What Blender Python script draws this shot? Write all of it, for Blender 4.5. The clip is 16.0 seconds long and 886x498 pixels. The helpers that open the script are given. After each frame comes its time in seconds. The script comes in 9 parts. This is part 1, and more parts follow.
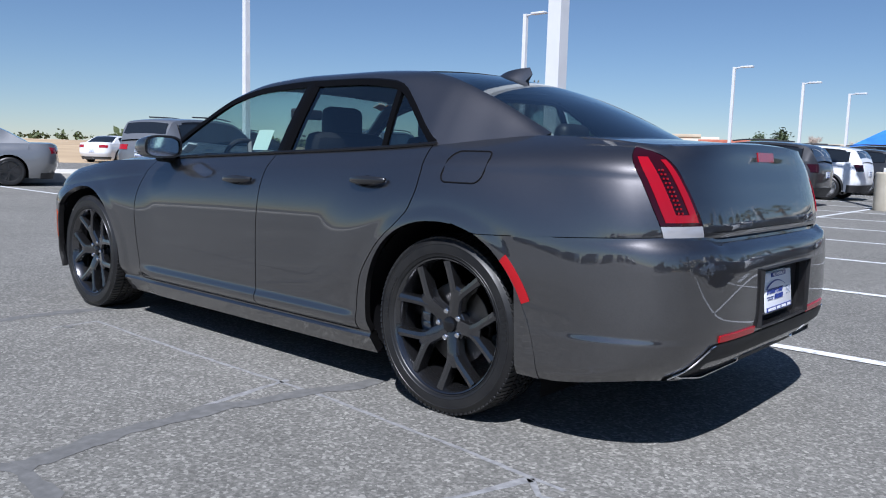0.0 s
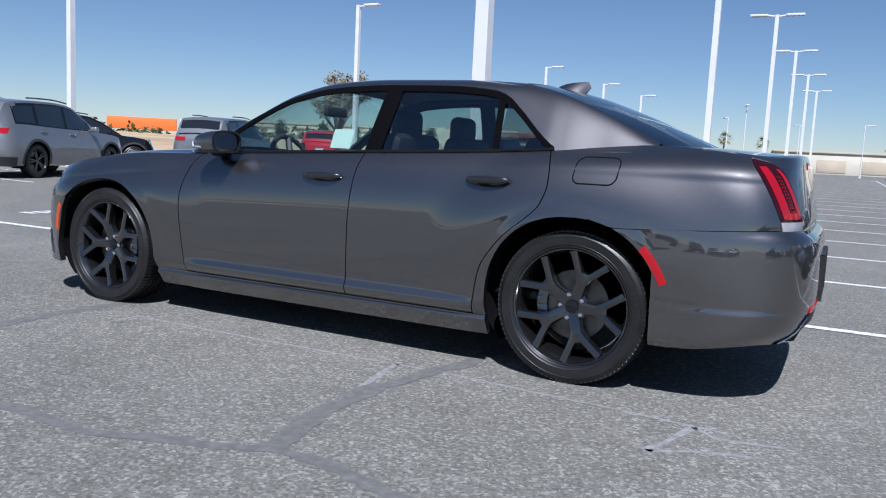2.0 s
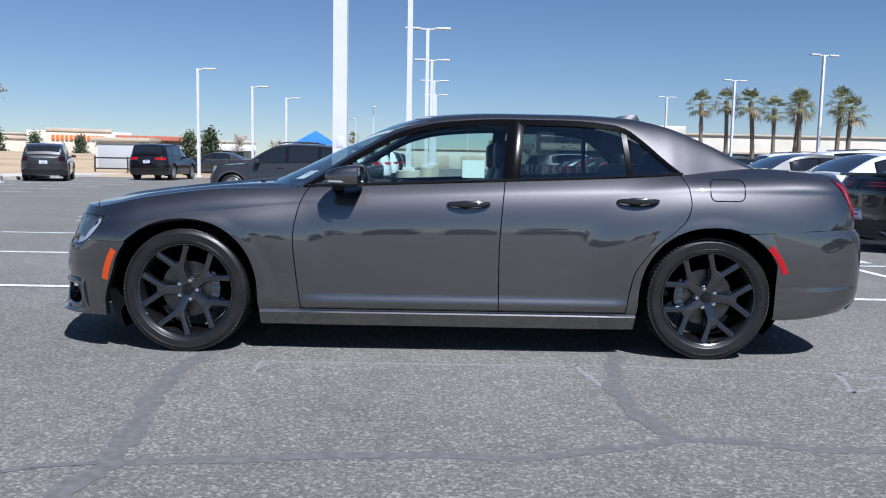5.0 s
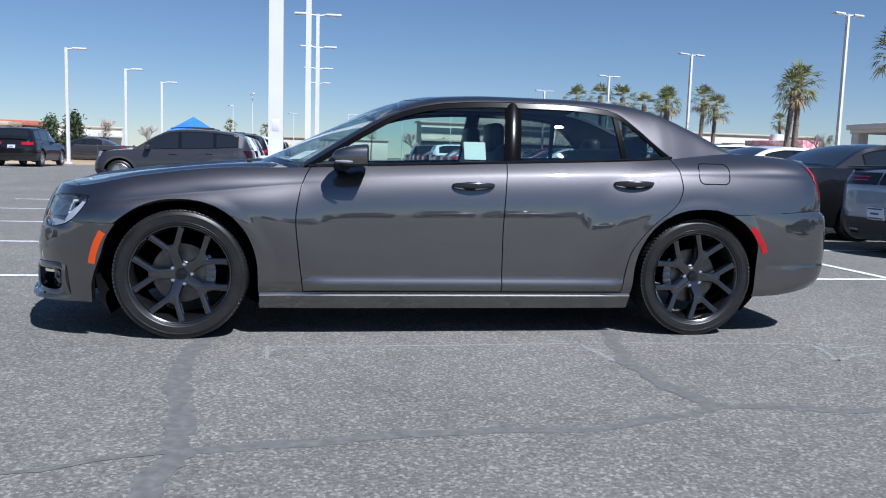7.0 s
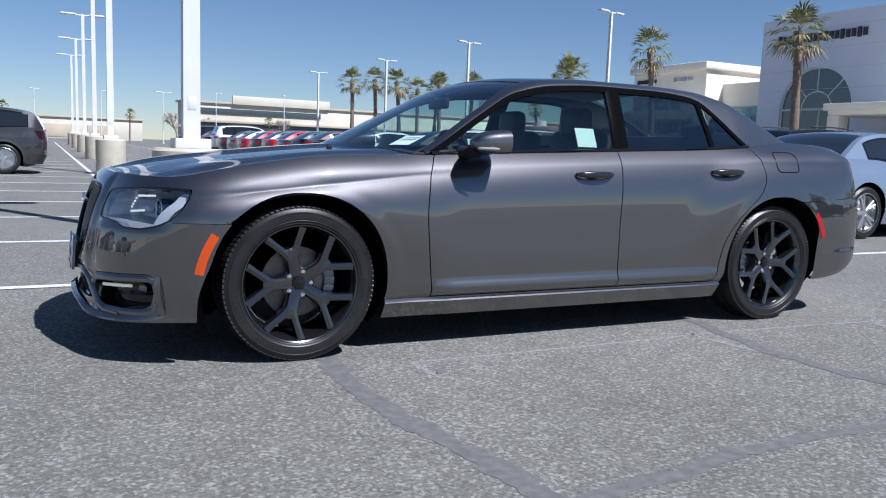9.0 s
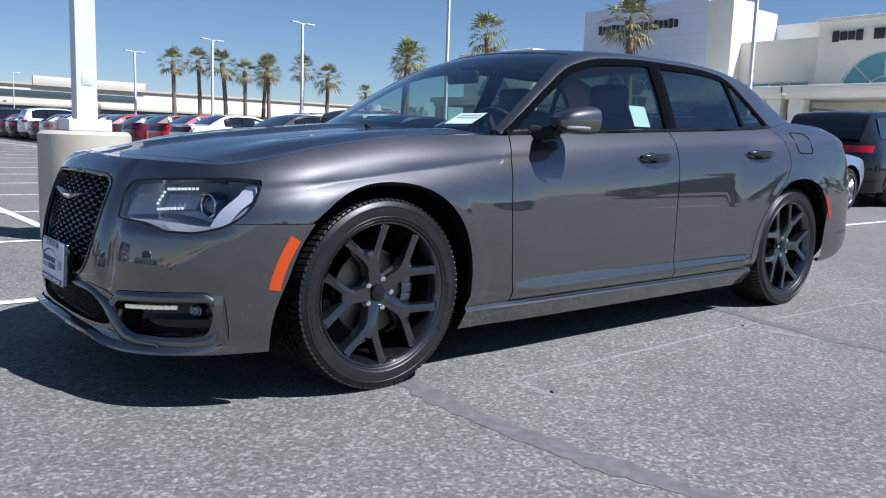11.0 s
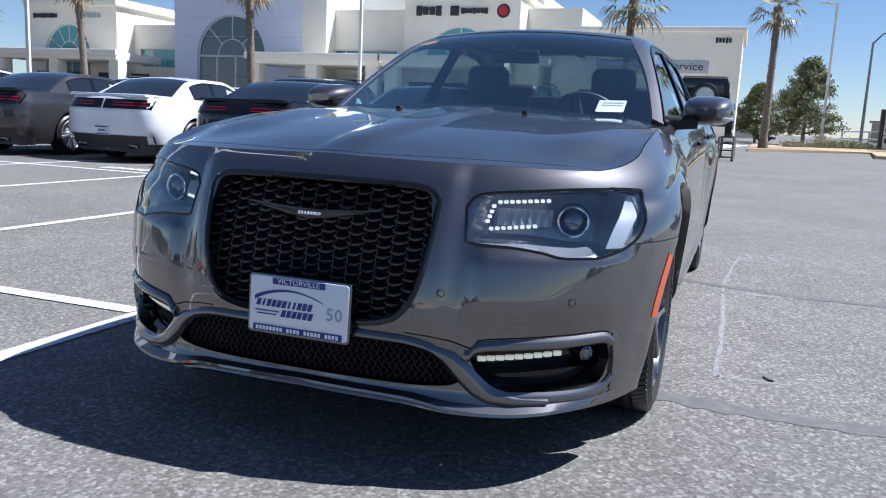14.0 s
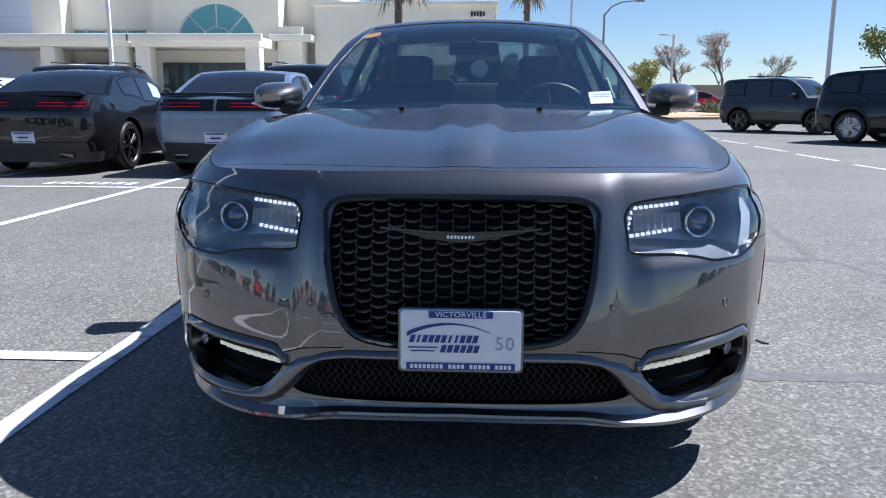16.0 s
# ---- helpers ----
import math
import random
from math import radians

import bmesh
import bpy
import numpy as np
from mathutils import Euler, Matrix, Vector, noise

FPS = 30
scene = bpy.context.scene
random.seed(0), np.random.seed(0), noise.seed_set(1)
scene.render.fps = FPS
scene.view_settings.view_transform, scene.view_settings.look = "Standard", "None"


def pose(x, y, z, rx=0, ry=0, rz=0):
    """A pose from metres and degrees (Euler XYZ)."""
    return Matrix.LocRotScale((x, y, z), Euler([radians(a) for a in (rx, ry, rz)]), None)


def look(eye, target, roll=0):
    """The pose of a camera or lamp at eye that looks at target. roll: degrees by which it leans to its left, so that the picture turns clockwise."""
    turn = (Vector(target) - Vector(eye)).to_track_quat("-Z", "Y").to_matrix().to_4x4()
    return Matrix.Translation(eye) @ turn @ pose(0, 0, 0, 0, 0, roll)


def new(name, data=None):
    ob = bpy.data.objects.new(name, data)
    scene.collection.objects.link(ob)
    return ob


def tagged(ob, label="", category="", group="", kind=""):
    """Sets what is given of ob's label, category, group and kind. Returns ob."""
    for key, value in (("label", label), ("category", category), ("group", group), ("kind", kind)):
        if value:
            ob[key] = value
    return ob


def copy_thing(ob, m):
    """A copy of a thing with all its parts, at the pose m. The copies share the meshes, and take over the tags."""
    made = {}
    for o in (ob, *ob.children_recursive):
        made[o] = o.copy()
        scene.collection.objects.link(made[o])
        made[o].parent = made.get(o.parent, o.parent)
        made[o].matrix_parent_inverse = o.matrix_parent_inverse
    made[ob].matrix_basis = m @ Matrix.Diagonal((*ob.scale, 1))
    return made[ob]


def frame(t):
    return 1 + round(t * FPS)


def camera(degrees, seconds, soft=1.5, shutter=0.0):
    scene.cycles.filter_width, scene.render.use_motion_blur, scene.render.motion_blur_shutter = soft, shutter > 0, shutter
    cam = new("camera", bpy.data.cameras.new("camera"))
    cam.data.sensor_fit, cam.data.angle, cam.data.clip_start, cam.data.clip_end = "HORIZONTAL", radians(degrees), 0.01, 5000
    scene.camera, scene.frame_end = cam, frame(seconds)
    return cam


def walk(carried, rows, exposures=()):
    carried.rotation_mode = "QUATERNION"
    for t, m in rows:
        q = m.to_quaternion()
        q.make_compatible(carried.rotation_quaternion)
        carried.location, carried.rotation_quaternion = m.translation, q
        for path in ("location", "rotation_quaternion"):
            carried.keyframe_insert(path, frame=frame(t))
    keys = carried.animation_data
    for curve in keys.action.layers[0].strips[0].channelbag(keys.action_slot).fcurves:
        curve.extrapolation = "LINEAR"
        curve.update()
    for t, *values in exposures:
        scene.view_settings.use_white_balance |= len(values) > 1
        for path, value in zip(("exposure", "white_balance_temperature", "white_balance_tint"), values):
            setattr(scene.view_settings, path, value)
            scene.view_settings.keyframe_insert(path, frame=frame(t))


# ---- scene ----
cam = camera(58.4, 16.0, soft=1.1)
PATH = [
    (0, (3.566, -3.224, 1.034), (2.259, -1.728, 0.803), 1.6),
    (0.5, (3.494, -3.267, 1.037), (2.252, -1.716, 0.808), 1.9),
    (1, (3.331, -3.649, 1.062), (2.176, -2.034, 0.828), 2.1),
    (1.5, (3.012, -4.027, 1.012), (1.973, -2.335, 0.772), 2.5),
    (2, (2.624, -4.376, 1.044), (1.73, -2.604, 0.804), 2.8),
    (2.5, (2.184, -4.722, 1.063), (1.45, -2.877, 0.827), 2.8),
    (3, (1.73, -5.031, 1.082), (1.162, -3.127, 0.851), 2.5),
    (3.5, (1.252, -5.314, 1.096), (0.853, -3.367, 0.868), 2.0),
    (3.7, (1.054, -5.379, 1.104), (0.722, -3.42, 0.877), 1.9),
    (5.8, (-0.387, -5.45, 1.112), (-0.234, -3.466, 0.906), 0.9),
    (6, (-0.395, -5.424, 1.104), (-0.218, -3.443, 0.896), 1.0),
    (6.5, (-0.465, -5.381, 1.086), (-0.222, -3.407, 0.869), 1.4),
    (7, (-0.82, -5.388, 1.04), (-0.489, -3.428, 0.815), 1.7),
    (7.5, (-1.245, -5.183, 1.008), (-0.795, -3.248, 0.773), 2.1),
    (8, (-1.72, -4.931, 1.006), (-1.125, -3.036, 0.768), 2.3),
    (8.5, (-2.147, -4.631, 0.992), (-1.396, -2.793, 0.751), 2.3),
    (9, (-2.586, -4.372, 0.999), (-1.684, -2.605, 0.751), 2.1),
    (9.5, (-2.945, -4.025, 0.973), (-1.911, -2.333, 0.715), 1.9),
    (9.7, (-3.066, -3.885, 0.974), (-1.988, -2.22, 0.714), 1.6),
    (11.8, (-3.375, -2.913, 0.922), (-1.995, -1.494, 0.638), 2.8),
    (12, (-3.488, -2.807, 0.928), (-2.073, -1.424, 0.638), 2.9),
    (12.5, (-3.756, -2.427, 0.957), (-2.239, -1.159, 0.65), 2.8),
    (13, (-3.95, -1.98, 0.967), (-2.314, -0.874, 0.649), 2.8),
    (13.5, (-4.156, -1.549, 0.968), (-2.402, -0.645, 0.646), 2.7),
    (14, (-4.278, -1.075, 0.956), (-2.424, -0.399, 0.633), 2.7),
    (14.5, (-4.36, -0.653, 0.946), (-2.441, -0.189, 0.629), 2.1),
    (15, (-4.34, -0.314, 0.955), (-2.391, -0.02, 0.619), 1.5),
    (15.5, (-4.375, -0.108, 1.001), (-2.414, 0.063, 0.648), 0.7),
    (16, (-4.362, -0.058, 1.026), (-2.398, 0.044, 0.658), 0.2),
]
walk(cam, [(t, look(eye, target, roll)) for t, eye, target, roll in PATH], exposures=((0, 0.66, 5600, 13), (9.5, 0.72, 5600, 13), (12.5, 0.95, 5600, 13), (16, 1.08, 5600, 13)))

# ---------------------------------------------------------------- light
SUN_TO = Vector((0.37, -0.72, 1.08)).normalized()
world = bpy.data.worlds.new("world")
scene.world = world
world.use_nodes = True
wn = world.node_tree
sky = wn.nodes.new("ShaderNodeTexSky")
sky.sky_type = "NISHITA"
sky.sun_disc = False
sky.sun_elevation = math.asin(SUN_TO.z)
sky.sun_rotation = math.atan2(SUN_TO.x, SUN_TO.y)
sky.altitude = 900
sky.air_density = 1.0
sky.dust_density = 0.0
sky.ozone_density = 3.0
wn.links.new(sky.outputs[0], wn.nodes["Background"].inputs[0])
wn.nodes["Background"].inputs[1].default_value = 0.048
sun = new("sun", bpy.data.lights.new("sun", "SUN"))
sun.data.energy = 4.6
sun.data.angle = radians(0.53)
sun.data.color = (1.0, 0.95, 0.88)
sun.matrix_world = look(SUN_TO * 60, (0, 0, 0))

# ---------------------------------------------------------------- materials


def mat(name, base=(0.5, 0.5, 0.5), rough=0.5, metal=0.0, coat=0.0, emit=None, power=0.0, spec=0.5, trans=0.0, ior=1.45):
    m = bpy.data.materials.new(name)
    m.use_nodes = True
    b = m.node_tree.nodes["Principled BSDF"]
    b.inputs["Base Color"].default_value = (*base, 1)
    b.inputs["Roughness"].default_value = rough
    b.inputs["Metallic"].default_value = metal
    b.inputs["Coat Weight"].default_value = coat
    b.inputs["Coat Roughness"].default_value = 0.03
    b.inputs["Specular IOR Level"].default_value = spec
    b.inputs["Transmission Weight"].default_value = trans
    b.inputs["IOR"].default_value = ior
    if emit:
        b.inputs["Emission Color"].default_value = (*emit, 1)
        b.inputs["Emission Strength"].default_value = power
    return m


def vary(m, stops, scale=5.0, detail=6.0, bump=0.0, bump_scale=60.0, rough=None, stretch=(1, 1, 1), distance=0.004):
    """Noise at object scale mixes the colours of stops [(place, rgb)]; a second, finer noise gives relief and roughness."""
    nt = m.node_tree
    b = nt.nodes["Principled BSDF"]
    tc = nt.nodes.new("ShaderNodeTexCoord")
    mp = nt.nodes.new("ShaderNodeMapping")
    mp.inputs["Scale"].default_value = stretch
    nt.links.new(tc.outputs["Object"], mp.inputs["Vector"])
    n = nt.nodes.new("ShaderNodeTexNoise")
    n.inputs["Scale"].default_value = scale
    n.inputs["Detail"].default_value = detail
    nt.links.new(mp.outputs[0], n.inputs["Vector"])
    r = nt.nodes.new("ShaderNodeValToRGB")
    while len(r.color_ramp.elements) < len(stops):
        r.color_ramp.elements.new(0.5)
    for e, (p, c) in zip(r.color_ramp.elements, stops):
        e.position, e.color = p, (*c, 1)
    nt.links.new(n.outputs["Fac"], r.inputs[0])
    nt.links.new(r.outputs[0], b.inputs["Base Color"])
    if bump or rough:
        f = nt.nodes.new("ShaderNodeTexNoise")
        f.inputs["Scale"].default_value = bump_scale
        f.inputs["Detail"].default_value = 4
        nt.links.new(mp.outputs[0], f.inputs["Vector"])
        if bump:
            bp = nt.nodes.new("ShaderNodeBump")
            bp.inputs["Strength"].default_value = bump
            bp.inputs["Distance"].default_value = distance
            nt.links.new(f.outputs["Fac"], bp.inputs["Height"])
            nt.links.new(bp.outputs[0], b.inputs["Normal"])
        if rough:
            mr = nt.nodes.new("ShaderNodeMapRange")
            mr.inputs["To Min"].default_value, mr.inputs["To Max"].default_value = rough
            nt.links.new(f.outputs["Fac"], mr.inputs["Value"])
            nt.links.new(mr.outputs[0], b.inputs["Roughness"])
    return m


def paint(name, base, metal=0.0, flake=0.0, rough=0.35, coat_ior=1.55):
    m = mat(name, base, rough, metal, coat=1.0)
    nt = m.node_tree
    b = nt.nodes["Principled BSDF"]
    b.inputs["Coat IOR"].default_value = coat_ior
    b.inputs["Specular IOR Level"].default_value = 0.15
    tc = nt.nodes.new("ShaderNodeTexCoord")
    lo = nt.nodes.new("ShaderNodeTexNoise")
    lo.inputs["Scale"].default_value = 2.2
    nt.links.new(tc.outputs["Object"], lo.inputs["Vector"])
    mr = nt.nodes.new("ShaderNodeMapRange")
    mr.inputs["To Min"].default_value, mr.inputs["To Max"].default_value = 0.008, 0.03
    nt.links.new(lo.outputs["Fac"], mr.inputs["Value"])
    nt.links.new(mr.outputs[0], b.inputs["Coat Roughness"])
    if flake:
        v = nt.nodes.new("ShaderNodeTexVoronoi")
        v.inputs["Scale"].default_value = 900
        nt.links.new(tc.outputs["Object"], v.inputs["Vector"])
        mx = nt.nodes.new("ShaderNodeMixRGB")
        mx.inputs[1].default_value = (*[c * (1 - flake) for c in base], 1)
        mx.inputs[2].default_value = (*[min(1, c * (1 + flake)) for c in base], 1)
        nt.links.new(v.outputs["Color"], mx.inputs[0])
        nt.links.new(mx.outputs[0], b.inputs["Base Color"])
    return m


def glass(name, tint, rough=0.0, gloss=0.075):
    """Thin sheet: tinted see-through with gloss that grows towards grazing view, the same from both sides."""
    m = bpy.data.materials.new(name)
    m.use_nodes = True
    nt = m.node_tree
    nt.nodes.remove(nt.nodes["Principled BSDF"])
    out = nt.nodes["Material Output"]
    t = nt.nodes.new("ShaderNodeBsdfTransparent")
    t.inputs[0].default_value = (*tint, 1)
    g = nt.nodes.new("ShaderNodeBsdfGlossy")
    g.inputs["Roughness"].default_value = rough
    g.inputs["Color"].default_value = (0.95, 1.0, 1.0, 1)
    lw = nt.nodes.new("ShaderNodeLayerWeight")
    lw.inputs["Blend"].default_value = 0.5
    pw = nt.nodes.new("ShaderNodeMath")
    pw.operation = "POWER"
    pw.inputs[1].default_value = 4.0
    nt.links.new(lw.outputs["Facing"], pw.inputs[0])
    mr = nt.nodes.new("ShaderNodeMapRange")
    mr.inputs["To Min"].default_value, mr.inputs["To Max"].default_value = gloss, 0.95
    nt.links.new(pw.outputs[0], mr.inputs["Value"])
    mx = nt.nodes.new("ShaderNodeMixShader")
    nt.links.new(mr.outputs[0], mx.inputs[0])
    nt.links.new(t.outputs[0], mx.inputs[1])
    nt.links.new(g.outputs[0], mx.inputs[2])
    nt.links.new(mx.outputs[0], out.inputs["Surface"])
    return m


M = {}
M["paint"] = paint("granite_paint", (0.076, 0.073, 0.075), metal=1.0, flake=0.25, rough=0.47, coat_ior=2.1)
M["gloss_black"] = mat("gloss_black_trim", (0.008, 0.008, 0.009), 0.04)
M["frame_black"] = mat("black_window_frame", (0.004, 0.004, 0.0045), 0.13, spec=0.05)
M["mirror_black"] = mat("dark_mirror_shell", (0.018, 0.018, 0.020), 0.22, 0.2, coat=0.6)
M["lamp_bowl"] = mat("lamp_bowl_grey", (0.30, 0.32, 0.36), 0.30, 0.5)
M["satin_black"] = vary(mat("satin_black_plastic", (0.02, 0.02, 0.021), 0.5, spec=0.2), [(0.3, (0.016, 0.016, 0.017)), (0.7, (0.026, 0.026, 0.027))], 8, bump=0.15, bump_scale=400, distance=0.001)
M["rubber"] = vary(mat("tyre_rubber", (0.025, 0.025, 0.026), 0.5, spec=0.5), [(0.35, (0.009, 0.009, 0.010)), (0.7, (0.017, 0.0165, 0.016))], 9, bump=0.15, bump_scale=160, rough=(0.30, 0.50), distance=0.002)
M["rim"] = vary(mat("black_wheel_alloy", (0.04, 0.04, 0.043), 0.20, 0.9, coat=1.0), [(0.3, (0.064, 0.064, 0.068)), (0.7, (0.082, 0.082, 0.088))], 14)
M["steel"] = vary(mat("brake_steel", (0.45, 0.44, 0.43), 0.35, 1.0), [(0.3, (0.07, 0.068, 0.066)), (0.7, (0.16, 0.155, 0.15))], 12)
M["chrome"] = mat("chrome", (0.8, 0.8, 0.82), 0.08, 1.0)
M["dark_chrome"] = mat("dark_chrome", (0.16, 0.17, 0.19), 0.15, 1.0)
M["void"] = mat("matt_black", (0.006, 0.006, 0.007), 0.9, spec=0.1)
M["side_glass"] = glass("side_glass", (0.74, 0.88, 0.86))
M["tint_glass"] = glass("tinted_glass", (0.36, 0.44, 0.44), gloss=0.11)
M["screen_glass"] = glass("windscreen_glass", (0.66, 0.79, 0.77), gloss=0.13)
M["lens"] = glass("clear_lens", (0.9, 0.93, 0.96))
M["red_lens"] = mat("red_lens", (0.30, 0.004, 0.012), 0.08, coat=1.0)
M["dark_red_lens"] = mat("dark_red_lens", (0.022, 0.001, 0.003), 0.08, coat=0.3)
M["red_glow"] = mat("red_light_bar", (0.26, 0.002, 0.008), 0.12, coat=0.4, emit=(1, 0.02, 0.05), power=0.015)
M["amber"] = mat("amber_lens", (0.56, 0.065, 0.005), 0.2, coat=0.3)
M["led"] = mat("led_white", (0.9, 0.9, 0.9), 0.3, emit=(1.0, 0.97, 0.86), power=0.40)
M["led_warm"] = mat("led_warm", (0.9, 0.9, 0.8), 0.3, emit=(1.0, 0.96, 0.66), power=0.12)
M["white_plastic"] = mat("white_plastic", (0.78, 0.78, 0.8), 0.35)
M["blue_print"] = mat("blue_print", (0.02, 0.04, 0.22), 0.4)
M["grey_print"] = mat("grey_print", (0.32, 0.36, 0.45), 0.5)
M["leather"] = vary(mat("black_leather", (0.02, 0.02, 0.021), 0.5), [(0.3, (0.016, 0.016, 0.018)), (0.7, (0.028, 0.027, 0.028))], 10, bump=0.3, bump_scale=240, distance=0.001)
M["headliner"] = mat("grey_headliner", (0.25, 0.25, 0.24), 0.9)
M["paper"] = mat("white_paper", (0.8, 0.82, 0.8), 0.6)
M["orange"] = mat("orange_sticker", (0.85, 0.36, 0.03), 0.5)

# ---------------------------------------------------------------- building helpers


def pchip(knots):
    """A smooth curve through (x, value) knots that never overshoots."""
    xs = [k[0] for k in knots]
    ys = [k[1] for k in knots]
    n = len(xs)
    h = [xs[i + 1] - xs[i] for i in range(n - 1)]
    d = [(ys[i + 1] - ys[i]) / h[i] for i in range(n - 1)]
    g = [d[0]] + [0 if d[i - 1] * d[i] <= 0 else 3 * (h[i - 1] + h[i]) / ((2 * h[i] + h[i - 1]) / d[i - 1] + (h[i] + 2 * h[i - 1]) / d[i]) for i in range(1, n - 1)] + [d[-1]]

    def f(x):
        if x <= xs[0]:
            return ys[0]
        if x >= xs[-1]:
            return ys[-1]
        i = 0
        while x > xs[i + 1]:
            i += 1
        t = (x - xs[i]) / h[i]
        return ((1 + 2 * t) * (1 - t) ** 2 * ys[i] + t * (1 - t) ** 2 * h[i] * g[i]
                + t * t * (3 - 2 * t) * ys[i + 1] + t * t * (t - 1) * h[i] * g[i + 1])
    return f


def lerp(a, b, t):
    return a + (b - a) * t


def smooth(a, b, x):
    t = min(1.0, max(0.0, (x - a) / (b - a)))
    return t * t * (3 - 2 * t)


def span(a, b, n):
    return [a + (b - a) * i / (n - 1) for i in range(n)]


def part(name, bm, material, parent=None, label="", soft=35, merge=0.0):
    """Links a bmesh as one mesh object under a thing or a part."""
    if merge:
        bmesh.ops.remove_doubles(bm, verts=bm.verts, dist=merge)
    me = bpy.data.meshes.new(name)
    bm.normal_update()
    bm.to_mesh(me)
    bm.free()
    if soft:
        me.shade_smooth()
        me.set_sharp_from_angle(angle=radians(soft))
    for m in (material if isinstance(material, (list, tuple)) else [material]):
        me.materials.append(m)
    ob = new(name, me)
    if parent is not None:
        ob.parent = parent
    if label:
        ob["label"] = label
    return ob


def again(ob, parent, m, name=None):
    """One more object on the same mesh, at the pose m under parent."""
    o = new(name or ob.name.split(".")[0], ob.data)
    o.parent = parent
    o.matrix_basis = m
    for k in ("label", "kind"):
        if k in ob:
            o[k] = ob[k]
    return o


def sheet(bm, rows, flip=False, mi=0):
    """A grid of faces over rows of points."""
    vs = [[bm.verts.new(p) for p in r] for r in rows]
    for a, b in zip(vs, vs[1:]):
        for i in range(len(a) - 1):
            q = [a[i], a[i + 1], b[i + 1], b[i]]
            if flip:
                q.reverse()
            try:
                f = bm.faces.new(q)
                f.material_index = mi
            except ValueError:
                pass
    return vs


def rim_in(bm, depth, toward=None):
    """Turns the open edges of a panel inward by depth: the returns of gaps and openings."""
    bm.normal_update()
    edges = [e for e in bm.edges if len(e.link_faces) == 1 and e.calc_length() > 1e-5]
    normals = {v: v.normal.copy() for e in edges for v in e.verts}
    r = bmesh.ops.extrude_edge_only(bm, edges=edges)
    made = [g for g in r["geom"] if isinstance(g, bmesh.types.BMVert)]
    tree = {tuple(round(c, 6) for c in v.co): n for v, n in normals.items()}
    for v in made:
        n = tree.get(tuple(round(c, 6) for c in v.co), Vector((0, 0, 0)))
        v.co -= n * depth


def box(bm, c, s, bevel=0.0, m=None, mi=0, seg=2):
    """A box of size s round c, its edges rounded."""
    t = Matrix.Translation(c) @ Matrix.Diagonal((*s, 1))
    r = bmesh.ops.create_cube(bm, size=1.0, matrix=t)
    vs = r["verts"]
    fs = {f for v in vs for f in v.link_faces}
    if bevel:
        es = list({e for v in vs for e in v.link_edges})
        k = bmesh.ops.bevel(bm, geom=es, offset=bevel, segments=seg, profile=0.5, affect="EDGES")
        fs = set(k["faces"]) | {f for f in fs if f.is_valid}
        vs = list({v for f in fs for v in f.verts})
    for f in fs:
        if f.is_valid:
            f.material_index = mi
    if m is not None:
        bmesh.ops.transform(bm, matrix=m, verts=[v for v in vs if v.is_valid])
    return vs


def tube(bm, pts, r, n=8, caps=True, mi=0):
    """A round bar along pts; r a number or one for each point."""
    rs = r if isinstance(r, (list, tuple)) else [r] * len(pts)
    pts = [Vector(p) for p in pts]
    rings = []
    side = None
    for i, p in enumerate(pts):
        d = (pts[min(i + 1, len(pts) - 1)] - pts[max(i - 1, 0)]).normalized()
        if side is None:
            side = d.orthogonal().normalized()
        side = (side - d * side.dot(d)).normalized()
        up = d.cross(side)
        rings.append([bm.verts.new(p + (side * math.cos(2 * math.pi * k / n) + up * math.sin(2 * math.pi * k / n)) * rs[i]) for k in range(n)])
    for a, b in zip(rings, rings[1:]):
        for k in range(n):
            bm.faces.new([a[k], a[(k + 1) % n], b[(k + 1) % n], b[k]]).material_index = mi
    if caps:
        bm.faces.new(list(reversed(rings[0]))).material_index = mi
        bm.faces.new(rings[-1]).material_index = mi


def lathe(bm, prof, n=48, axis="y", mi=0, m=None):
    """Turns a profile of (radius, along) round the axis."""
    rings = []
    made = []
    for r, a in prof:
        ring = []
        for k in range(n):
            c, s = math.cos(2 * math.pi * k / n), math.sin(2 * math.pi * k / n)
            p = (r * c, a, r * s) if axis == "y" else (r * c, r * s, a) if axis == "z" else (a, r * c, r * s)
            ring.append(bm.verts.new(p))
        rings.append(ring)
        made += ring
    for a, b in zip(rings, rings[1:]):
        for k in range(n):
            bm.faces.new([a[k], a[(k + 1) % n], b[(k + 1) % n], b[k]]).material_index = mi
    if m is not None:
        bmesh.ops.transform(bm, matrix=m, verts=made)
    return made


def prism(bm, outline, depth, m=None, mi=0, bevel=0.0):
    """A flat outline [(u, v)] in the xy plane, thick along +z, then posed by m."""
    lo = [bm.verts.new((u, v, 0)) for u, v in outline]
    hi = [bm.verts.new((u, v, depth)) for u, v in outline]
    n = len(lo)
    fs = [bm.faces.new(list(reversed(lo))), bm.faces.new(hi)]
    for i in range(n):
        fs.append(bm.faces.new([lo[i], lo[(i + 1) % n], hi[(i + 1) % n], hi[i]]))
    for f in fs:
        f.material_index = mi
    vs = lo + hi
    if bevel:
        es = [e for e in bm.edges if e.verts[0] in set(hi) and e.verts[1] in set(hi)]
        k = bmesh.ops.bevel(bm, geom=es, offset=bevel, segments=2, profile=0.5, affect="EDGES")
        vs = list({v for f in list(k["faces"]) + [f for f in fs if f.is_valid] for v in f.verts})
    if m is not None:
        bmesh.ops.transform(bm, matrix=m, verts=vs)
    return vs


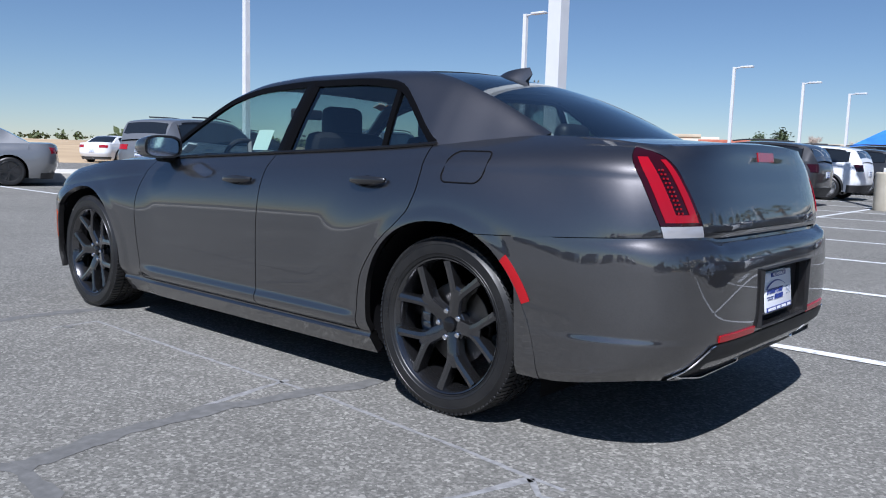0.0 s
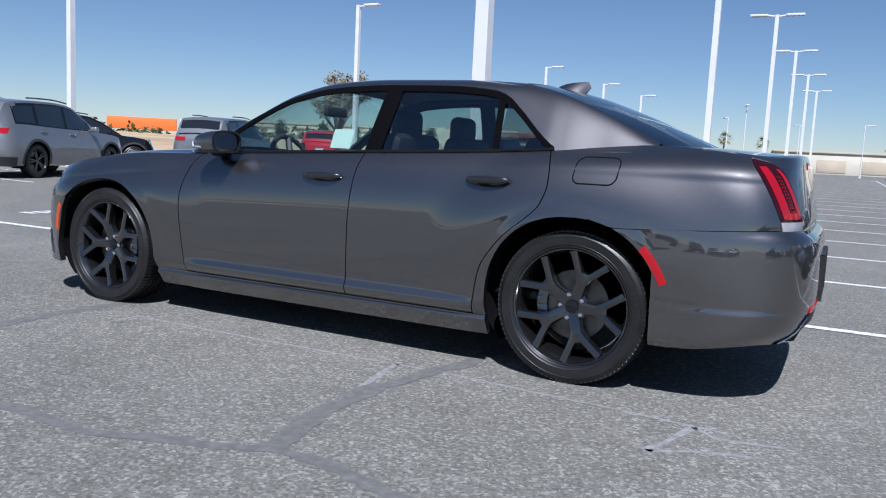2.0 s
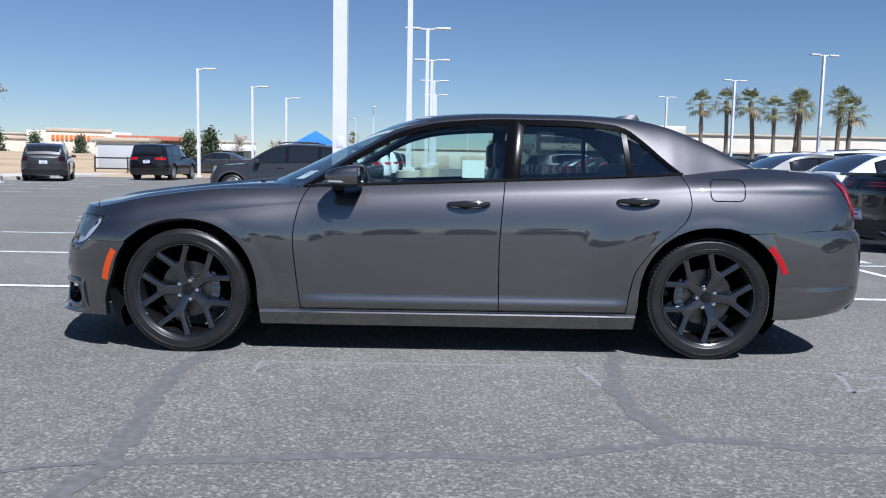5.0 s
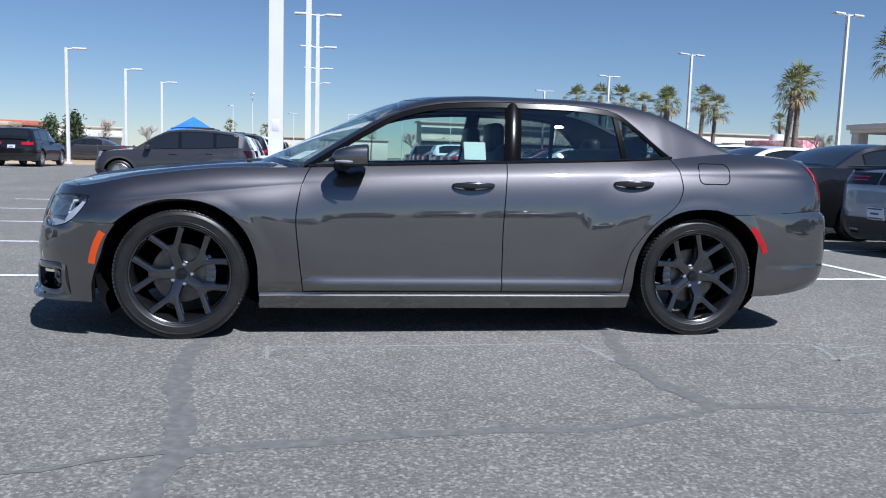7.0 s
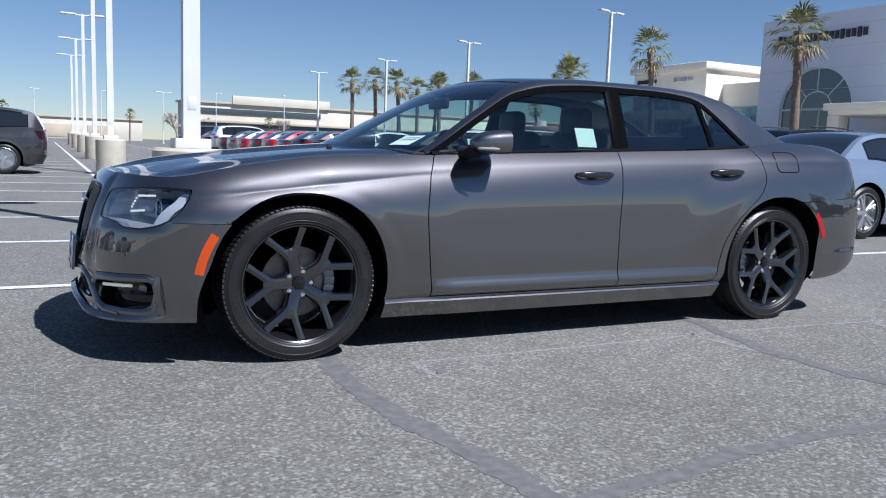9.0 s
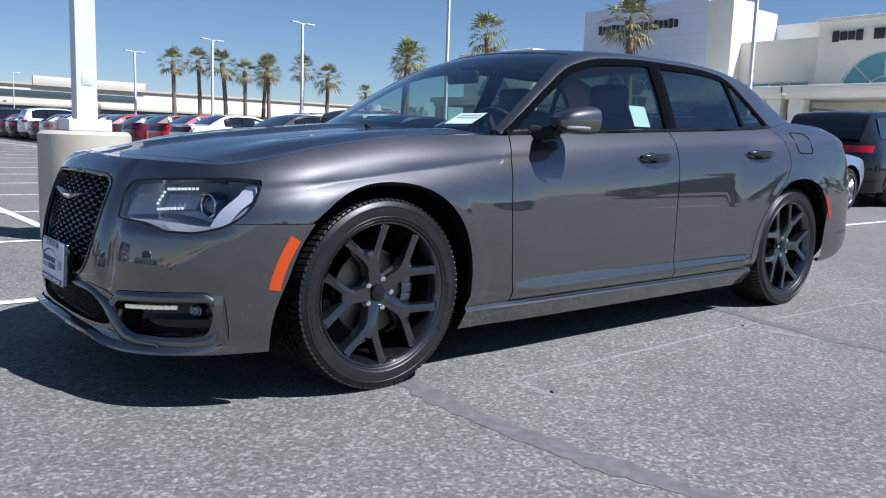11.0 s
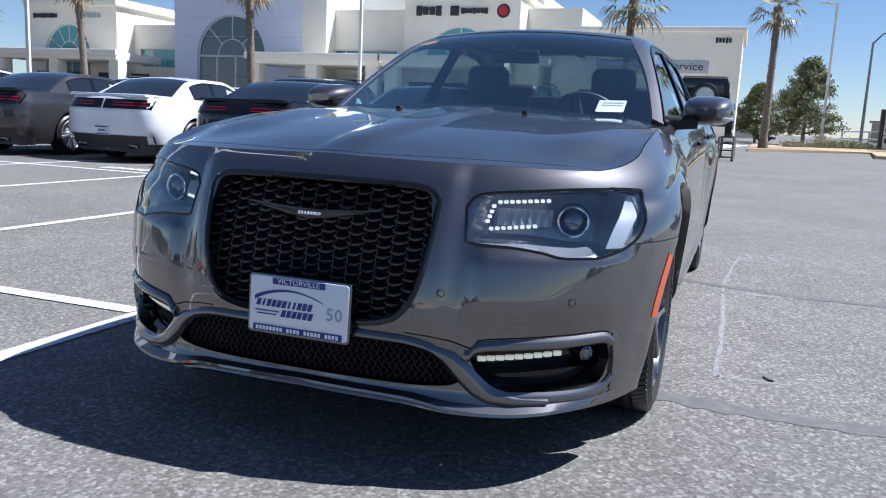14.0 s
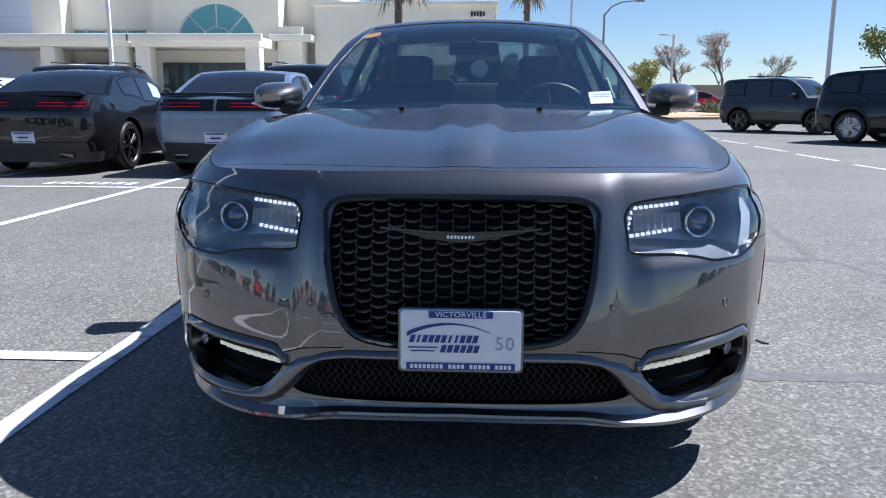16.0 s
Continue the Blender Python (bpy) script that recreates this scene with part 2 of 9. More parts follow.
def mirrored(bm):
    """Adds the copy on the other side of the plane y = 0."""
    r = bmesh.ops.duplicate(bm, geom=list(bm.verts) + list(bm.edges) + list(bm.faces))
    vs = [g for g in r["geom"] if isinstance(g, bmesh.types.BMVert)]
    for v in vs:
        v.co.y = -v.co.y
    bmesh.ops.reverse_faces(bm, faces=[g for g in r["geom"] if isinstance(g, bmesh.types.BMFace)])


def words(name, text, size, material, m, parent=None, depth=0.002, stretch=1.0, label=""):
    """Raised letters in the built-in font, centred at the pose m (x along the line, y up the letter)."""
    c = bpy.data.curves.new(name, "FONT")
    c.body, c.size, c.extrude, c.align_x, c.align_y = text, size, depth, "CENTER", "CENTER"
    c.resolution_u = 3
    tmp = bpy.data.objects.new("tmp", c)
    scene.collection.objects.link(tmp)
    dg = bpy.context.evaluated_depsgraph_get()
    me = bpy.data.meshes.new_from_object(tmp.evaluated_get(dg))
    bpy.data.objects.remove(tmp)
    bpy.data.curves.remove(c)
    me.name = name
    me.transform(m @ Matrix.Diagonal((stretch, 1, 1, 1)))
    me.materials.clear()
    me.materials.append(material)
    ob = new(name, me)
    if parent is not None:
        ob.parent = parent
    if label:
        ob["label"] = label
    return ob


def empty(name, label, category, group="", at=None):
    e = new(name)
    e.empty_display_size = 0.2
    tagged(e, label, category, group)
    if at is not None:
        e.matrix_basis = at
    return e

# ---------------------------------------------------------------- ground


def ground_z(x, y):
    """The lot rises very slightly away from the grey sedan."""
    return 0.0065 * max(0.0, min(math.hypot(x, y), 110) - 12)


def asphalt():
    """Worn asphalt: pale stone chips in grey binder, large mottling, fine relief."""
    m = mat("worn_asphalt", (0.15, 0.15, 0.155), 0.85)
    nt = m.node_tree
    b = nt.nodes["Principled BSDF"]
    b.inputs["Specular IOR Level"].default_value = 0.35
    tc = nt.nodes.new("ShaderNodeTexCoord")

    def noise_node(scale, detail, rough=0.6):
        n = nt.nodes.new("ShaderNodeTexNoise")
        n.inputs["Scale"].default_value, n.inputs["Detail"].default_value, n.inputs["Roughness"].default_value = scale, detail, rough
        nt.links.new(tc.outputs["Object"], n.inputs["Vector"])
        return n

    def ramp(source, stops):
        r = nt.nodes.new("ShaderNodeValToRGB")
        while len(r.color_ramp.elements) < len(stops):
            r.color_ramp.elements.new(0.5)
        for e, (p, c) in zip(r.color_ramp.elements, stops):
            e.position, e.color = p, (c * 1.01, c, c * 0.97, 1)
        nt.links.new(source, r.inputs[0])
        return r
    chips = nt.nodes.new("ShaderNodeTexVoronoi")
    chips.inputs["Scale"].default_value = 85
    chips.inputs["Randomness"].default_value = 1.0
    nt.links.new(tc.outputs["Object"], chips.inputs["Vector"])
    grain = noise_node(60, 5, 0.75)
    big = noise_node(0.55, 5)
    mid = noise_node(6, 4)
    c1 = ramp(grain.outputs["Fac"], [(0.30, 0.055), (0.50, 0.150), (0.72, 0.34)])
    sep = nt.nodes.new("ShaderNodeSeparateColor")
    nt.links.new(chips.outputs["Color"], sep.inputs[0])
    c2 = ramp(sep.outputs[0], [(0.0, 0.075), (0.52, 0.132), (0.79, 0.21), (1.0, 0.40)])
    mx = nt.nodes.new("ShaderNodeMixRGB")
    mx.inputs[0].default_value = 0.5
    nt.links.new(c1.outputs[0], mx.inputs[1])
    nt.links.new(c2.outputs[0], mx.inputs[2])
    c3 = ramp(big.outputs["Fac"], [(0.3, 0.84), (0.7, 1.10)])
    c4 = ramp(mid.outputs["Fac"], [(0.3, 0.90), (0.7, 1.08)])
    m1 = nt.nodes.new("ShaderNodeMixRGB")
    m1.blend_type = "MULTIPLY"
    m1.inputs[0].default_value = 1
    nt.links.new(mx.outputs[0], m1.inputs[1])
    nt.links.new(c3.outputs[0], m1.inputs[2])
    m2 = nt.nodes.new("ShaderNodeMixRGB")
    m2.blend_type = "MULTIPLY"
    m2.inputs[0].default_value = 1
    nt.links.new(m1.outputs[0], m2.inputs[1])
    nt.links.new(c4.outputs[0], m2.inputs[2])
    nt.links.new(m2.outputs[0], b.inputs["Base Color"])
    bp = nt.nodes.new("ShaderNodeBump")
    bp.inputs["Strength"].default_value = 0.55
    bp.inputs["Distance"].default_value = 0.006
    nt.links.new(grain.outputs["Fac"], bp.inputs["Height"])
    nt.links.new(bp.outputs[0], b.inputs["Normal"])
    return m


M["asphalt"] = asphalt()
M["sealant"] = vary(mat("crack_sealant", (0.12, 0.12, 0.12), 0.85), [(0.25, (0.092, 0.091, 0.089)), (0.5, (0.120, 0.119, 0.116)), (0.75, (0.160, 0.158, 0.154))], 22, bump=0.25, bump_scale=90)
M["scuff"] = vary(mat("chalky_scuff", (0.25, 0.25, 0.25), 0.9), [(0.35, (0.17, 0.17, 0.172)), (0.65, (0.27, 0.27, 0.272))], 30, bump=0.3, bump_scale=120)
M["line_paint"] = vary(mat("worn_white_line", (0.6, 0.6, 0.6), 0.7), [(0.32, (0.28, 0.28, 0.285)), (0.44, (0.60, 0.61, 0.62)), (0.8, (0.72, 0.73, 0.74))], 16, bump=0.3, bump_scale=120)
M["concrete"] = vary(mat("pale_concrete", (0.5, 0.48, 0.44), 0.85), [(0.3, (0.42, 0.40, 0.36)), (0.7, (0.58, 0.56, 0.51))], 3, bump=0.2, bump_scale=40)
M["cream_concrete"] = vary(mat("cream_painted_concrete", (0.48, 0.43, 0.34), 0.8), [(0.3, (0.43, 0.385, 0.30)), (0.7, (0.52, 0.475, 0.385))], 4, bump=0.15, bump_scale=50)
M["sand"] = vary(mat("desert_sand", (0.45, 0.33, 0.2), 0.95), [(0.3, (0.30, 0.215, 0.13)), (0.55, (0.44, 0.33, 0.205)), (0.8, (0.50, 0.39, 0.25))], 0.12, bump=0.3, bump_scale=2)
M["white_steel"] = vary(mat("white_painted_steel", (0.62, 0.62, 0.63), 0.45), [(0.3, (0.58, 0.58, 0.59)), (0.7, (0.66, 0.66, 0.67))], 2)
M["dark_steel"] = mat("dark_steel", (0.05, 0.05, 0.055), 0.5, 0.3)

bm = bmesh.new()
rs = [0.0] + [1.35 ** k for k in range(1, 26)]
sheet(bm, [[(r * math.cos(a), r * math.sin(a), ground_z(r * math.cos(a), r * math.sin(a))) for a in span(0, 2 * math.pi, 73)] for r in rs], flip=False)
bmesh.ops.remove_doubles(bm, verts=bm.verts, dist=0.0005)
bmesh.ops.recalc_face_normals(bm, faces=bm.faces)
for f in bm.faces:
    if f.normal.z < 0:
        f.normal_flip()
tagged(part("ground", bm, M["asphalt"], soft=0), "worn grey asphalt of a parking lot with pale stone chips", "asphalt", kind="structure")


def stripe(name, pts, widths, material, lift, seed=0, rough_edge=0.0, label="", category=""):
    """A flat band on the ground along pts, with uneven edges."""
    rnd = random.Random(seed)
    bm = bmesh.new()
    rows = []
    fine = []
    for i in range(len(pts) - 1):
        a, b = Vector(pts[i]), Vector(pts[i + 1])
        n = max(2, int((b - a).length / (0.04 if rough_edge else 4.0)))
        wa, wb = widths if isinstance(widths, tuple) else (widths, widths)
        for k in range(n):
            fine.append(a.lerp(b, k / n))
    fine.append(Vector(pts[-1]))
    for i, p in enumerate(fine):
        d = (fine[min(i + 1, len(fine) - 1)] - fine[max(0, i - 1)]).normalized()
        n = Vector((-d.y, d.x))
        t = i / max(1, len(fine) - 1)
        w = lerp(widths[0], widths[1], t) if isinstance(widths, tuple) else widths
        wob = rough_edge * (noise.noise(Vector((p.x * 3 + seed, p.y * 3, 0)))) * 1.2
        w *= 1 + (0.45 * noise.noise(Vector((p.x * 5, p.y * 5 + seed, 3))) if rough_edge else 0)
        q = p + n * wob
        e1, e2 = (w * (0.5 + rnd.uniform(-0.14, 0.14)) if rough_edge else w * 0.5 for _ in (0, 1))
        rows.append([(v.x, v.y, ground_z(v.x, v.y) + lift) for v in (q - n * e1, q, q + n * e2)])
    sheet(bm, rows, flip=True)
    for f in bm.faces:
        f.normal_update()
        if f.normal.z < 0:
            f.normal_flip()
    ob = part(name, bm, material, soft=0)
    if label:
        tagged(ob, label, category, kind="structure")
    return ob


for k, (pts, w) in enumerate((
        (((-1.28, -2.62), (-0.95, -2.57), (-0.4, -2.53), (0.3, -2.5), (0.62, -2.40), (0.92, -2.26), (1.3, -2.32), (1.75, -2.37), (2.6, -2.44), (5.0, -2.6)), 0.065),
        (((-1.28, -2.62), (-1.31, -2.17), (-1.41, -1.8), (-1.45, -1.5), (-1.40, -1.1), (-1.36, -0.6), (-1.5, 0.6)), 0.105),
        (((0.92, -2.26), (0.87, -1.9), (0.86, -1.46), (0.98, -0.85), (1.05, -0.3)), 0.09),
        (((-1.27, -2.62), (-1.29, -2.9), (-1.34, -3.8), (-1.3, -6.0)), 0.10),
        (((-4.2, -3.0), (-1.79, -2.76), (-1.28, -2.62)), 0.03),
        (((6.0, -0.2), (9.0, -0.45), (15.0, -0.3)), 0.05))):
    stripe("crack_sealant", pts, w, M["sealant"], 0.0012 + 0.0003 * k, seed=k, rough_edge=0.05, label="dark smooth band of sealant over a crack", category="crack sealant")
for k, (pts, w) in enumerate((
        (((-1.05, -1.08), (0.0, -1.08), (1.0, -1.06), (2.3, -1.15)), 0.022),
        (((-1.05, -1.08), (-1.03, -1.35)), 0.02), (((0.72, -1.02), (0.80, -1.5)), 0.03),
        (((2.16, -1.16), (2.12, -1.30), (2.06, -1.53)), 0.035), (((2.16, -1.16), (2.26, -1.25), (2.5, -1.20)), 0.022), (((2.06, -1.53), (2.23, -1.42), (2.45, -1.36)), 0.02))):
    stripe("scuff_mark", pts, w, M["scuff"], 0.001, seed=20 + k, rough_edge=0.012, label="faint pale scuff on the asphalt", category="scuff")
STALL = 2.52
for k in range(31):
    y = 1.44 + STALL * k
    stripe("stall_line", ((-6.6, y), (4.75, y)), 0.10, M["line_paint"], 0.005, label="worn white stall line painted on asphalt", category="road marking")
for x, y0, y1 in ((-1.37, 1.5, 78.0), (4.80, 1.5, 78.0)):
    stripe("stall_line", ((x, y0), (x, y1)), 0.10, M["line_paint"], 0.0055, label="long white line painted on asphalt", category="road marking")
for k in range(24):
    stripe("stall_line", ((-18.2, -6 + STALL * k), (-12.6, -6 + STALL * k)), 0.10, M["line_paint"], 0.005, label="worn white stall line painted on asphalt", category="road marking")
    stripe("stall_line", ((4.85, 1.44 + STALL * k), (10.6, 1.44 + STALL * k)), 0.10, M["line_paint"], 0.005, label="worn white stall line painted on asphalt", category="road marking")
for k in range(6):
    stripe("stall_line", ((7.5 + 2.5 * k, -6.3), (9.2 + 2.5 * k, -6.2)), 0.09, M["line_paint"], 0.005, label="short white dash painted on asphalt", category="road marking")
# small stencilled writing at the heads of some stalls, as bars
for i, (x, y) in enumerate(((-6.9, 3.0), (-6.9, 5.5), (-6.9, 10.6), (5.2, 4.9), (5.2, 7.4))):
    bm = bmesh.new()
    for k in range(7):
        box(bm, (x + 0.02 * (k % 2), y - 0.6 + 0.17 * k, 0.006), (0.26, 0.10, 0.003), 0)
    tagged(part("stencil", bm, M["line_paint"], soft=0), "white stencilled writing too worn to read", "road marking", kind="structure")
# a flat bit of debris on the asphalt
bm = bmesh.new()
prism(bm, [(-0.035, -0.004), (-0.01, -0.014), (0.028, -0.010), (0.036, 0.003), (0.012, 0.014), (-0.022, 0.011)], 0.009, pose(-0.99, -1.27, 0.0, 0, 0, 25), bevel=0.003)
tagged(part("pebble", bm, M["sealant"], soft=40), "small flat grey pebble lying on the asphalt", "stone")

# ---------------------------------------------------------------- the grey sedan: body surface
# The car faces -x; y = 0 is its middle. s is the half width at length x and height z.
WHEEL_X, WHEEL_Z = 1.526, 0.352
half_width = pchip([(-2.5, 0.900), (-1.9, 0.900), (-1.5, 0.894), (-0.9, 0.890), (0.0, 0.893), (0.9, 0.897), (1.5, 0.905), (2.0, 0.897), (2.55, 0.89)])
char_z = pchip([(-2.4, 0.72), (-2.05, 0.75), (-1.7, 0.79), (-1.2, 0.845), (-0.8, 0.885), (0.0, 0.935), (1.0, 0.968), (1.5, 0.985), (2.1, 0.985), (2.5, 0.97)])
top_z = pchip([(-2.3, 0.815), (-2.05, 0.842), (-1.75, 0.903), (-1.3, 0.958), (-0.85, 0.972), (-0.5, 0.988), (0.3, 1.024), (1.0, 1.056), (1.36, 1.080), (1.6, 1.108), (1.83, 1.126), (2.05, 1.118), (2.3, 1.092), (2.5, 1.07)])
top_s = pchip([(-2.4, 0.845), (-2.1, 0.815), (-1.7, 0.770), (-1.0, 0.775), (-0.6, 0.785), (0.5, 0.787), (1.3, 0.778), (1.6, 0.712), (1.83, 0.672), (2.1, 0.69), (2.3, 0.712), (2.5, 0.72)])
top_p = pchip([(-2.4, 1.7), (-1.3, 2.0), (-0.85, 1.5), (-0.5, 1.25), (1.0, 1.25), (1.6, 1.9), (2.4, 2.3)])
low_in = pchip([(0.12, -0.13), (0.20, -0.078), (0.255, -0.045), (0.275, -0.030), (0.335, -0.003), (0.50, 0.0), (0.60, 0.0)])
nose_x = pchip([(0.15, -2.40), (0.20, -2.445), (0.26, -2.425), (0.36, -2.425), (0.45, -2.42), (0.55, -2.405), (0.65, -2.380), (0.75, -2.345), (0.82, -2.310), (0.86, -2.27)])
tail_x = pchip([(0.20, 2.38), (0.28, 2.455), (0.36, 2.525), (0.50, 2.548), (0.66, 2.545), (0.735, 2.530), (0.77, 2.490), (0.80, 2.492), (0.86, 2.485), (0.95, 2.464), (1.04, 2.438), (1.08, 2.432), (1.12, 2.42)])
TUCK = 0.044
FRONT_X, FRONT_N, REAR_X, REAR_N = -1.75, 2.6, 1.90, 4.6


def side_s(x, z):
    zc, zt, w = char_z(x), top_z(x), half_width(x)
    if z <= zc:
        s = w + (low_in(z) * lerp(0.22, 1.0, smooth(-2.0, -1.7, x)) if z < 0.6 else -TUCK * ((z - 0.6) / (zc - 0.6)) ** 3.6)
    else:
        t = min(1.0, (z - zc) / (zt - zc))
        s = top_s(x) + (w - TUCK - top_s(x)) * (1 - t ** top_p(x))
    for wx in (-WHEEL_X, WHEEL_X):
        d = math.hypot((x - wx) * 0.93, (z - WHEEL_Z))
        s += (0.033 * smooth(0.84, 0.47, d) if wx < 0 else 0.029 * smooth(0.80, 0.50, d)) * smooth(0.26, 0.78, z) + 0.007 * smooth(0.50, 0.43, d) * smooth(0.16, 0.30, z)
    # kicked-out lower edge of the doors and of the rear bumper's corners
    k = smooth(-0.95, -0.72, x) * smooth(1.12, 0.95, x)
    if k and z < 0.42:
        s += k * (0.024 * smooth(0.365, 0.295, z) - 0.012 * smooth(0.295, 0.262, z))
    if x > 1.95 and z < 0.5:
        s += 0.007 * smooth(1.95, 2.2, x) * smooth(0.452, 0.420, z)
    if x < FRONT_X:
        s *= max(0.0, 1 - min(1.0, (FRONT_X - x) / (FRONT_X - nose_x(z))) ** FRONT_N) ** (1 / FRONT_N)
    if x > REAR_X:
        s *= max(0.0, 1 - min(1.0, (x - REAR_X) / (tail_x(z) - REAR_X)) ** REAR_N) ** (1 / REAR_N)
    return s


def front_pt(a, z):
    """A point of the nose: a runs from 0 on the middle line to pi/2 where the side begins."""
    x = FRONT_X - (FRONT_X - nose_x(z)) * max(0.0, math.cos(a)) ** (2 / FRONT_N)
    s = side_s(x, z)
    # the grille's collar and the bumper's brow stand proud of the lamps
    proud = 0.016 * smooth(0.425, 0.368, s) * smooth(0.36, 0.44, z) * smooth(0.87, 0.79, z)
    proud += 0.016 * smooth(0.43, 0.50, s) * smooth(0.86, 0.78, s) * smooth(0.637, 0.60, z) * smooth(0.40, 0.50, z)
    return Vector((x - proud, -s, z))


def rear_pt(a, z):
    x = REAR_X + (tail_x(z) - REAR_X) * max(0.0, math.cos(a)) ** (2 / REAR_N)
    return Vector((x, -side_s(x, z), z))


def nose_angle(x, z, n=FRONT_N):
    return math.acos(min(1.0, max(0.0, (FRONT_X - x) / (FRONT_X - nose_x(z)))) ** (FRONT_N / 2))


def tail_angle(x, z):
    return math.acos(min(1.0, max(0.0, (x - REAR_X) / (tail_x(z) - REAR_X))) ** (REAR_N / 2))


def side_pt(x, z):
    return Vector((x, -side_s(x, z), z))


ARCH_A, ARCH_B, ARCH_N = 0.420, 0.433, 2.2


def arch_x(wx, z, sign):
    """The wheel opening's edge at height z, ahead of (-1) or behind (1) the wheel."""
    d = min(1.0, max(0.0, (z - WHEEL_Z) / ARCH_B))
    away = (0.050 * smooth(0.60, 0.27, z) if wx > 0 else 0.045 * smooth(0.50, 0.28, z)) if sign * wx > 0 else 0.0
    return wx + sign * (ARCH_A * (1 - d ** ARCH_N) ** (1 / ARCH_N) + away)


def arch_z(wx, x):
    d = min(1.0, abs(x - wx) / ARCH_A)
    return WHEEL_Z + ARCH_B * (1 - d ** ARCH_N) ** (1 / ARCH_N)


def hood_z(x, y):
    ye = 0.765 - 0.055 * smooth(-1.70, -2.12, x)
    mid = pchip_mid(x)
    b = min(1.0, abs(y) / ye)
    z = top_z(x) + (mid - top_z(x)) * (1 - b * b)
    w = 0.060 + 0.045 * smooth(-2.25, -1.1, x)
    return z + 0.013 * smooth(w + 0.015, w, abs(y)) * smooth(-2.33, -2.1, x) + 0.012 * smooth(0.42, 0.62, abs(y)) * smooth(ye, ye - 0.12, abs(y)) * smooth(-2.2, -1.8, x)


pchip_mid = pchip([(-2.4, 0.825), (-2.28, 0.848), (-2.05, 0.895), (-1.7, 0.943), (-1.3, 0.985), (-1.05, 1.006), (-0.8, 1.02)])

# side seams, as x at height z
seam_fender = pchip([(0.25, -0.855), (0.5, -0.885), (0.68, -0.90), (0.85, -0.875), (0.95, -0.835), (1.0, -0.80)])
seam_middle = pchip([(0.25, 0.295), (0.6, 0.292), (0.85, 0.305), (1.0, 0.322), (1.05, 0.33)])
seam_rear = pchip([(0.25, 1.035), (0.34, 1.045), (0.50, 1.075), (0.62, 1.150), (0.70, 1.225), (0.76, 1.300), (0.83, 1.365), (0.92, 1.392), (1.0, 1.385), (1.08, 1.355)])
BELT = top_z
DOOR_LOW = 0.272
GAP = 0.003


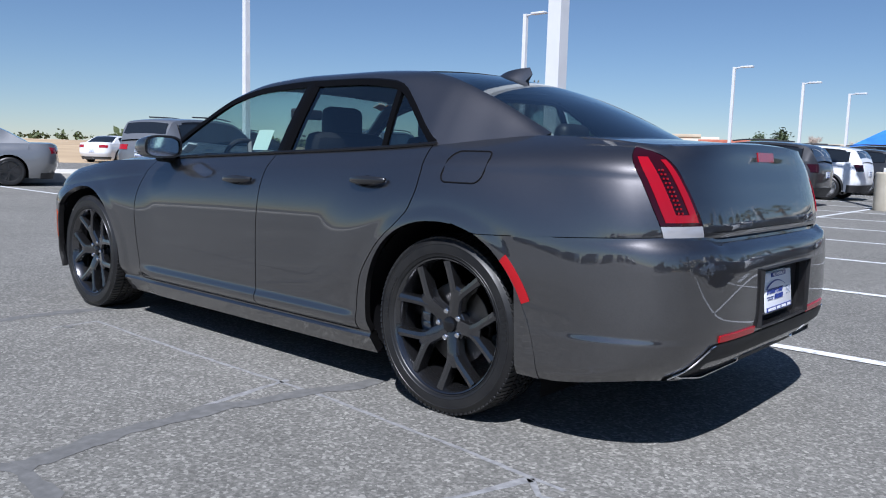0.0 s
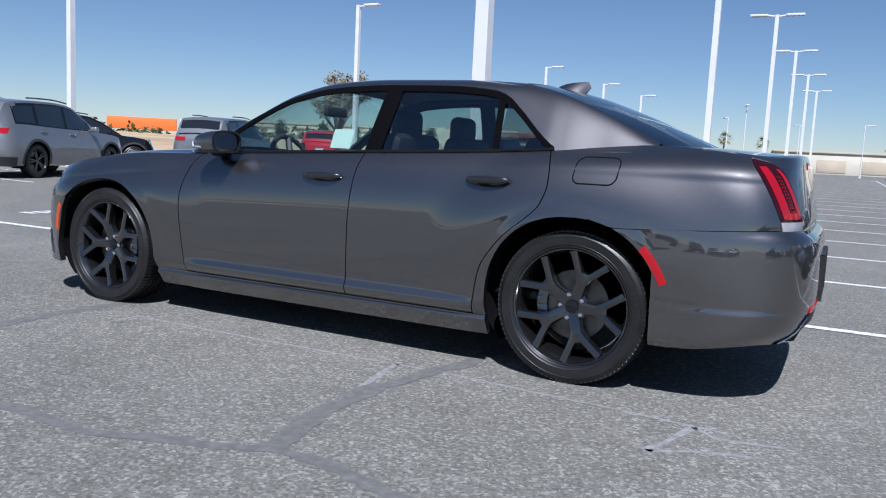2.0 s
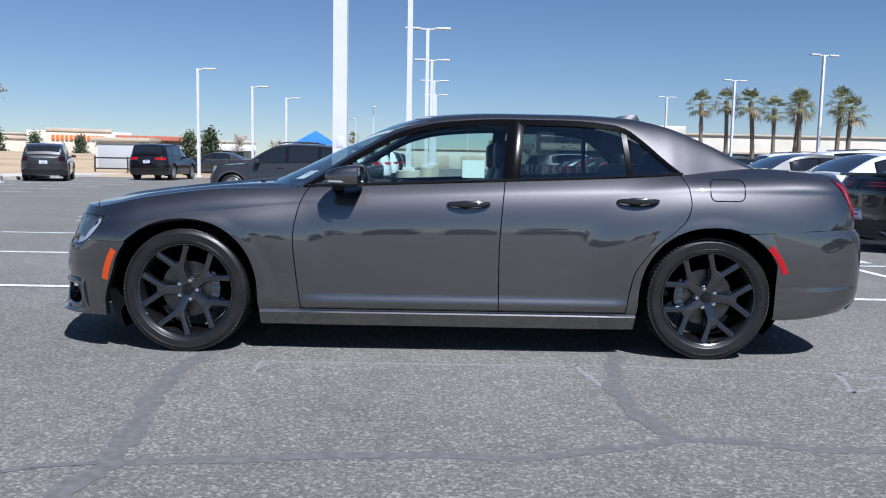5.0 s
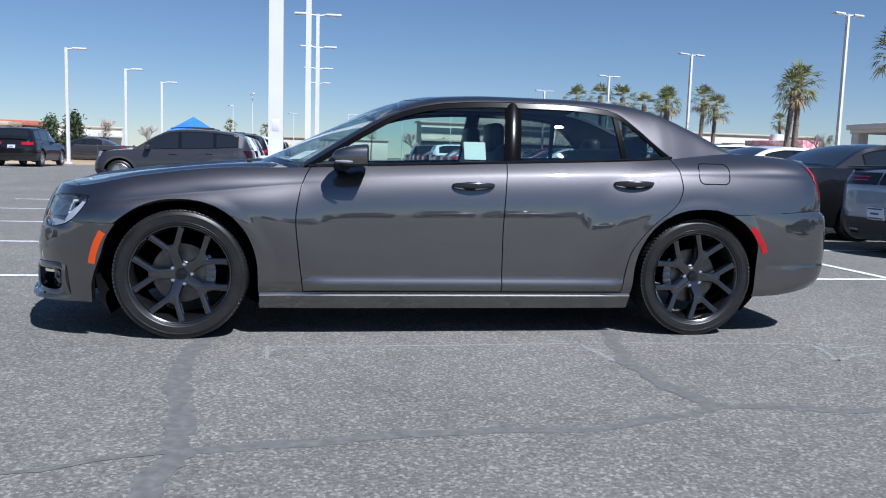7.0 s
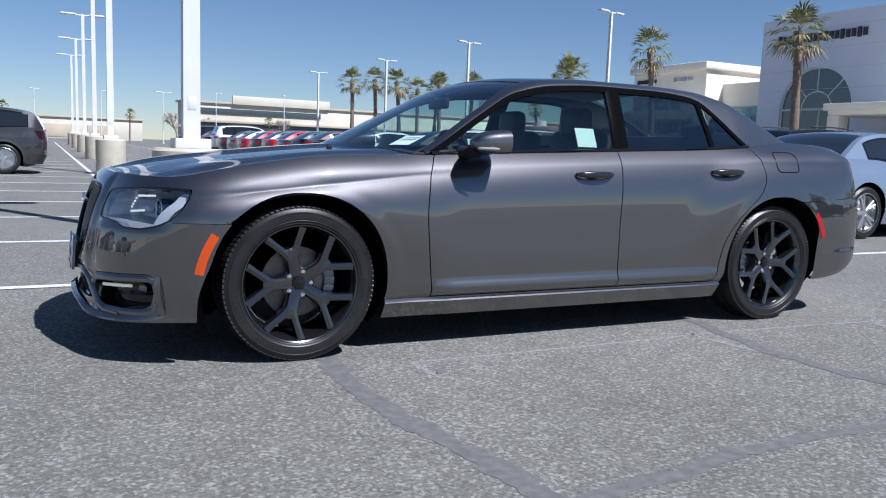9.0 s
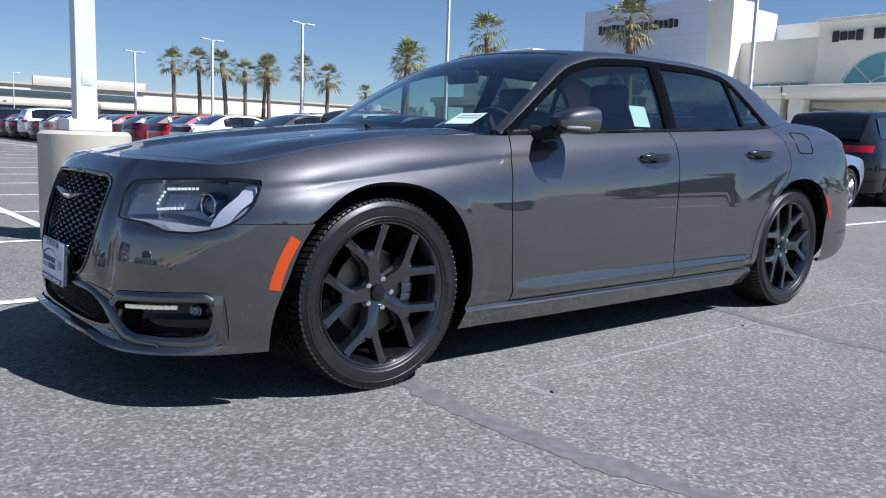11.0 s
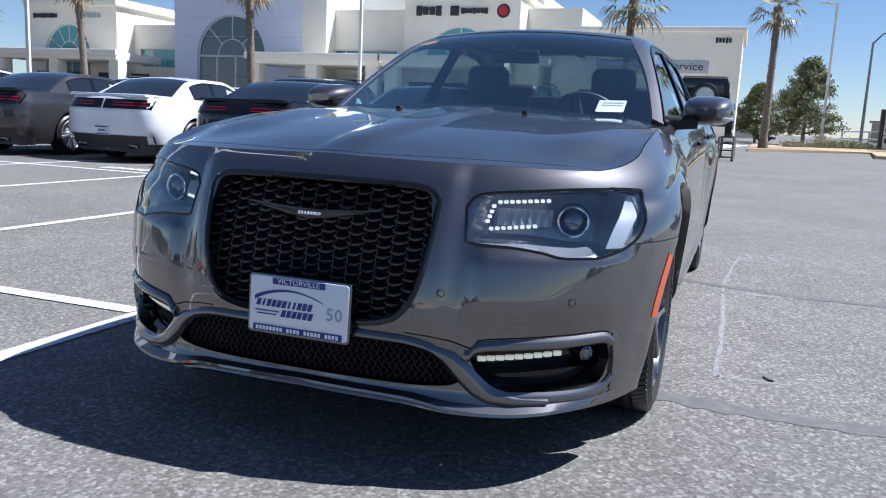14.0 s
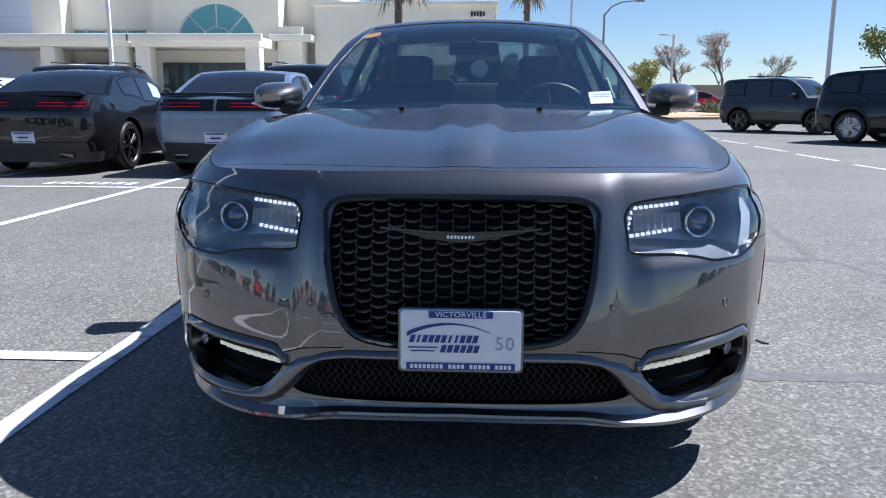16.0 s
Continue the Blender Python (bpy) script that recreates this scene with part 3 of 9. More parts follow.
def half_panels():
    """Every body panel of the left side, as name -> bmesh."""
    out = {}

    def panel(x0, x1, zlo, zhi, nx, nz, flange=0.02):
        bm = bmesh.new()
        rows = []
        for j in range(nz):
            v = j / (nz - 1)
            row = []
            for i in range(nx):
                u = i / (nx - 1)
                z = lerp(zlo(0.5), zhi(0.5), v)
                for _ in range(4):
                    x = lerp(x0(z), x1(z), u)
                    z = lerp(zlo(x), zhi(x), v)
                row.append(side_pt(x, z))
            rows.append(row)
        sheet(bm, rows)
        rim_in(bm, flange)
        return bm

    out["front_door"] = panel(lambda z: seam_fender(z) + GAP, lambda z: seam_middle(z) - GAP, lambda x: DOOR_LOW, lambda x: BELT(x), 46, 66)
    out["rear_door"] = panel(lambda z: seam_middle(z) + GAP, lambda z: seam_rear(z) - GAP, lambda x: DOOR_LOW, lambda x: BELT(x), 46, 66)
    apex = WHEEL_Z + ARCH_B
    # front fender: above the wheel opening, ahead of it and behind it
    bm = bmesh.new()
    us = span(0, 1, 22)
    ahead = span(0, 1, 20)
    rows = []
    for j in range(30):
        v = j / 29
        row = []
        for u in ahead:
            x = lerp(-2.0, -WHEEL_X, u)
            for _ in range(3):
                z = lerp(apex, top_z(x) - 0.0015, v)
                x = lerp(lamp_back(z), -WHEEL_X, u)
            row.append(side_pt(x, z))
        for u in us[1:]:
            x = lerp(-WHEEL_X, -0.87, u)
            for _ in range(3):
                z = lerp(apex, top_z(x) - 0.0015, v)
                x = lerp(-WHEEL_X, seam_fender(z) - GAP, u)
            row.append(side_pt(x, z))
        rows.append(row)
    sheet(bm, rows)
    rows = []
    for j in range(12):
        v = j / 11
        row = []
        for u in ahead:
            x = lerp(-2.0, -WHEEL_X, u)
            for _ in range(4):
                z = lerp(max(0.648, arch_z(-WHEEL_X, x)), apex, v)
                x = lerp(lamp_back(z), -WHEEL_X, u)
            row.append(side_pt(x, z))
        rows.append(row)
    sheet(bm, rows)
    rows = []
    for j in range(36):
        z = lerp(0.266, apex, 1 - (1 - j / 35) ** 1.5)
        rows.append([side_pt(lerp(arch_x(-WHEEL_X, z, 1), seam_fender(z) - GAP, u), z) for u in us])
    sheet(bm, rows)
    bmesh.ops.remove_doubles(bm, verts=bm.verts, dist=0.0006)
    rim_in(bm, 0.03)
    out["front_fender"] = bm
    # quarter panel: strip behind the door, block above the wheel, stretch to the tail lamp
    bm = bmesh.new()
    us = span(0, 1, 16)
    over = span(0, 1, 12)
    back = span(0, 1, 26)
    rows = []
    for j in range(34):
        v = j / 33
        row = []
        for u in us:
            x = lerp(1.3, WHEEL_X, u)
            for _ in range(4):
                z = lerp(apex, top_z(x), v)
                x = lerp(seam_rear(z) + GAP, WHEEL_X, u)
            row.append(side_pt(x, z))
        for u in over[1:]:
            x = lerp(WHEEL_X, 1.60, u)
            row.append(side_pt(x, lerp(apex, top_z(x), v)))
        for u in back[1:]:
            x = lerp(1.60, 2.3, u)
            for _ in range(3):
                z = lerp(max(bumper_seam(x), arch_z(WHEEL_X, x)), top_z(x), v)
                x = lerp(1.60, lamp_out(z) - 0.002, u)
            row.append(side_pt(x, z))
        rows.append(row)
    sheet(bm, rows)
    rows = []
    for j in range(30):
        z = lerp(0.266, apex, 1 - (1 - j / 29) ** 1.5)
        rows.append([side_pt(lerp(seam_rear(z) + GAP, arch_x(WHEEL_X, z, -1), u), z) for u in us])
    sheet(bm, rows)
    rows = []
    for j in range(5):
        rows.append([side_pt(lerp(WHEEL_X, 1.60, u), lerp(arch_z(WHEEL_X, lerp(WHEEL_X, 1.60, u)), apex, j / 4)) for u in over])
    sheet(bm, rows)
    bmesh.ops.remove_doubles(bm, verts=bm.verts, dist=0.0006)
    rim_in(bm, 0.03)
    out["quarter_panel"] = bm
    # sill
    bm = bmesh.new()
    rows = []
    for z in (0.165, 0.178, 0.20, 0.225, 0.245, 0.258, 0.2655):
        rows.append([side_pt(x, z) + Vector((0, -0.022 * smooth(0.264, 0.246, z), 0)) for x in span(-WHEEL_X + ARCH_A + 0.004, WHEEL_X - ARCH_A - 0.004, 40)])
    sheet(bm, rows)
    rim_in(bm, 0.04)
    out["sill"] = bm
    return out


bumper_seam = pchip([(1.60, 0.750), (1.72, 0.753), (2.4, 0.79)])
lamp_out = pchip([(0.77, 2.40), (0.80, 2.395), (0.90, 2.355), (1.0, 2.30), (1.085, 2.245), (1.1, 2.24)])
lamp_in = pchip([(0.77, 0.612), (0.80, 0.618), (0.90, 0.650), (1.0, 0.682), (1.06, 0.703), (1.1, 0.715)])

# openings of the nose as heights over the half width s
grille_lo = pchip([(0.0, 0.411), (0.16, 0.412), (0.22, 0.419), (0.265, 0.434), (0.295, 0.460), (0.318, 0.502), (0.333, 0.555), (0.343, 0.615), (0.349, 0.68), (0.352, 0.74)])
grille_hi = pchip([(0.0, 0.785), (0.25, 0.782), (0.30, 0.778), (0.33, 0.769), (0.345, 0.757), (0.352, 0.741)])
lamp_lo = pchip([(0.428, 0.648), (0.45, 0.640), (0.55, 0.634), (0.62, 0.624), (0.68, 0.612), (0.74, 0.612), (0.79, 0.625), (0.83, 0.655), (0.862, 0.72), (0.872, 0.775)])
lamp_hi = pchip([(0.428, 0.649), (0.434, 0.69), (0.444, 0.735), (0.47, 0.763), (0.52, 0.772), (0.62, 0.780), (0.74, 0.788), (0.84, 0.790), (0.872, 0.780)])
intake_lo = pchip([(0.0, 0.258), (0.30, 0.258), (0.40, 0.262), (0.43, 0.268), (0.452, 0.28)])
intake_hi = pchip([(0.0, 0.370), (0.28, 0.366), (0.36, 0.352), (0.41, 0.322), (0.44, 0.295), (0.452, 0.281)])
fog_lo = pchip([(0.47, 0.335), (0.49, 0.305), (0.52, 0.266), (0.56, 0.254), (0.66, 0.254), (0.74, 0.257), (0.785, 0.268), (0.799, 0.290), (0.805, 0.34)])
fog_hi = pchip([(0.47, 0.336), (0.482, 0.356), (0.50, 0.361), (0.60, 0.370), (0.72, 0.379), (0.78, 0.383), (0.798, 0.375), (0.805, 0.341)])


def nose_columns():
    """Angles across the nose with the half width that each stands for, close together at the ends of openings."""
    marks = []
    for a, b, n in ((0, 0.30, 16), (0.30, 0.352, 14), (0.352, 0.428, 5), (0.428, 0.452, 8), (0.452, 0.47, 3), (0.47, 0.56, 9), (0.56, 0.78, 18), (0.78, 0.805, 8), (0.805, 0.872, 10)):
        marks += span(a, b, n + 1)[:-1]
    marks.append(0.872)
    cols = []
    for s in marks:
        lo, hi = 0.0, math.pi / 2
        for _ in range(40):
            m = (lo + hi) / 2
            if -front_pt(m, 0.5).y < s:
                lo = m
            else:
                hi = m
        cols.append((lo, s))
    return cols


NOSE = nose_columns()


def nose_share(s):
    """The angle of the nose that stands for the half width s."""
    lo, hi = 0.0, math.pi / 2
    for _ in range(40):
        m = (lo + hi) / 2
        lo, hi = (m, hi) if -front_pt(m, 0.5).y < s else (lo, m)
    return lo


# the fender's front edge follows the headlamp's outer end, then the hood's corner
lamp_back = pchip([(0.640, front_pt(nose_share(0.815), 0.640).x)] + [(lamp_lo(q), front_pt(nose_share(q), lamp_lo(q)).x + 0.002) for q in (0.83, 0.845, 0.862, 0.872)]
                  + [(0.789, front_pt(nose_share(0.872), 0.789).x), (0.796, -2.10), (0.845, -2.10)])


def hood_edge_z(a):
    z = 0.845
    for _ in range(12):
        p = front_pt(a, z)
        z = hood_z(p.x, p.y)
    return z - 0.001


NOSE_END = nose_angle(-2.10, 0.835)


def build_nose():
    bm = bmesh.new()
    lip = pchip([(0.0, 0.216), (0.30, 0.210), (0.45, 0.192), (0.55, 0.188), (0.80, 0.203), (0.9, 0.212)])
    mid_low = 0.30

    def strip(lo, hi, n, cols):
        rows = []
        for j in range(n):
            v = j / (n - 1)
            row = []
            for a, s in cols:
                z = lerp(lo(a, s), hi(a, s), v)
                row.append(front_pt(a if a != NOSE_END else nose_angle(-2.0985, z), z))
            rows.append(row)
        sheet(bm, rows, flip=True)

    def low_b(a, s):
        return intake_lo(s) if s < 0.452 else fog_lo(s) if 0.47 < s < 0.805 else lerp(0.281, 0.336, smooth(0.452, 0.47, s)) if s < 0.6 else 0.341

    def low_t(a, s):
        return intake_hi(s) if s < 0.452 else fog_hi(s) if 0.47 < s < 0.805 else low_b(a, s)

    def up_b(a, s):
        return grille_lo(s) if s < 0.352 else min(lamp_lo(s), 0.646 if s > 0.7 else 1) if s > 0.428 else lerp(0.7405, 0.6485, smooth(0.352, 0.428, s))

    def up_t(a, s):
        return grille_hi(s) if s < 0.352 else lamp_hi(s) if s > 0.428 else up_b(a, s)
    strip(lambda a, s: lip(s), low_b, 9, NOSE)
    strip(low_t, up_b, 22, NOSE)
    strip(up_t, lambda a, s: max(up_t(a, s) + 0.002, hood_edge_z(a)), 12, [c for c in NOSE if c[0] < NOSE_END - 0.01] + [(NOSE_END, 0.86)])
    # the flank up to the wheel opening
    a1 = NOSE[-1][0]
    rows = []
    for j in range(33):
        z = lerp(lip(0.872), 0.646, j / 32)
        p0 = front_pt(a1, z)
        rows.append([side_pt(lerp(p0.x, arch_x(-WHEEL_X, z, -1), i / 9), z) for i in range(10)])
    sheet(bm, rows)
    bmesh.ops.remove_doubles(bm, verts=bm.verts, dist=0.0006)
    bmesh.ops.recalc_face_normals(bm, faces=bm.faces)
    mirrored(bm)
    bmesh.ops.remove_doubles(bm, verts=bm.verts, dist=0.0006)
    return bm


def outward(bm, centre=Vector((0, 0, 0.5))):
    """Turns every face away from the middle of the car."""
    bm.normal_update()
    wrong = [f for f in bm.faces if f.normal.dot(f.calc_center_median() - centre) < 0]
    if wrong:
        bmesh.ops.reverse_faces(bm, faces=wrong)


# ---------------------------------------------------------------- greenhouse
spine = pchip([(-1.22, 0.975), (-1.0, 1.075), (-0.65, 1.247), (-0.33, 1.391), (-0.1, 1.442), (0.3, 1.461), (0.7, 1.461), (1.08, 1.446), (1.3, 1.408), (1.6, 1.310), (1.85, 1.208), (2.05, 1.125)])
sweep = pchip([(-1.2, 0.24), (-0.5, 0.14), (-0.1, 0.13), (0.5, 0.04), (1.2, -0.02), (1.9, -0.14)])


def top_surface(x, y):
    b = y / 0.70
    return spine(x - sweep(x) * b * b) - 0.048 * b * b


def cabin_s(x, z):
    b = top_z(x)
    t = max(0.0, (z - b) / 0.34)
    return top_s(x) - 0.006 - 0.135 * t - 0.030 * t * t


def edge_pt(x):
    """Where the side glass and the roof surface would meet."""
    lo, hi = top_z(x) - 0.05, 1.5
    for _ in range(40):
        m = (lo + hi) / 2
        if top_surface(x, cabin_s(x, m)) > m:
            lo = m
        else:
            hi = m
    return Vector((x, -cabin_s(x, lo), lo))


win_top = pchip([(-0.84, 0.974), (-0.70, 1.062), (-0.50, 1.186), (-0.26, 1.310), (0.0, 1.365), (0.35, 1.384), (0.70, 1.382), (0.98, 1.360), (1.06, 1.334), (1.15, 1.266), (1.28, 1.148), (1.355, 1.086)])


def rail_row(x, n=11):
    """Across the pillar and roof rail at length x, from the window's upper edge to the edge of the roof or screen."""
    e = edge_pt(x)
    zl = max(top_z(x), win_top(x) + 0.012) if x < 1.36 else top_z(x)
    zl = min(zl, e.z - 0.004)
    a = Vector((x, -cabin_s(x, zl), zl))
    ds = lerp(0.045, 0.085, smooth(-0.6, -0.1, x)) if x < 0.8 else lerp(0.085, 0.05, smooth(0.9, 1.7, x))
    yb = -(abs(e.y) - ds)
    b = Vector((x, yb, top_surface(x, yb)))
    pts = []
    for i in range(n):
        t = i / (n - 1)
        k = e.lerp((a + b) / 2, 0.10)
        pts.append((1 - t) ** 2 * a + 2 * t * (1 - t) * k + t * t * b)
    return pts


RAIL_X = span(-0.86, -0.3, 18)[:-1] + span(-0.3, 1.0, 26)[:-1] + span(1.0, 1.83, 28)


def tail_angle_s(s, z):
    """The angle at which the tail's surface has the half width s at height z."""
    lo, hi = 0.0, math.pi / 2
    for _ in range(36):
        m = (lo + hi) / 2
        if -rear_pt(m, z).y < s:
            lo = m
        else:
            hi = m
    return lo


def lid_edge_z(a):
    return 1.088 - 0.012 * smooth(0.3, 1.0, a / 1.2)


def deck_z(x, y):
    b = abs(y) / max(0.3, side_s(min(x, 2.28), top_z(min(x, 2.28))))
    mid = pchip_deck(x)
    return top_z(min(x, 2.3)) + (mid - top_z(min(x, 2.3))) * (1 - min(1, b) ** 2)


pchip_deck = pchip([(1.8, 1.142), (2.0, 1.138), (2.25, 1.124), (2.40, 1.118), (2.46, 1.120)])


def half_rear():
    out = {}
    # bumper: full height behind the wheel opening and round the tail, a recess for the plate in the middle
    bm = bmesh.new()
    zs = span(0.288, 0.70, 24) + span(0.412, 0.458, 12) + [0.72, 0.738, 0.752, 0.764, 0.774]
    rec_s, rec_lo, rec_hi = 0.265, 0.435, 0.655
    zs = sorted(set([round(z, 4) for z in zs] + [rec_lo, rec_hi]))
    rows = []
    for z in zs:
        a1 = tail_angle_s(rec_s, z)
        row = [rear_pt(lerp(0, a1, i / 6), z) for i in range(6)] + [rear_pt(lerp(a1, math.pi / 2, (i / 30)), z) for i in range(31)]
        p = row[-1]
        zl = min(z, 0.772)
        x1 = arch_x(WHEEL_X, min(z, 0.749), 1)
        row += [side_pt(lerp(p.x, x1, i / 9), min(z, bumper_seam(lerp(p.x, x1, i / 9)) - 0.003)) for i in range(1, 10)]
        rows.append(row)
    for r in rows:
        for p in r:
            k = smooth(0.52, 0.60, abs(p.y)) * smooth(0.60, 0.774, p.z)
            if p.x > 1.91:
                p.z += k * (bumper_seam(p.x) - 0.003 - 0.774)
            p.z += (-0.042 + 0.052 * smooth(1.98, 2.40, p.x)) * smooth(0.66, 0.80, abs(p.y)) * smooth(0.50, 0.288, p.z)
    vs = [[bm.verts.new(p) for p in r] for r in rows]
    for j in range(len(vs) - 1):
        for i in range(len(vs[0]) - 1):
            if i < 6 and rec_lo <= zs[j] < rec_hi:
                continue
            try:
                bm.faces.new([vs[j][i], vs[j + 1][i], vs[j + 1][i + 1], vs[j][i + 1]])
            except ValueError:
                pass
    bmesh.ops.remove_doubles(bm, verts=bm.verts, dist=0.0005)
    mirrored(bm)
    bmesh.ops.remove_doubles(bm, verts=bm.verts, dist=0.0005)
    bmesh.ops.dissolve_degenerate(bm, edges=bm.edges, dist=1e-5)
    outward(bm, Vector((0.5, 0, 0.5)))
    rim_in(bm, 0.03)
    out["rear_bumper"] = bm
    # boot lid: rear face and deck
    bm = bmesh.new()
    rows = []
    for j in range(26):
        v = j / 25
        row = []
        for i in range(25):
            z = lerp(0.782, 1.1, v)
            for _ in range(3):
                a = lerp(0, tail_angle_s(lamp_in(z) - 0.004, z), i / 24)
                p = rear_pt(a, z)
                zt = deck_z(p.x, p.y) - 0.004
                z = lerp(0.782, zt, v)
            p = rear_pt(a, z)
            hollow = 0.004 * math.sin(math.pi * min(1, max(0, (z - 0.80) / 0.26))) ** 2
            row.append(p - Vector((hollow, 0, 0)))
        rows.append(row)
    crest = rows[-1]
    sheet(bm, rows, flip=True)
    deck = []
    for j in range(15):
        v = j / 14
        row = []
        for i in range(25):
            b = i / 24
            e = crest[i]
            x0 = 2.045 - 0.18 * b * b
            x = lerp(e.x, x0, v)
            ye = side_s(min(x, 2.27), top_z(min(x, 2.27))) - 0.003
            y = lerp(e.y, -b * min(ye, 0.70), smooth(0, 0.35, v) if i > 12 else v)
            lip = 0.006 * smooth(0.12, 0.0, v)
            row.append(Vector((x, y, lerp(e.z, deck_z(x, y) + lip, smooth(0, 0.06, v)) if v > 0 else e.z)))
        deck.append(row)
    sheet(bm, deck, flip=True)
    bmesh.ops.remove_doubles(bm, verts=bm.verts, dist=0.0005)
    mirrored(bm)
    bmesh.ops.remove_doubles(bm, verts=bm.verts, dist=0.0005)
    outward(bm, Vector((1.2, 0, 0.6)))
    rim_in(bm, 0.02)
    out["boot_lid"] = bm
    return out


def lamp_patch(z0, z1, u0, u1, nz, nu, lift=0.0):
    """A piece of the left tail lamp's face between heights z0, z1 and shares u0, u1 of its width."""
    bm = bmesh.new()
    rows = []
    for j in range(nz):
        z = lerp(z0, z1, j / (nz - 1))
        ai = tail_angle_s(lamp_in(z), z)
        ao = tail_angle(lamp_out(z), z)
        rows.append([rear_pt(lerp(ai, ao, lerp(u0, u1, i / (nu - 1))), z) for i in range(nu)])
    sheet(bm, rows, flip=True)
    outward(bm, Vector((1.5, 0, 0.6)))
    bm.normal_update()
    ns = {v: v.normal.copy() for v in bm.verts}
    for v in bm.verts:
        v.co += ns[v] * lift
    rim_in(bm, 0.03)
    return bm


def nose_patch(lo, hi, s0, s1, nz, ns, back=0.0):
    """A piece of the nose between two height curves over the half width, set back into the car."""
    bm = bmesh.new()
    rows = []
    for j in range(nz):
        v = j / (nz - 1)
        row = []
        for i in range(ns):
            s = lerp(s0, s1, i / (ns - 1))
            lo_a, hi_a = 0.0, math.pi / 2
            for _ in range(30):
                m = (lo_a + hi_a) / 2
                if -front_pt(m, 0.5).y < s:
                    lo_a = m
                else:
                    hi_a = m
            row.append(front_pt(lo_a, lerp(lo(s), hi(s), v)))
        rows.append(row)
    sheet(bm, rows, flip=True)
    outward(bm, Vector((-1.3, 0, 0.5)))
    bm.normal_update()
    nn = {v: v.normal.copy() for v in bm.verts}
    for v in bm.verts:
        v.co -= nn[v] * back
    return bm


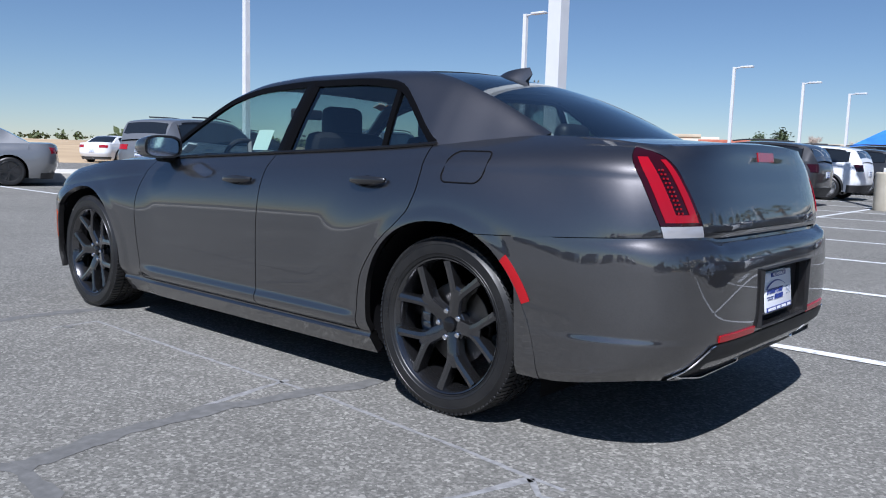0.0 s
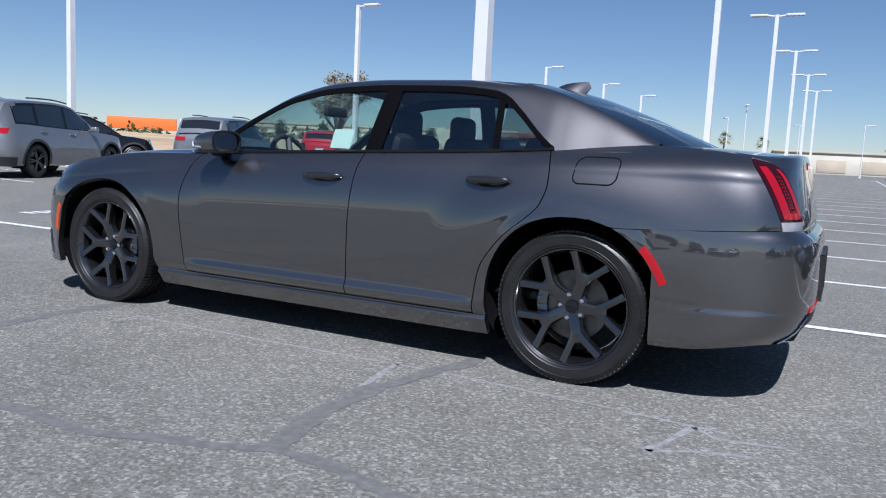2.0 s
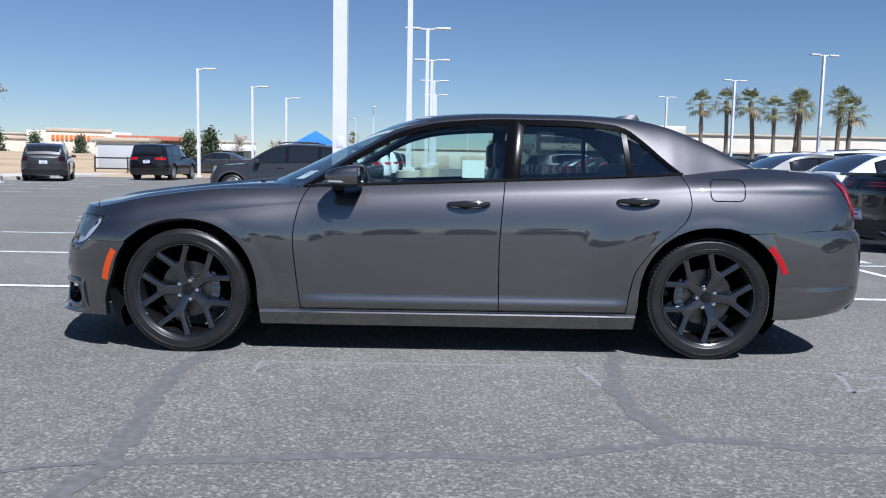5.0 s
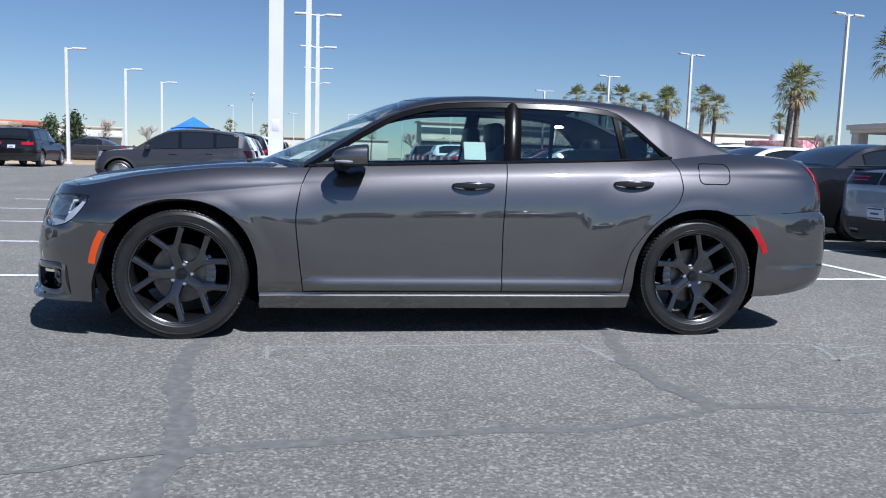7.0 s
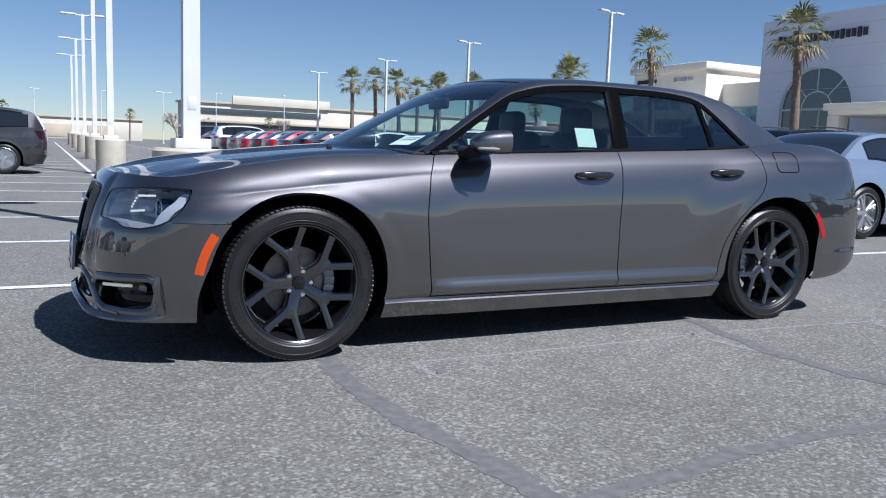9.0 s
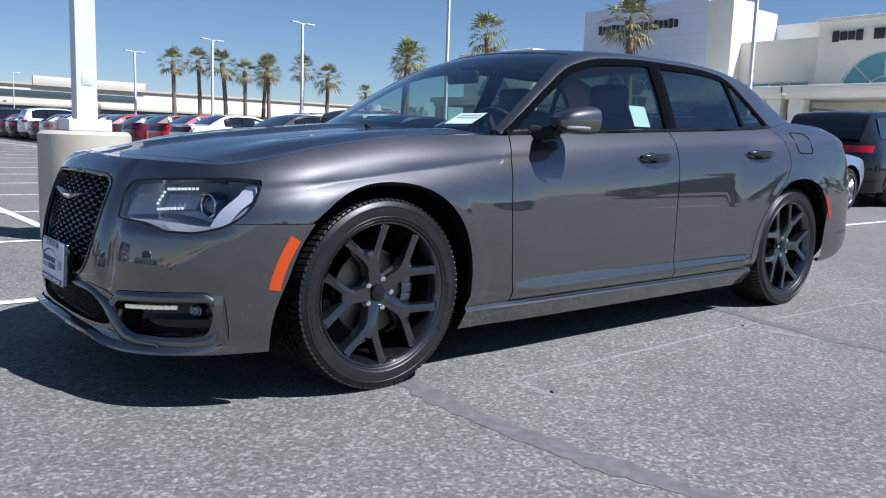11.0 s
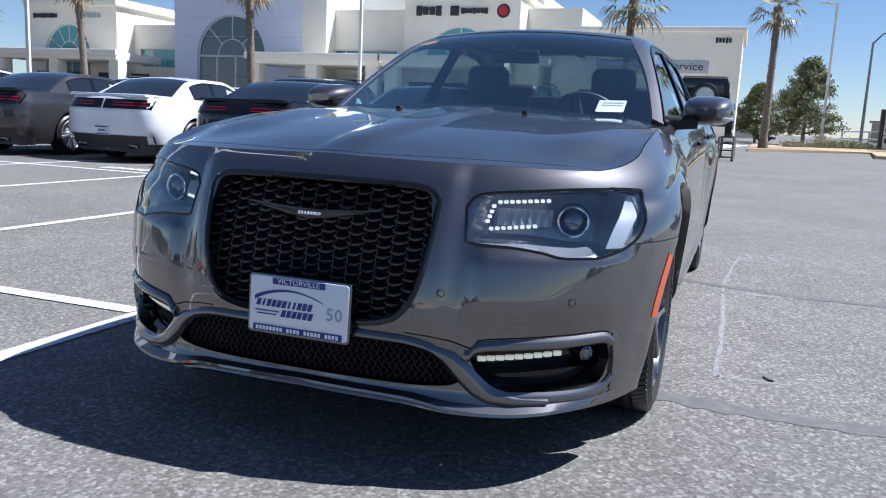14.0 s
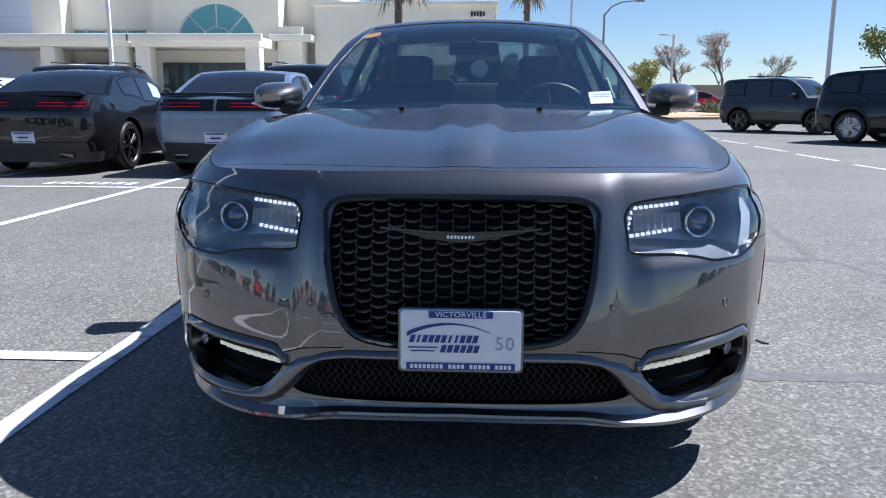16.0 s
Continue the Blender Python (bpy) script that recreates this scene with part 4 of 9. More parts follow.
# ---------------------------------------------------------------- wheel
def build_wheel(parent, m, proto=None):
    """car > wheel (barrel) > tyre, rim, disc, caliper, cap, lug nuts. Built once, face towards -y."""
    if proto:
        w = again(proto, parent, m)
        for c in proto.children:
            again(c, w, c.matrix_basis)
        return w
    bm = bmesh.new()
    lathe(bm, [(0.268, -0.116), (0.274, -0.120), (0.278, -0.113), (0.270, -0.100), (0.258, -0.085), (0.249, -0.02), (0.242, 0.06), (0.258, 0.11), (0.25, 0.112), (0.234, 0.06), (0.240, -0.02), (0.252, -0.085), (0.262, -0.106), (0.268, -0.116)], 72)
    w = part("wheel", bm, M["rim"], parent, "black alloy wheel with five forked spokes")
    w.matrix_basis = m
    bm = bmesh.new()
    R = 0.3645
    # sidewall with a rim guard, two fine ridges and a shoulder step
    lathe(bm, [(0.268, -0.104), (0.2755, -0.1155), (0.2795, -0.1215), (0.2815, -0.1225), (0.2830, -0.1205), (0.2875, -0.1225), (0.293, -0.1245), (0.2942, -0.1262), (0.2956, -0.1250), (0.312, -0.1272), (0.328, -0.1268), (0.3295, -0.1284), (0.3325, -0.1282), (0.334, -0.1258), (0.347, -0.120), (0.354, -0.113), (0.3575, -0.102), (0.358, -0.06), (0.358, 0.06), (0.3575, 0.102), (0.354, 0.112), (0.33, 0.127), (0.30, 0.126), (0.262, 0.10)], 112)
    # shoulder blocks
    tb = bmesh.new()
    for k in range(92):
        a = 2 * math.pi * k / 92
        for y, wide, deep, slant, tilt in ((-0.093, 0.050, 0.3576, 12, 9), (-0.043, 0.028, R - 0.005, -16, 0), (0.0, 0.030, R - 0.005, 16, 0), (0.043, 0.028, R - 0.005, -16, 0), (0.093, 0.050, 0.3576, 12, -9)):
            box(tb, (0, 0, 0), (0.0195, wide, 0.010), 0.0015, pose(0, 0, 0, 0, math.degrees(-a), 0) @ Matrix.Translation((0, y, deep)) @ pose(0, 0, 0, tilt, 0, slant), seg=1)
    # raised sidewall marks, too small to read
    for k in (20, 21, 22, 23, 24, 25, 26, 52, 53, 54, 55, 56, 57, 58, 59):
        a = 2 * math.pi * k / 78
        box(tb, (0, 0, 0), (0.014, 0.003, 0.020), 0.0, pose(0, 0, 0, 0, math.degrees(-a), 0) @ Matrix.Translation((0, -0.1275, 0.312)))
    part("tyre", bm, M["rubber"], w, "black tyre with blocky shoulder tread")
    tagged(part("tread", tb, M["rubber"], w), kind="stuff")
    bm = bmesh.new()
    for k in range(5):
        st = math.radians(36 + 72 * k)
        u, n = Vector((math.cos(st), 0, math.sin(st))), Vector((-math.sin(st), 0, math.cos(st)))

        def blade(path):
            """A spoke along (radius, offset, half width, depth): bevelled faces that meet in a soft ridge."""
            rows = []
            for i, (r0, o0, hw, y0) in enumerate(path):
                r1, o1 = path[min(i + 1, len(path) - 1)][:2]
                r2, o2 = path[max(i - 1, 0)][:2]
                d = (u * (r1 - r2) + n * (o1 - o2)).normalized()
                c = Vector((-d.z, 0, d.x))
                p = u * r0 + n * o0 + Vector((0, y0, 0))
                rows.append([p + c * hw * f + Vector((0, dy, 0)) for f, dy in ((0.86, 0.050), (1.0, 0.012), (0.80, 0.0), (0.0, -0.004), (-0.80, 0.0), (-1.0, 0.012), (-0.86, 0.050))])
            sheet(bm, rows)
            bm.faces.new([bm.verts.new(q) for q in rows[-1]])
        blade([(0.030, 0, 0.034, -0.074), (0.070, 0, 0.032, -0.084), (0.110, 0, 0.030, -0.095), (0.140, 0, 0.033, -0.100), (0.160, 0, 0.036, -0.099), (0.172, 0, 0.026, -0.094)])
        for sg in (-1, 1):
            blade([(0.122, sg * 0.010, 0.018, -0.096), (0.150, sg * 0.020, 0.0195, -0.0995), (0.185, sg * 0.044, 0.0180, -0.103), (0.222, sg * 0.070, 0.0185, -0.107), (0.248, sg * 0.088, 0.021, -0.111)])
    lathe(bm, [(0.0, -0.070), (0.060, -0.074), (0.074, -0.066), (0.076, 0.0)], 32)
    bmesh.ops.recalc_face_normals(bm, faces=bm.faces)
    part("rim", bm, M["rim"], w, "", soft=22)
    bm = bmesh.new()
    lathe(bm, [(0.0, -0.088), (0.024, -0.087), (0.030, -0.083), (0.031, -0.06)], 28)
    box(bm, (0, -0.0885, 0.0), (0.040, 0.002, 0.007), 0.001, pose(0, 0, 0, 0, 18, 0))
    bmesh.ops.recalc_face_normals(bm, faces=bm.faces)
    part("centre_cap", bm, M["gloss_black"], w)
    bm = bmesh.new()
    lathe(bm, [(0.0, 0.0), (0.008, 0.001), (0.012, 0.005), (0.012, 0.034), (0.0, 0.034)], 12)
    bmesh.ops.recalc_face_normals(bm, faces=bm.faces)
    lug = None
    for k in range(5):
        a = math.radians(72 * k)
        p = pose(0.057 * math.cos(a), -0.090, 0.057 * math.sin(a))
        if lug is None:
            lug = part("lug_nut", bm, M["chrome"], w)
            lug.matrix_basis = p
        else:
            again(lug, w, p)
    bm = bmesh.new()
    lathe(bm, [(0.06, -0.030), (0.165, -0.030), (0.168, -0.026), (0.168, -0.006), (0.165, -0.002), (0.06, -0.002)], 48)
    bmesh.ops.recalc_face_normals(bm, faces=bm.faces)
    part("brake_disc", bm, M["steel"], w)
    bm = bmesh.new()
    for a in span(-0.5, 0.5, 5):
        box(bm, (0, 0, 0), (0.050, 0.055, 0.055), 0.008, pose(0, 0, 0, 0, math.degrees(math.pi / 2 - a), 0) @ Matrix.Translation((0, -0.022, 0.158)))
    part("brake_caliper", bm, M["dark_chrome"], w)
    return w

# ---------------------------------------------------------------- the grey sedan: assembly
FLIP = Matrix.Diagonal((1, -1, 1, 1))


def both(name, bm, material, parent, label="", soft=35):
    """A part and its mirror image on the other side of the car."""
    twin = bm.copy()
    bmesh.ops.transform(twin, matrix=FLIP, verts=twin.verts)
    bmesh.ops.reverse_faces(twin, faces=twin.faces)
    return part(name, bm, material, parent, label, soft), part(name, twin, material, parent, label, soft)


def hero():
    car = empty("sedan", "dark grey metallic four-door sedan with black wheels on the asphalt", "car")
    for name, bm in half_panels().items():
        outward(bm)
        both(name, bm, M["paint"], car)
    # nose
    bm = build_nose()
    outward(bm, Vector((-1.3, 0, 0.5)))
    rim_in(bm, 0.035)
    part("front_bumper", bm, M["paint"], car)
    # hood
    bm = bmesh.new()
    corner = front_pt(NOSE_END, hood_edge_z(NOSE_END))
    cap = bmesh.new()

    def hood_rows(n, place):
        rows = []
        for j in range(n):
            row = []
            for i in range(121):
                b = -1 + 2 * i / 120
                b = math.copysign(abs(b) ** 0.92, b)
                p = front_pt(abs(b) * NOSE_END, hood_edge_z(abs(b) * NOSE_END))
                share = abs(p.y / corner.y)
                seam = max(p.x + 0.006, -2.262 + 0.19 * (share * corner.y / 0.72) ** 2)
                x = place(j / (n - 1), p.x, seam, -1.13 + 0.20 * b * b)
                ye = side_s(max(x, corner.x), top_z(max(x, corner.x))) - 0.002
                y = math.copysign(share, b) * ye
                row.append(Vector((x, y, hood_z(x, y))))
            rows.append(row)
        return rows
    sheet(cap, hood_rows(5, lambda v, nose, seam, back: lerp(nose, seam - 0.0025, v)), flip=True)
    outward(cap, Vector((-1.6, 0, 0.3)))
    rim_in(cap, 0.012)
    part("nose_panel", cap, M["paint"], car)
    sheet(bm, hood_rows(34, lambda v, nose, seam, back: lerp(seam + 0.0025, back, v)), flip=True)
    outward(bm, Vector((-1.6, 0, 0.3)))
    rim_in(bm, 0.02)
    part("hood", bm, M["paint"], car)
    for name, bm in half_rear().items():
        part(name, bm, M["paint"], car)
    # roof rails with pillars, roof, screens
    bm = bmesh.new()
    sheet(bm, [rail_row(x) for x in RAIL_X])
    outward(bm, Vector((0.3, 0, 1.0)))
    rim_in(bm, 0.02)
    both("roof_rail", bm, M["paint"], car)

    def inner(x):
        return -rail_row(x)[-1].y

    def top_patch(u0, u1, nu, nb, drop=0.0, inset=0.0):
        """Roof surface between two lengths on the middle line, bowed like the screens."""
        bm = bmesh.new()
        rows = []
        for j in range(nu):
            u = lerp(u0, u1, j / (nu - 1))
            row = []
            for i in range(nb):
                b = -1 + 2 * i / (nb - 1)
                x, y = u, 0
                for _ in range(8):
                    y = b * (inner(min(1.83, max(-0.86, x))) - inset)
                    x = u + sweep(x) * (y / 0.70) ** 2
                row.append(Vector((x, y, top_surface(x, y) - drop)))
            rows.append(row)
        sheet(bm, rows, flip=True)
        outward(bm, Vector((0.3, 0, 0.3)))
        return bm
    bm = top_patch(-0.235, 1.10, 30, 21)
    rim_in(bm, 0.02)
    part("roof", bm, M["paint"], car)
    bm = top_patch(-0.20, 1.06, 12, 15, drop=0.035, inset=0.02)
    part("headliner", bm, M["headliner"], car)
    g = part("windscreen", top_patch(-1.17, -0.24, 24, 21, drop=0.004, inset=0.0), M["screen_glass"], car, "clear windscreen with dark edge band")
    g.visible_shadow = False
    # dark band round the windscreen: on its inner face
    bm = bmesh.new()
    for (u0, u1) in ((-1.17, -1.09), (-0.285, -0.24)):
        t = top_patch(u0, u1, 4, 21, drop=0.009)
        me = bpy.data.meshes.new("tmp")
        t.to_mesh(me)
        bm.from_mesh(me)
        t.free()
        bpy.data.meshes.remove(me)
    part("frit_band", bm, M["gloss_black"], g)
    g = part("rear_screen", top_patch(1.105, 2.03, 24, 21, drop=0.004), M["tint_glass"], car, "dark tinted rear window")
    g.visible_shadow = False
    # cowl under the windscreen
    bm = bmesh.new()
    rows = []
    for v in span(0, 1, 5):
        row = []
        for b in span(-1, 1, 31):
            x = lerp(-1.135 + 0.20 * b * b, -1.09 + 0.28 * b * b, v)
            row.append(Vector((x, b * 0.765, hood_z(-1.13 + 0.2 * b * b, b * 0.76) - 0.03 + 0.02 * v)))
        rows.append(row)
    sheet(bm, rows, flip=True)
    part("cowl", bm, M["satin_black"], car)
    # side windows: glass, bright-black surrounds, pillars
    belt = lambda x: top_z(x) + 0.012

    def pane(x0, x1, nx, nz, inset=0.0):
        bm = bmesh.new()
        cols = []
        for i in range(nx):
            x = lerp(x0, x1, i / (nx - 1))
            cols.append([Vector((lx, -cabin_s(lx, z) + inset, z)) for lx, z in ((x, lerp(belt(x), max(belt(x) + 0.001, win_top(x) + 0.005), j / (nz - 1))) for j in range(nz))])
        sheet(bm, cols)
        outward(bm, Vector((0.3, 0, 0.9)))
        return bm
    for o in both("door_glass", pane(-0.80, 0.345, 30, 10, 0.006), M["side_glass"], car, "greenish side window glass"):
        o.visible_shadow = False
    for o in both("door_glass", pane(0.42, 1.045, 16, 10, 0.006), M["tint_glass"], car, "dark tinted side window glass"):
        o.visible_shadow = False
    for o in both("quarter_glass", pane(1.075, 1.34, 10, 10, 0.006), M["tint_glass"], car, "small dark fixed rear side pane"):
        o.visible_shadow = False
    # central pillar
    bm = bmesh.new()
    rows = []
    for j in range(14):
        v = j / 13
        zz = lerp(belt(0.35), win_top(0.38) + 0.012, v)
        rows.append([Vector((lerp(0.325, 0.425, t) + 0.035 * v - 0.012, -cabin_s(0.37, zz) - 0.001 - 0.006 * math.sin(math.pi * t), zz)) for t in span(0, 1, 7)])
    sheet(bm, rows)
    outward(bm, Vector((0.3, 0, 0.9)))
    rim_in(bm, 0.03)
    both("door_pillar", bm, M["frame_black"], car)
    bm = bmesh.new()
    rows = []
    for j in range(12):
        v = j / 11
        zz = lerp(belt(1.0), win_top(1.02) + 0.006, v)
        rows.append([Vector((lerp(1.048, 1.078, t) - 0.030 * v + 0.002, -cabin_s(1.05, zz) - 0.001, zz)) for t in span(0, 1, 4)])
    sheet(bm, rows)
    outward(bm, Vector((0.3, 0, 0.9)))
    rim_in(bm, 0.02)
    both("window_divider", bm, M["frame_black"], car)
    # belt moulding and the moulding over the windows
    bm = bmesh.new()
    tube(bm, [Vector((x, -cabin_s(x, top_z(x)) - 0.004, top_z(x) + 0.008)) for x in span(-0.835, 1.37, 50)], 0.0085, 8)
    both("belt_moulding", bm, M["gloss_black"], car)
    bm = bmesh.new()
    xs = span(-0.84, 1.36, 80)
    rows = []
    for x in xs:
        zt = max(win_top(x), top_z(x) + 0.004)
        rows.append([Vector((x, -cabin_s(x, z) - 0.003 + k, z)) for z, k in ((zt - 0.022, 0.012), (zt - 0.020, 0.0), (zt + 0.010, -0.003), (zt + 0.015, 0.004))])
    sheet(bm, rows)
    outward(bm, Vector((0.3, 0, 0.9)))
    both("window_moulding", bm, M["frame_black"], car)
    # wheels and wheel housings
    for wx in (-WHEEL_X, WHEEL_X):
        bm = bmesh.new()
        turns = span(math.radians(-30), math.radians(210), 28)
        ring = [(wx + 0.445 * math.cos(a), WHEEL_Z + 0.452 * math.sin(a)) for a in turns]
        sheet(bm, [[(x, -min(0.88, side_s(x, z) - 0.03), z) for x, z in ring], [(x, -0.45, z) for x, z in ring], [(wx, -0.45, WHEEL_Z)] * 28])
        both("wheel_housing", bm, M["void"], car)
    w = build_wheel(car, pose(-WHEEL_X, -0.760, 0.3625))
    build_wheel(car, pose(WHEEL_X, -0.758, 0.3625, 0, -178, 0), w)
    build_wheel(car, pose(-WHEEL_X, 0.760, 0.3625, 0, 0, 180), w)
    build_wheel(car, pose(WHEEL_X, 0.758, 0.3625, 0, 0, 180) @ pose(0, 0, 0, 0, -150, 0), w)
    # underbody; the two narrow blocks at x 1.09 are added to stop light leaking through
    for nm, c, sz in (("floor_pan", (0, 0, 0.235), (2.10, 1.50, 0.10)), ("front_undertray", (-1.95, 0, 0.27), (0.80, 1.0, 0.10)), ("rear_undertray", (1.95, 0, 0.30), (0.85, 1.05, 0.12)),
                      ("axle_beam", (-WHEEL_X, 0, 0.33), (0.12, 1.4, 0.08)), ("axle_beam", (WHEEL_X, 0, 0.33), (0.12, 1.4, 0.08)),
                      ("inner_panel", (1.09, -0.73, 0.62), (0.08, 0.06, 0.52)), ("inner_panel", (1.09, 0.73, 0.62), (0.08, 0.06, 0.52)), ("engine_bay", (-WHEEL_X, 0, 0.55), (0.95, 0.9, 0.5)), ("boot_floor", (WHEEL_X, 0, 0.55), (0.95, 0.9, 0.5))):
        bm = bmesh.new()
        box(bm, c, sz, 0.02)
        part(nm, bm, M["void"], car)
    return car



def front_at(s, z, back=0.0):
    """A point of the left half of the nose at half width s and height z, and the way out of it."""
    lo, hi = 0.0, math.pi / 2
    for _ in range(34):
        m = (lo + hi) / 2
        if -front_pt(m, z).y < s:
            lo = m
        else:
            hi = m
    p = front_pt(lo, z)
    e = 0.012
    q = front_pt(min(math.pi / 2, lo + e), z)
    u = (q - p).normalized()
    w = (front_pt(lo, z + 0.01) - p).normalized()
    n = u.cross(w).normalized()
    if n.x > 0:
        n = -n
    return p - n * back, n


def facing(p, n):
    """A pose at p whose z axis points along n, with y upward."""
    n = Vector(n).normalized()
    x = Vector((0, 0, 1)).cross(n).normalized()
    y = n.cross(x)
    return Matrix(((x.x, y.x, n.x, p[0]), (x.y, y.y, n.y, p[1]), (x.z, y.z, n.z, p[2]), (0, 0, 0, 1)))


def rounded(w, h, r, n=5):
    """A rounded rectangle's outline."""
    pts = []
    for cx, cy, a0 in ((w / 2 - r, h / 2 - r, 0), (-w / 2 + r, h / 2 - r, 90), (-w / 2 + r, -h / 2 + r, 180), (w / 2 - r, -h / 2 + r, 270)):
        for k in range(n):
            a = math.radians(a0 + 90 * k / (n - 1))
            pts.append((cx + r * math.cos(a), cy + r * math.sin(a)))
    return pts


def licence_plate(m, parent_thing=None):
    """Dealer plate in a white frame with blue bands: plain bars for the small print, one town name."""
    bm = bmesh.new()
    prism(bm, rounded(0.302, 0.153, 0.010), 0.012, m, bevel=0.003)
    pl = part("dealer_plate", bm, M["white_plastic"], parent_thing, "white dealer plate with blue print")
    bm = bmesh.new()
    prism(bm, rounded(0.315, 0.165, 0.012), 0.012, m @ pose(0, 0, -0.003), bevel=0.003)
    part("plate_holder", bm, M["dark_chrome"], pl)
    bm = bmesh.new()
    for y in (0.066, -0.066):
        box(bm, (0, y, 0.0135), (0.160 if y > 0 else 0.272, 0.017, 0.003), 0.0, m)
    part("blue_band", bm, M["blue_print"], pl)
    words("town_name", "VICTORVILLE", 0.019, M["white_plastic"], m @ pose(0, 0.0662, 0.0155), pl, 0.0006, 1.15)
    bm = bmesh.new()
    for k in range(24):
        x = -0.128 + 0.256 * (k + 0.5) / 24
        if k in (8, 13, 19):
            continue
        box(bm, (x, -0.066, 0.0155), (0.0075, 0.0105, 0.001), 0.0, m)
    part("print_bar", bm, M["white_plastic"], pl)
    # sweep of a car roof over two lines of print
    bm = bmesh.new()
    rows = []
    for t in span(0, 1, 16):
        x = lerp(-0.135, 0.075, t)
        y = 0.020 + 0.024 * math.sin(math.pi * min(1, t * 1.02)) ** 0.8
        w = 0.010 * (1 - t) ** 1.5 + 0.001
        rows.append([m @ Vector((x, y - w, 0.0135)), m @ Vector((x, y + 0.001, 0.0135))])
    sheet(bm, rows)
    bars = [(-0.121 + 0.0158 * k, 0.004, 0.0120 if k not in (1, 6, 7) else 0.006, 0.019) for k in range(11)] + [(-0.043 + 0.0165 * k, -0.021, 0.0125, 0.019) for k in range(6)]
    for x, y, w, h in bars + [(-0.095, -0.018, 0.075, 0.003), (-0.095, -0.027, 0.060, 0.003)]:
        prism(bm, [(-w / 2 - 0.15 * h, -h / 2), (w / 2 - 0.15 * h, -h / 2), (w / 2 + 0.15 * h, h / 2), (-w / 2 + 0.15 * h, h / 2)], 0.001, m @ pose(x, y, 0.013))
    part("printed_logo", bm, M["blue_print"], pl, "", 0)
    for k, c in enumerate("50"):
        words("digit", c, 0.048, M["grey_print"], m @ pose(0.097 + 0.026 * k, -0.008, 0.0135), pl, 0.0005, 0.95)
    return pl


def lamp_front(car, side):
    """Headlamp: dark bowl, projector, bright-work, daytime lights in a C, clear lens."""
    f = Matrix.Diagonal((1, -side, 1, 1))  # side -1: left, as built

    def put(name, bm, material, parent, label=""):
        if side > 0:
            bmesh.ops.transform(bm, matrix=FLIP, verts=bm.verts)
            bmesh.ops.reverse_faces(bm, faces=bm.faces)
        return part(name, bm, material, parent, label)
    deep = 0.105
    bm = nose_patch(lamp_lo, lamp_hi, 0.429, 0.871, 24, 60, back=0.032)
    for v in bm.verts:
        q = -v.co.y
        h = (v.co.z - lamp_lo(q)) / max(0.01, lamp_hi(q) - lamp_lo(q))
        v.co.x += (deep + 0.02) * smooth(0.429, 0.45, q) * smooth(0.80, 0.70, q) * smooth(0.0, 0.10, h) * smooth(1.0, 0.90, h)
    lamp = put("headlamp", bm, M["lamp_bowl"], car, "clear headlamp with a C of white daytime lights")
    bm = nose_patch(lambda s: lamp_lo(s) + 0.002, lambda s: max(lamp_lo(s) + 0.0025, lamp_hi(s) - 0.002), 0.431, 0.869, 14, 50, back=0.002)
    o = put("lens", bm, M["lens"], lamp)
    o.visible_shadow = False
    bm = bmesh.new()
    edge = [(q, lamp_hi(q)) for q in span(0.432, 0.868, 40)] + [(q, lamp_lo(q)) for q in span(0.868, 0.432, 40)]
    tube(bm, [front_pt(nose_share(q), z) + Vector((0.002, 0.001, 0)) for q, z in edge + edge[:1]], 0.0045, 6, caps=False)
    put("seal", bm, M["gloss_black"], lamp)
    # projector with ring
    p, n = front_at(0.675, 0.708, 0.030)
    p.x += deep
    d = Vector((-1, -0.18, 0)).normalized()
    bm = bmesh.new()
    lathe(bm, [(0.0, 0.016), (0.016, 0.013), (0.028, 0.006), (0.034, -0.002), (0.037, 0.010), (0.043, 0.012), (0.046, 0.004), (0.047, -0.04)], 36, "z", m=facing(p + d * 0.012, d))
    put("projector", bm, M["dark_chrome"], lamp)
    bm = bmesh.new()
    lathe(bm, [(0.041 + 0.004 * math.cos(a), 0.012 + 0.004 * math.sin(a)) for a in span(0, 2 * math.pi, 9)], 36, "z", m=facing(p + d * 0.012, d))
    put("projector_ring", bm, M["chrome"], lamp)
    bm = bmesh.new()
    lathe(bm, [(0.0, 0.0215), (0.014, 0.019), (0.026, 0.011), (0.031, 0.003)], 30, "z", m=facing(p + d * 0.012, d))
    o = put("projector_lens", bm, M["lens"], lamp)
    # reflector box inside the C and the bright outer panel
    bm = bmesh.new()
    rows = []
    for z in span(0.685, 0.730, 5):
        rows.append([front_at(s, z, 0.025 + 0.006 * (i % 2))[0] + Vector((deep, 0, 0)) for i, s in enumerate(span(0.475, 0.62, 15))])
    sheet(bm, rows, flip=True)
    put("reflector", bm, M["pale_reflector"], lamp)
    bm = bmesh.new()
    rows = []
    for t in span(0, 1, 9):
        s0 = lerp(0.806, 0.838, t)
        z = lerp(0.636, 0.778, t)
        rows.append([front_at(s, z, 0.020)[0] for s in span(s0 - 0.028, s0 + 0.014, 6)])
    sheet(bm, rows, flip=True)
    put("side_reflector", bm, M["pale_reflector"], lamp, "pale reflector panel")
    # daytime lights
    path = [(lerp(0.600, 0.475, t), lerp(0.750, 0.742, t)) for t in span(0, 1, 9)] + [(lerp(0.460, 0.450, t), lerp(0.730, 0.690, t)) for t in span(0, 1, 4)] + [(lerp(0.462, 0.575, t), lerp(0.670, 0.682, t)) for t in span(0, 1, 8)]
    first = None
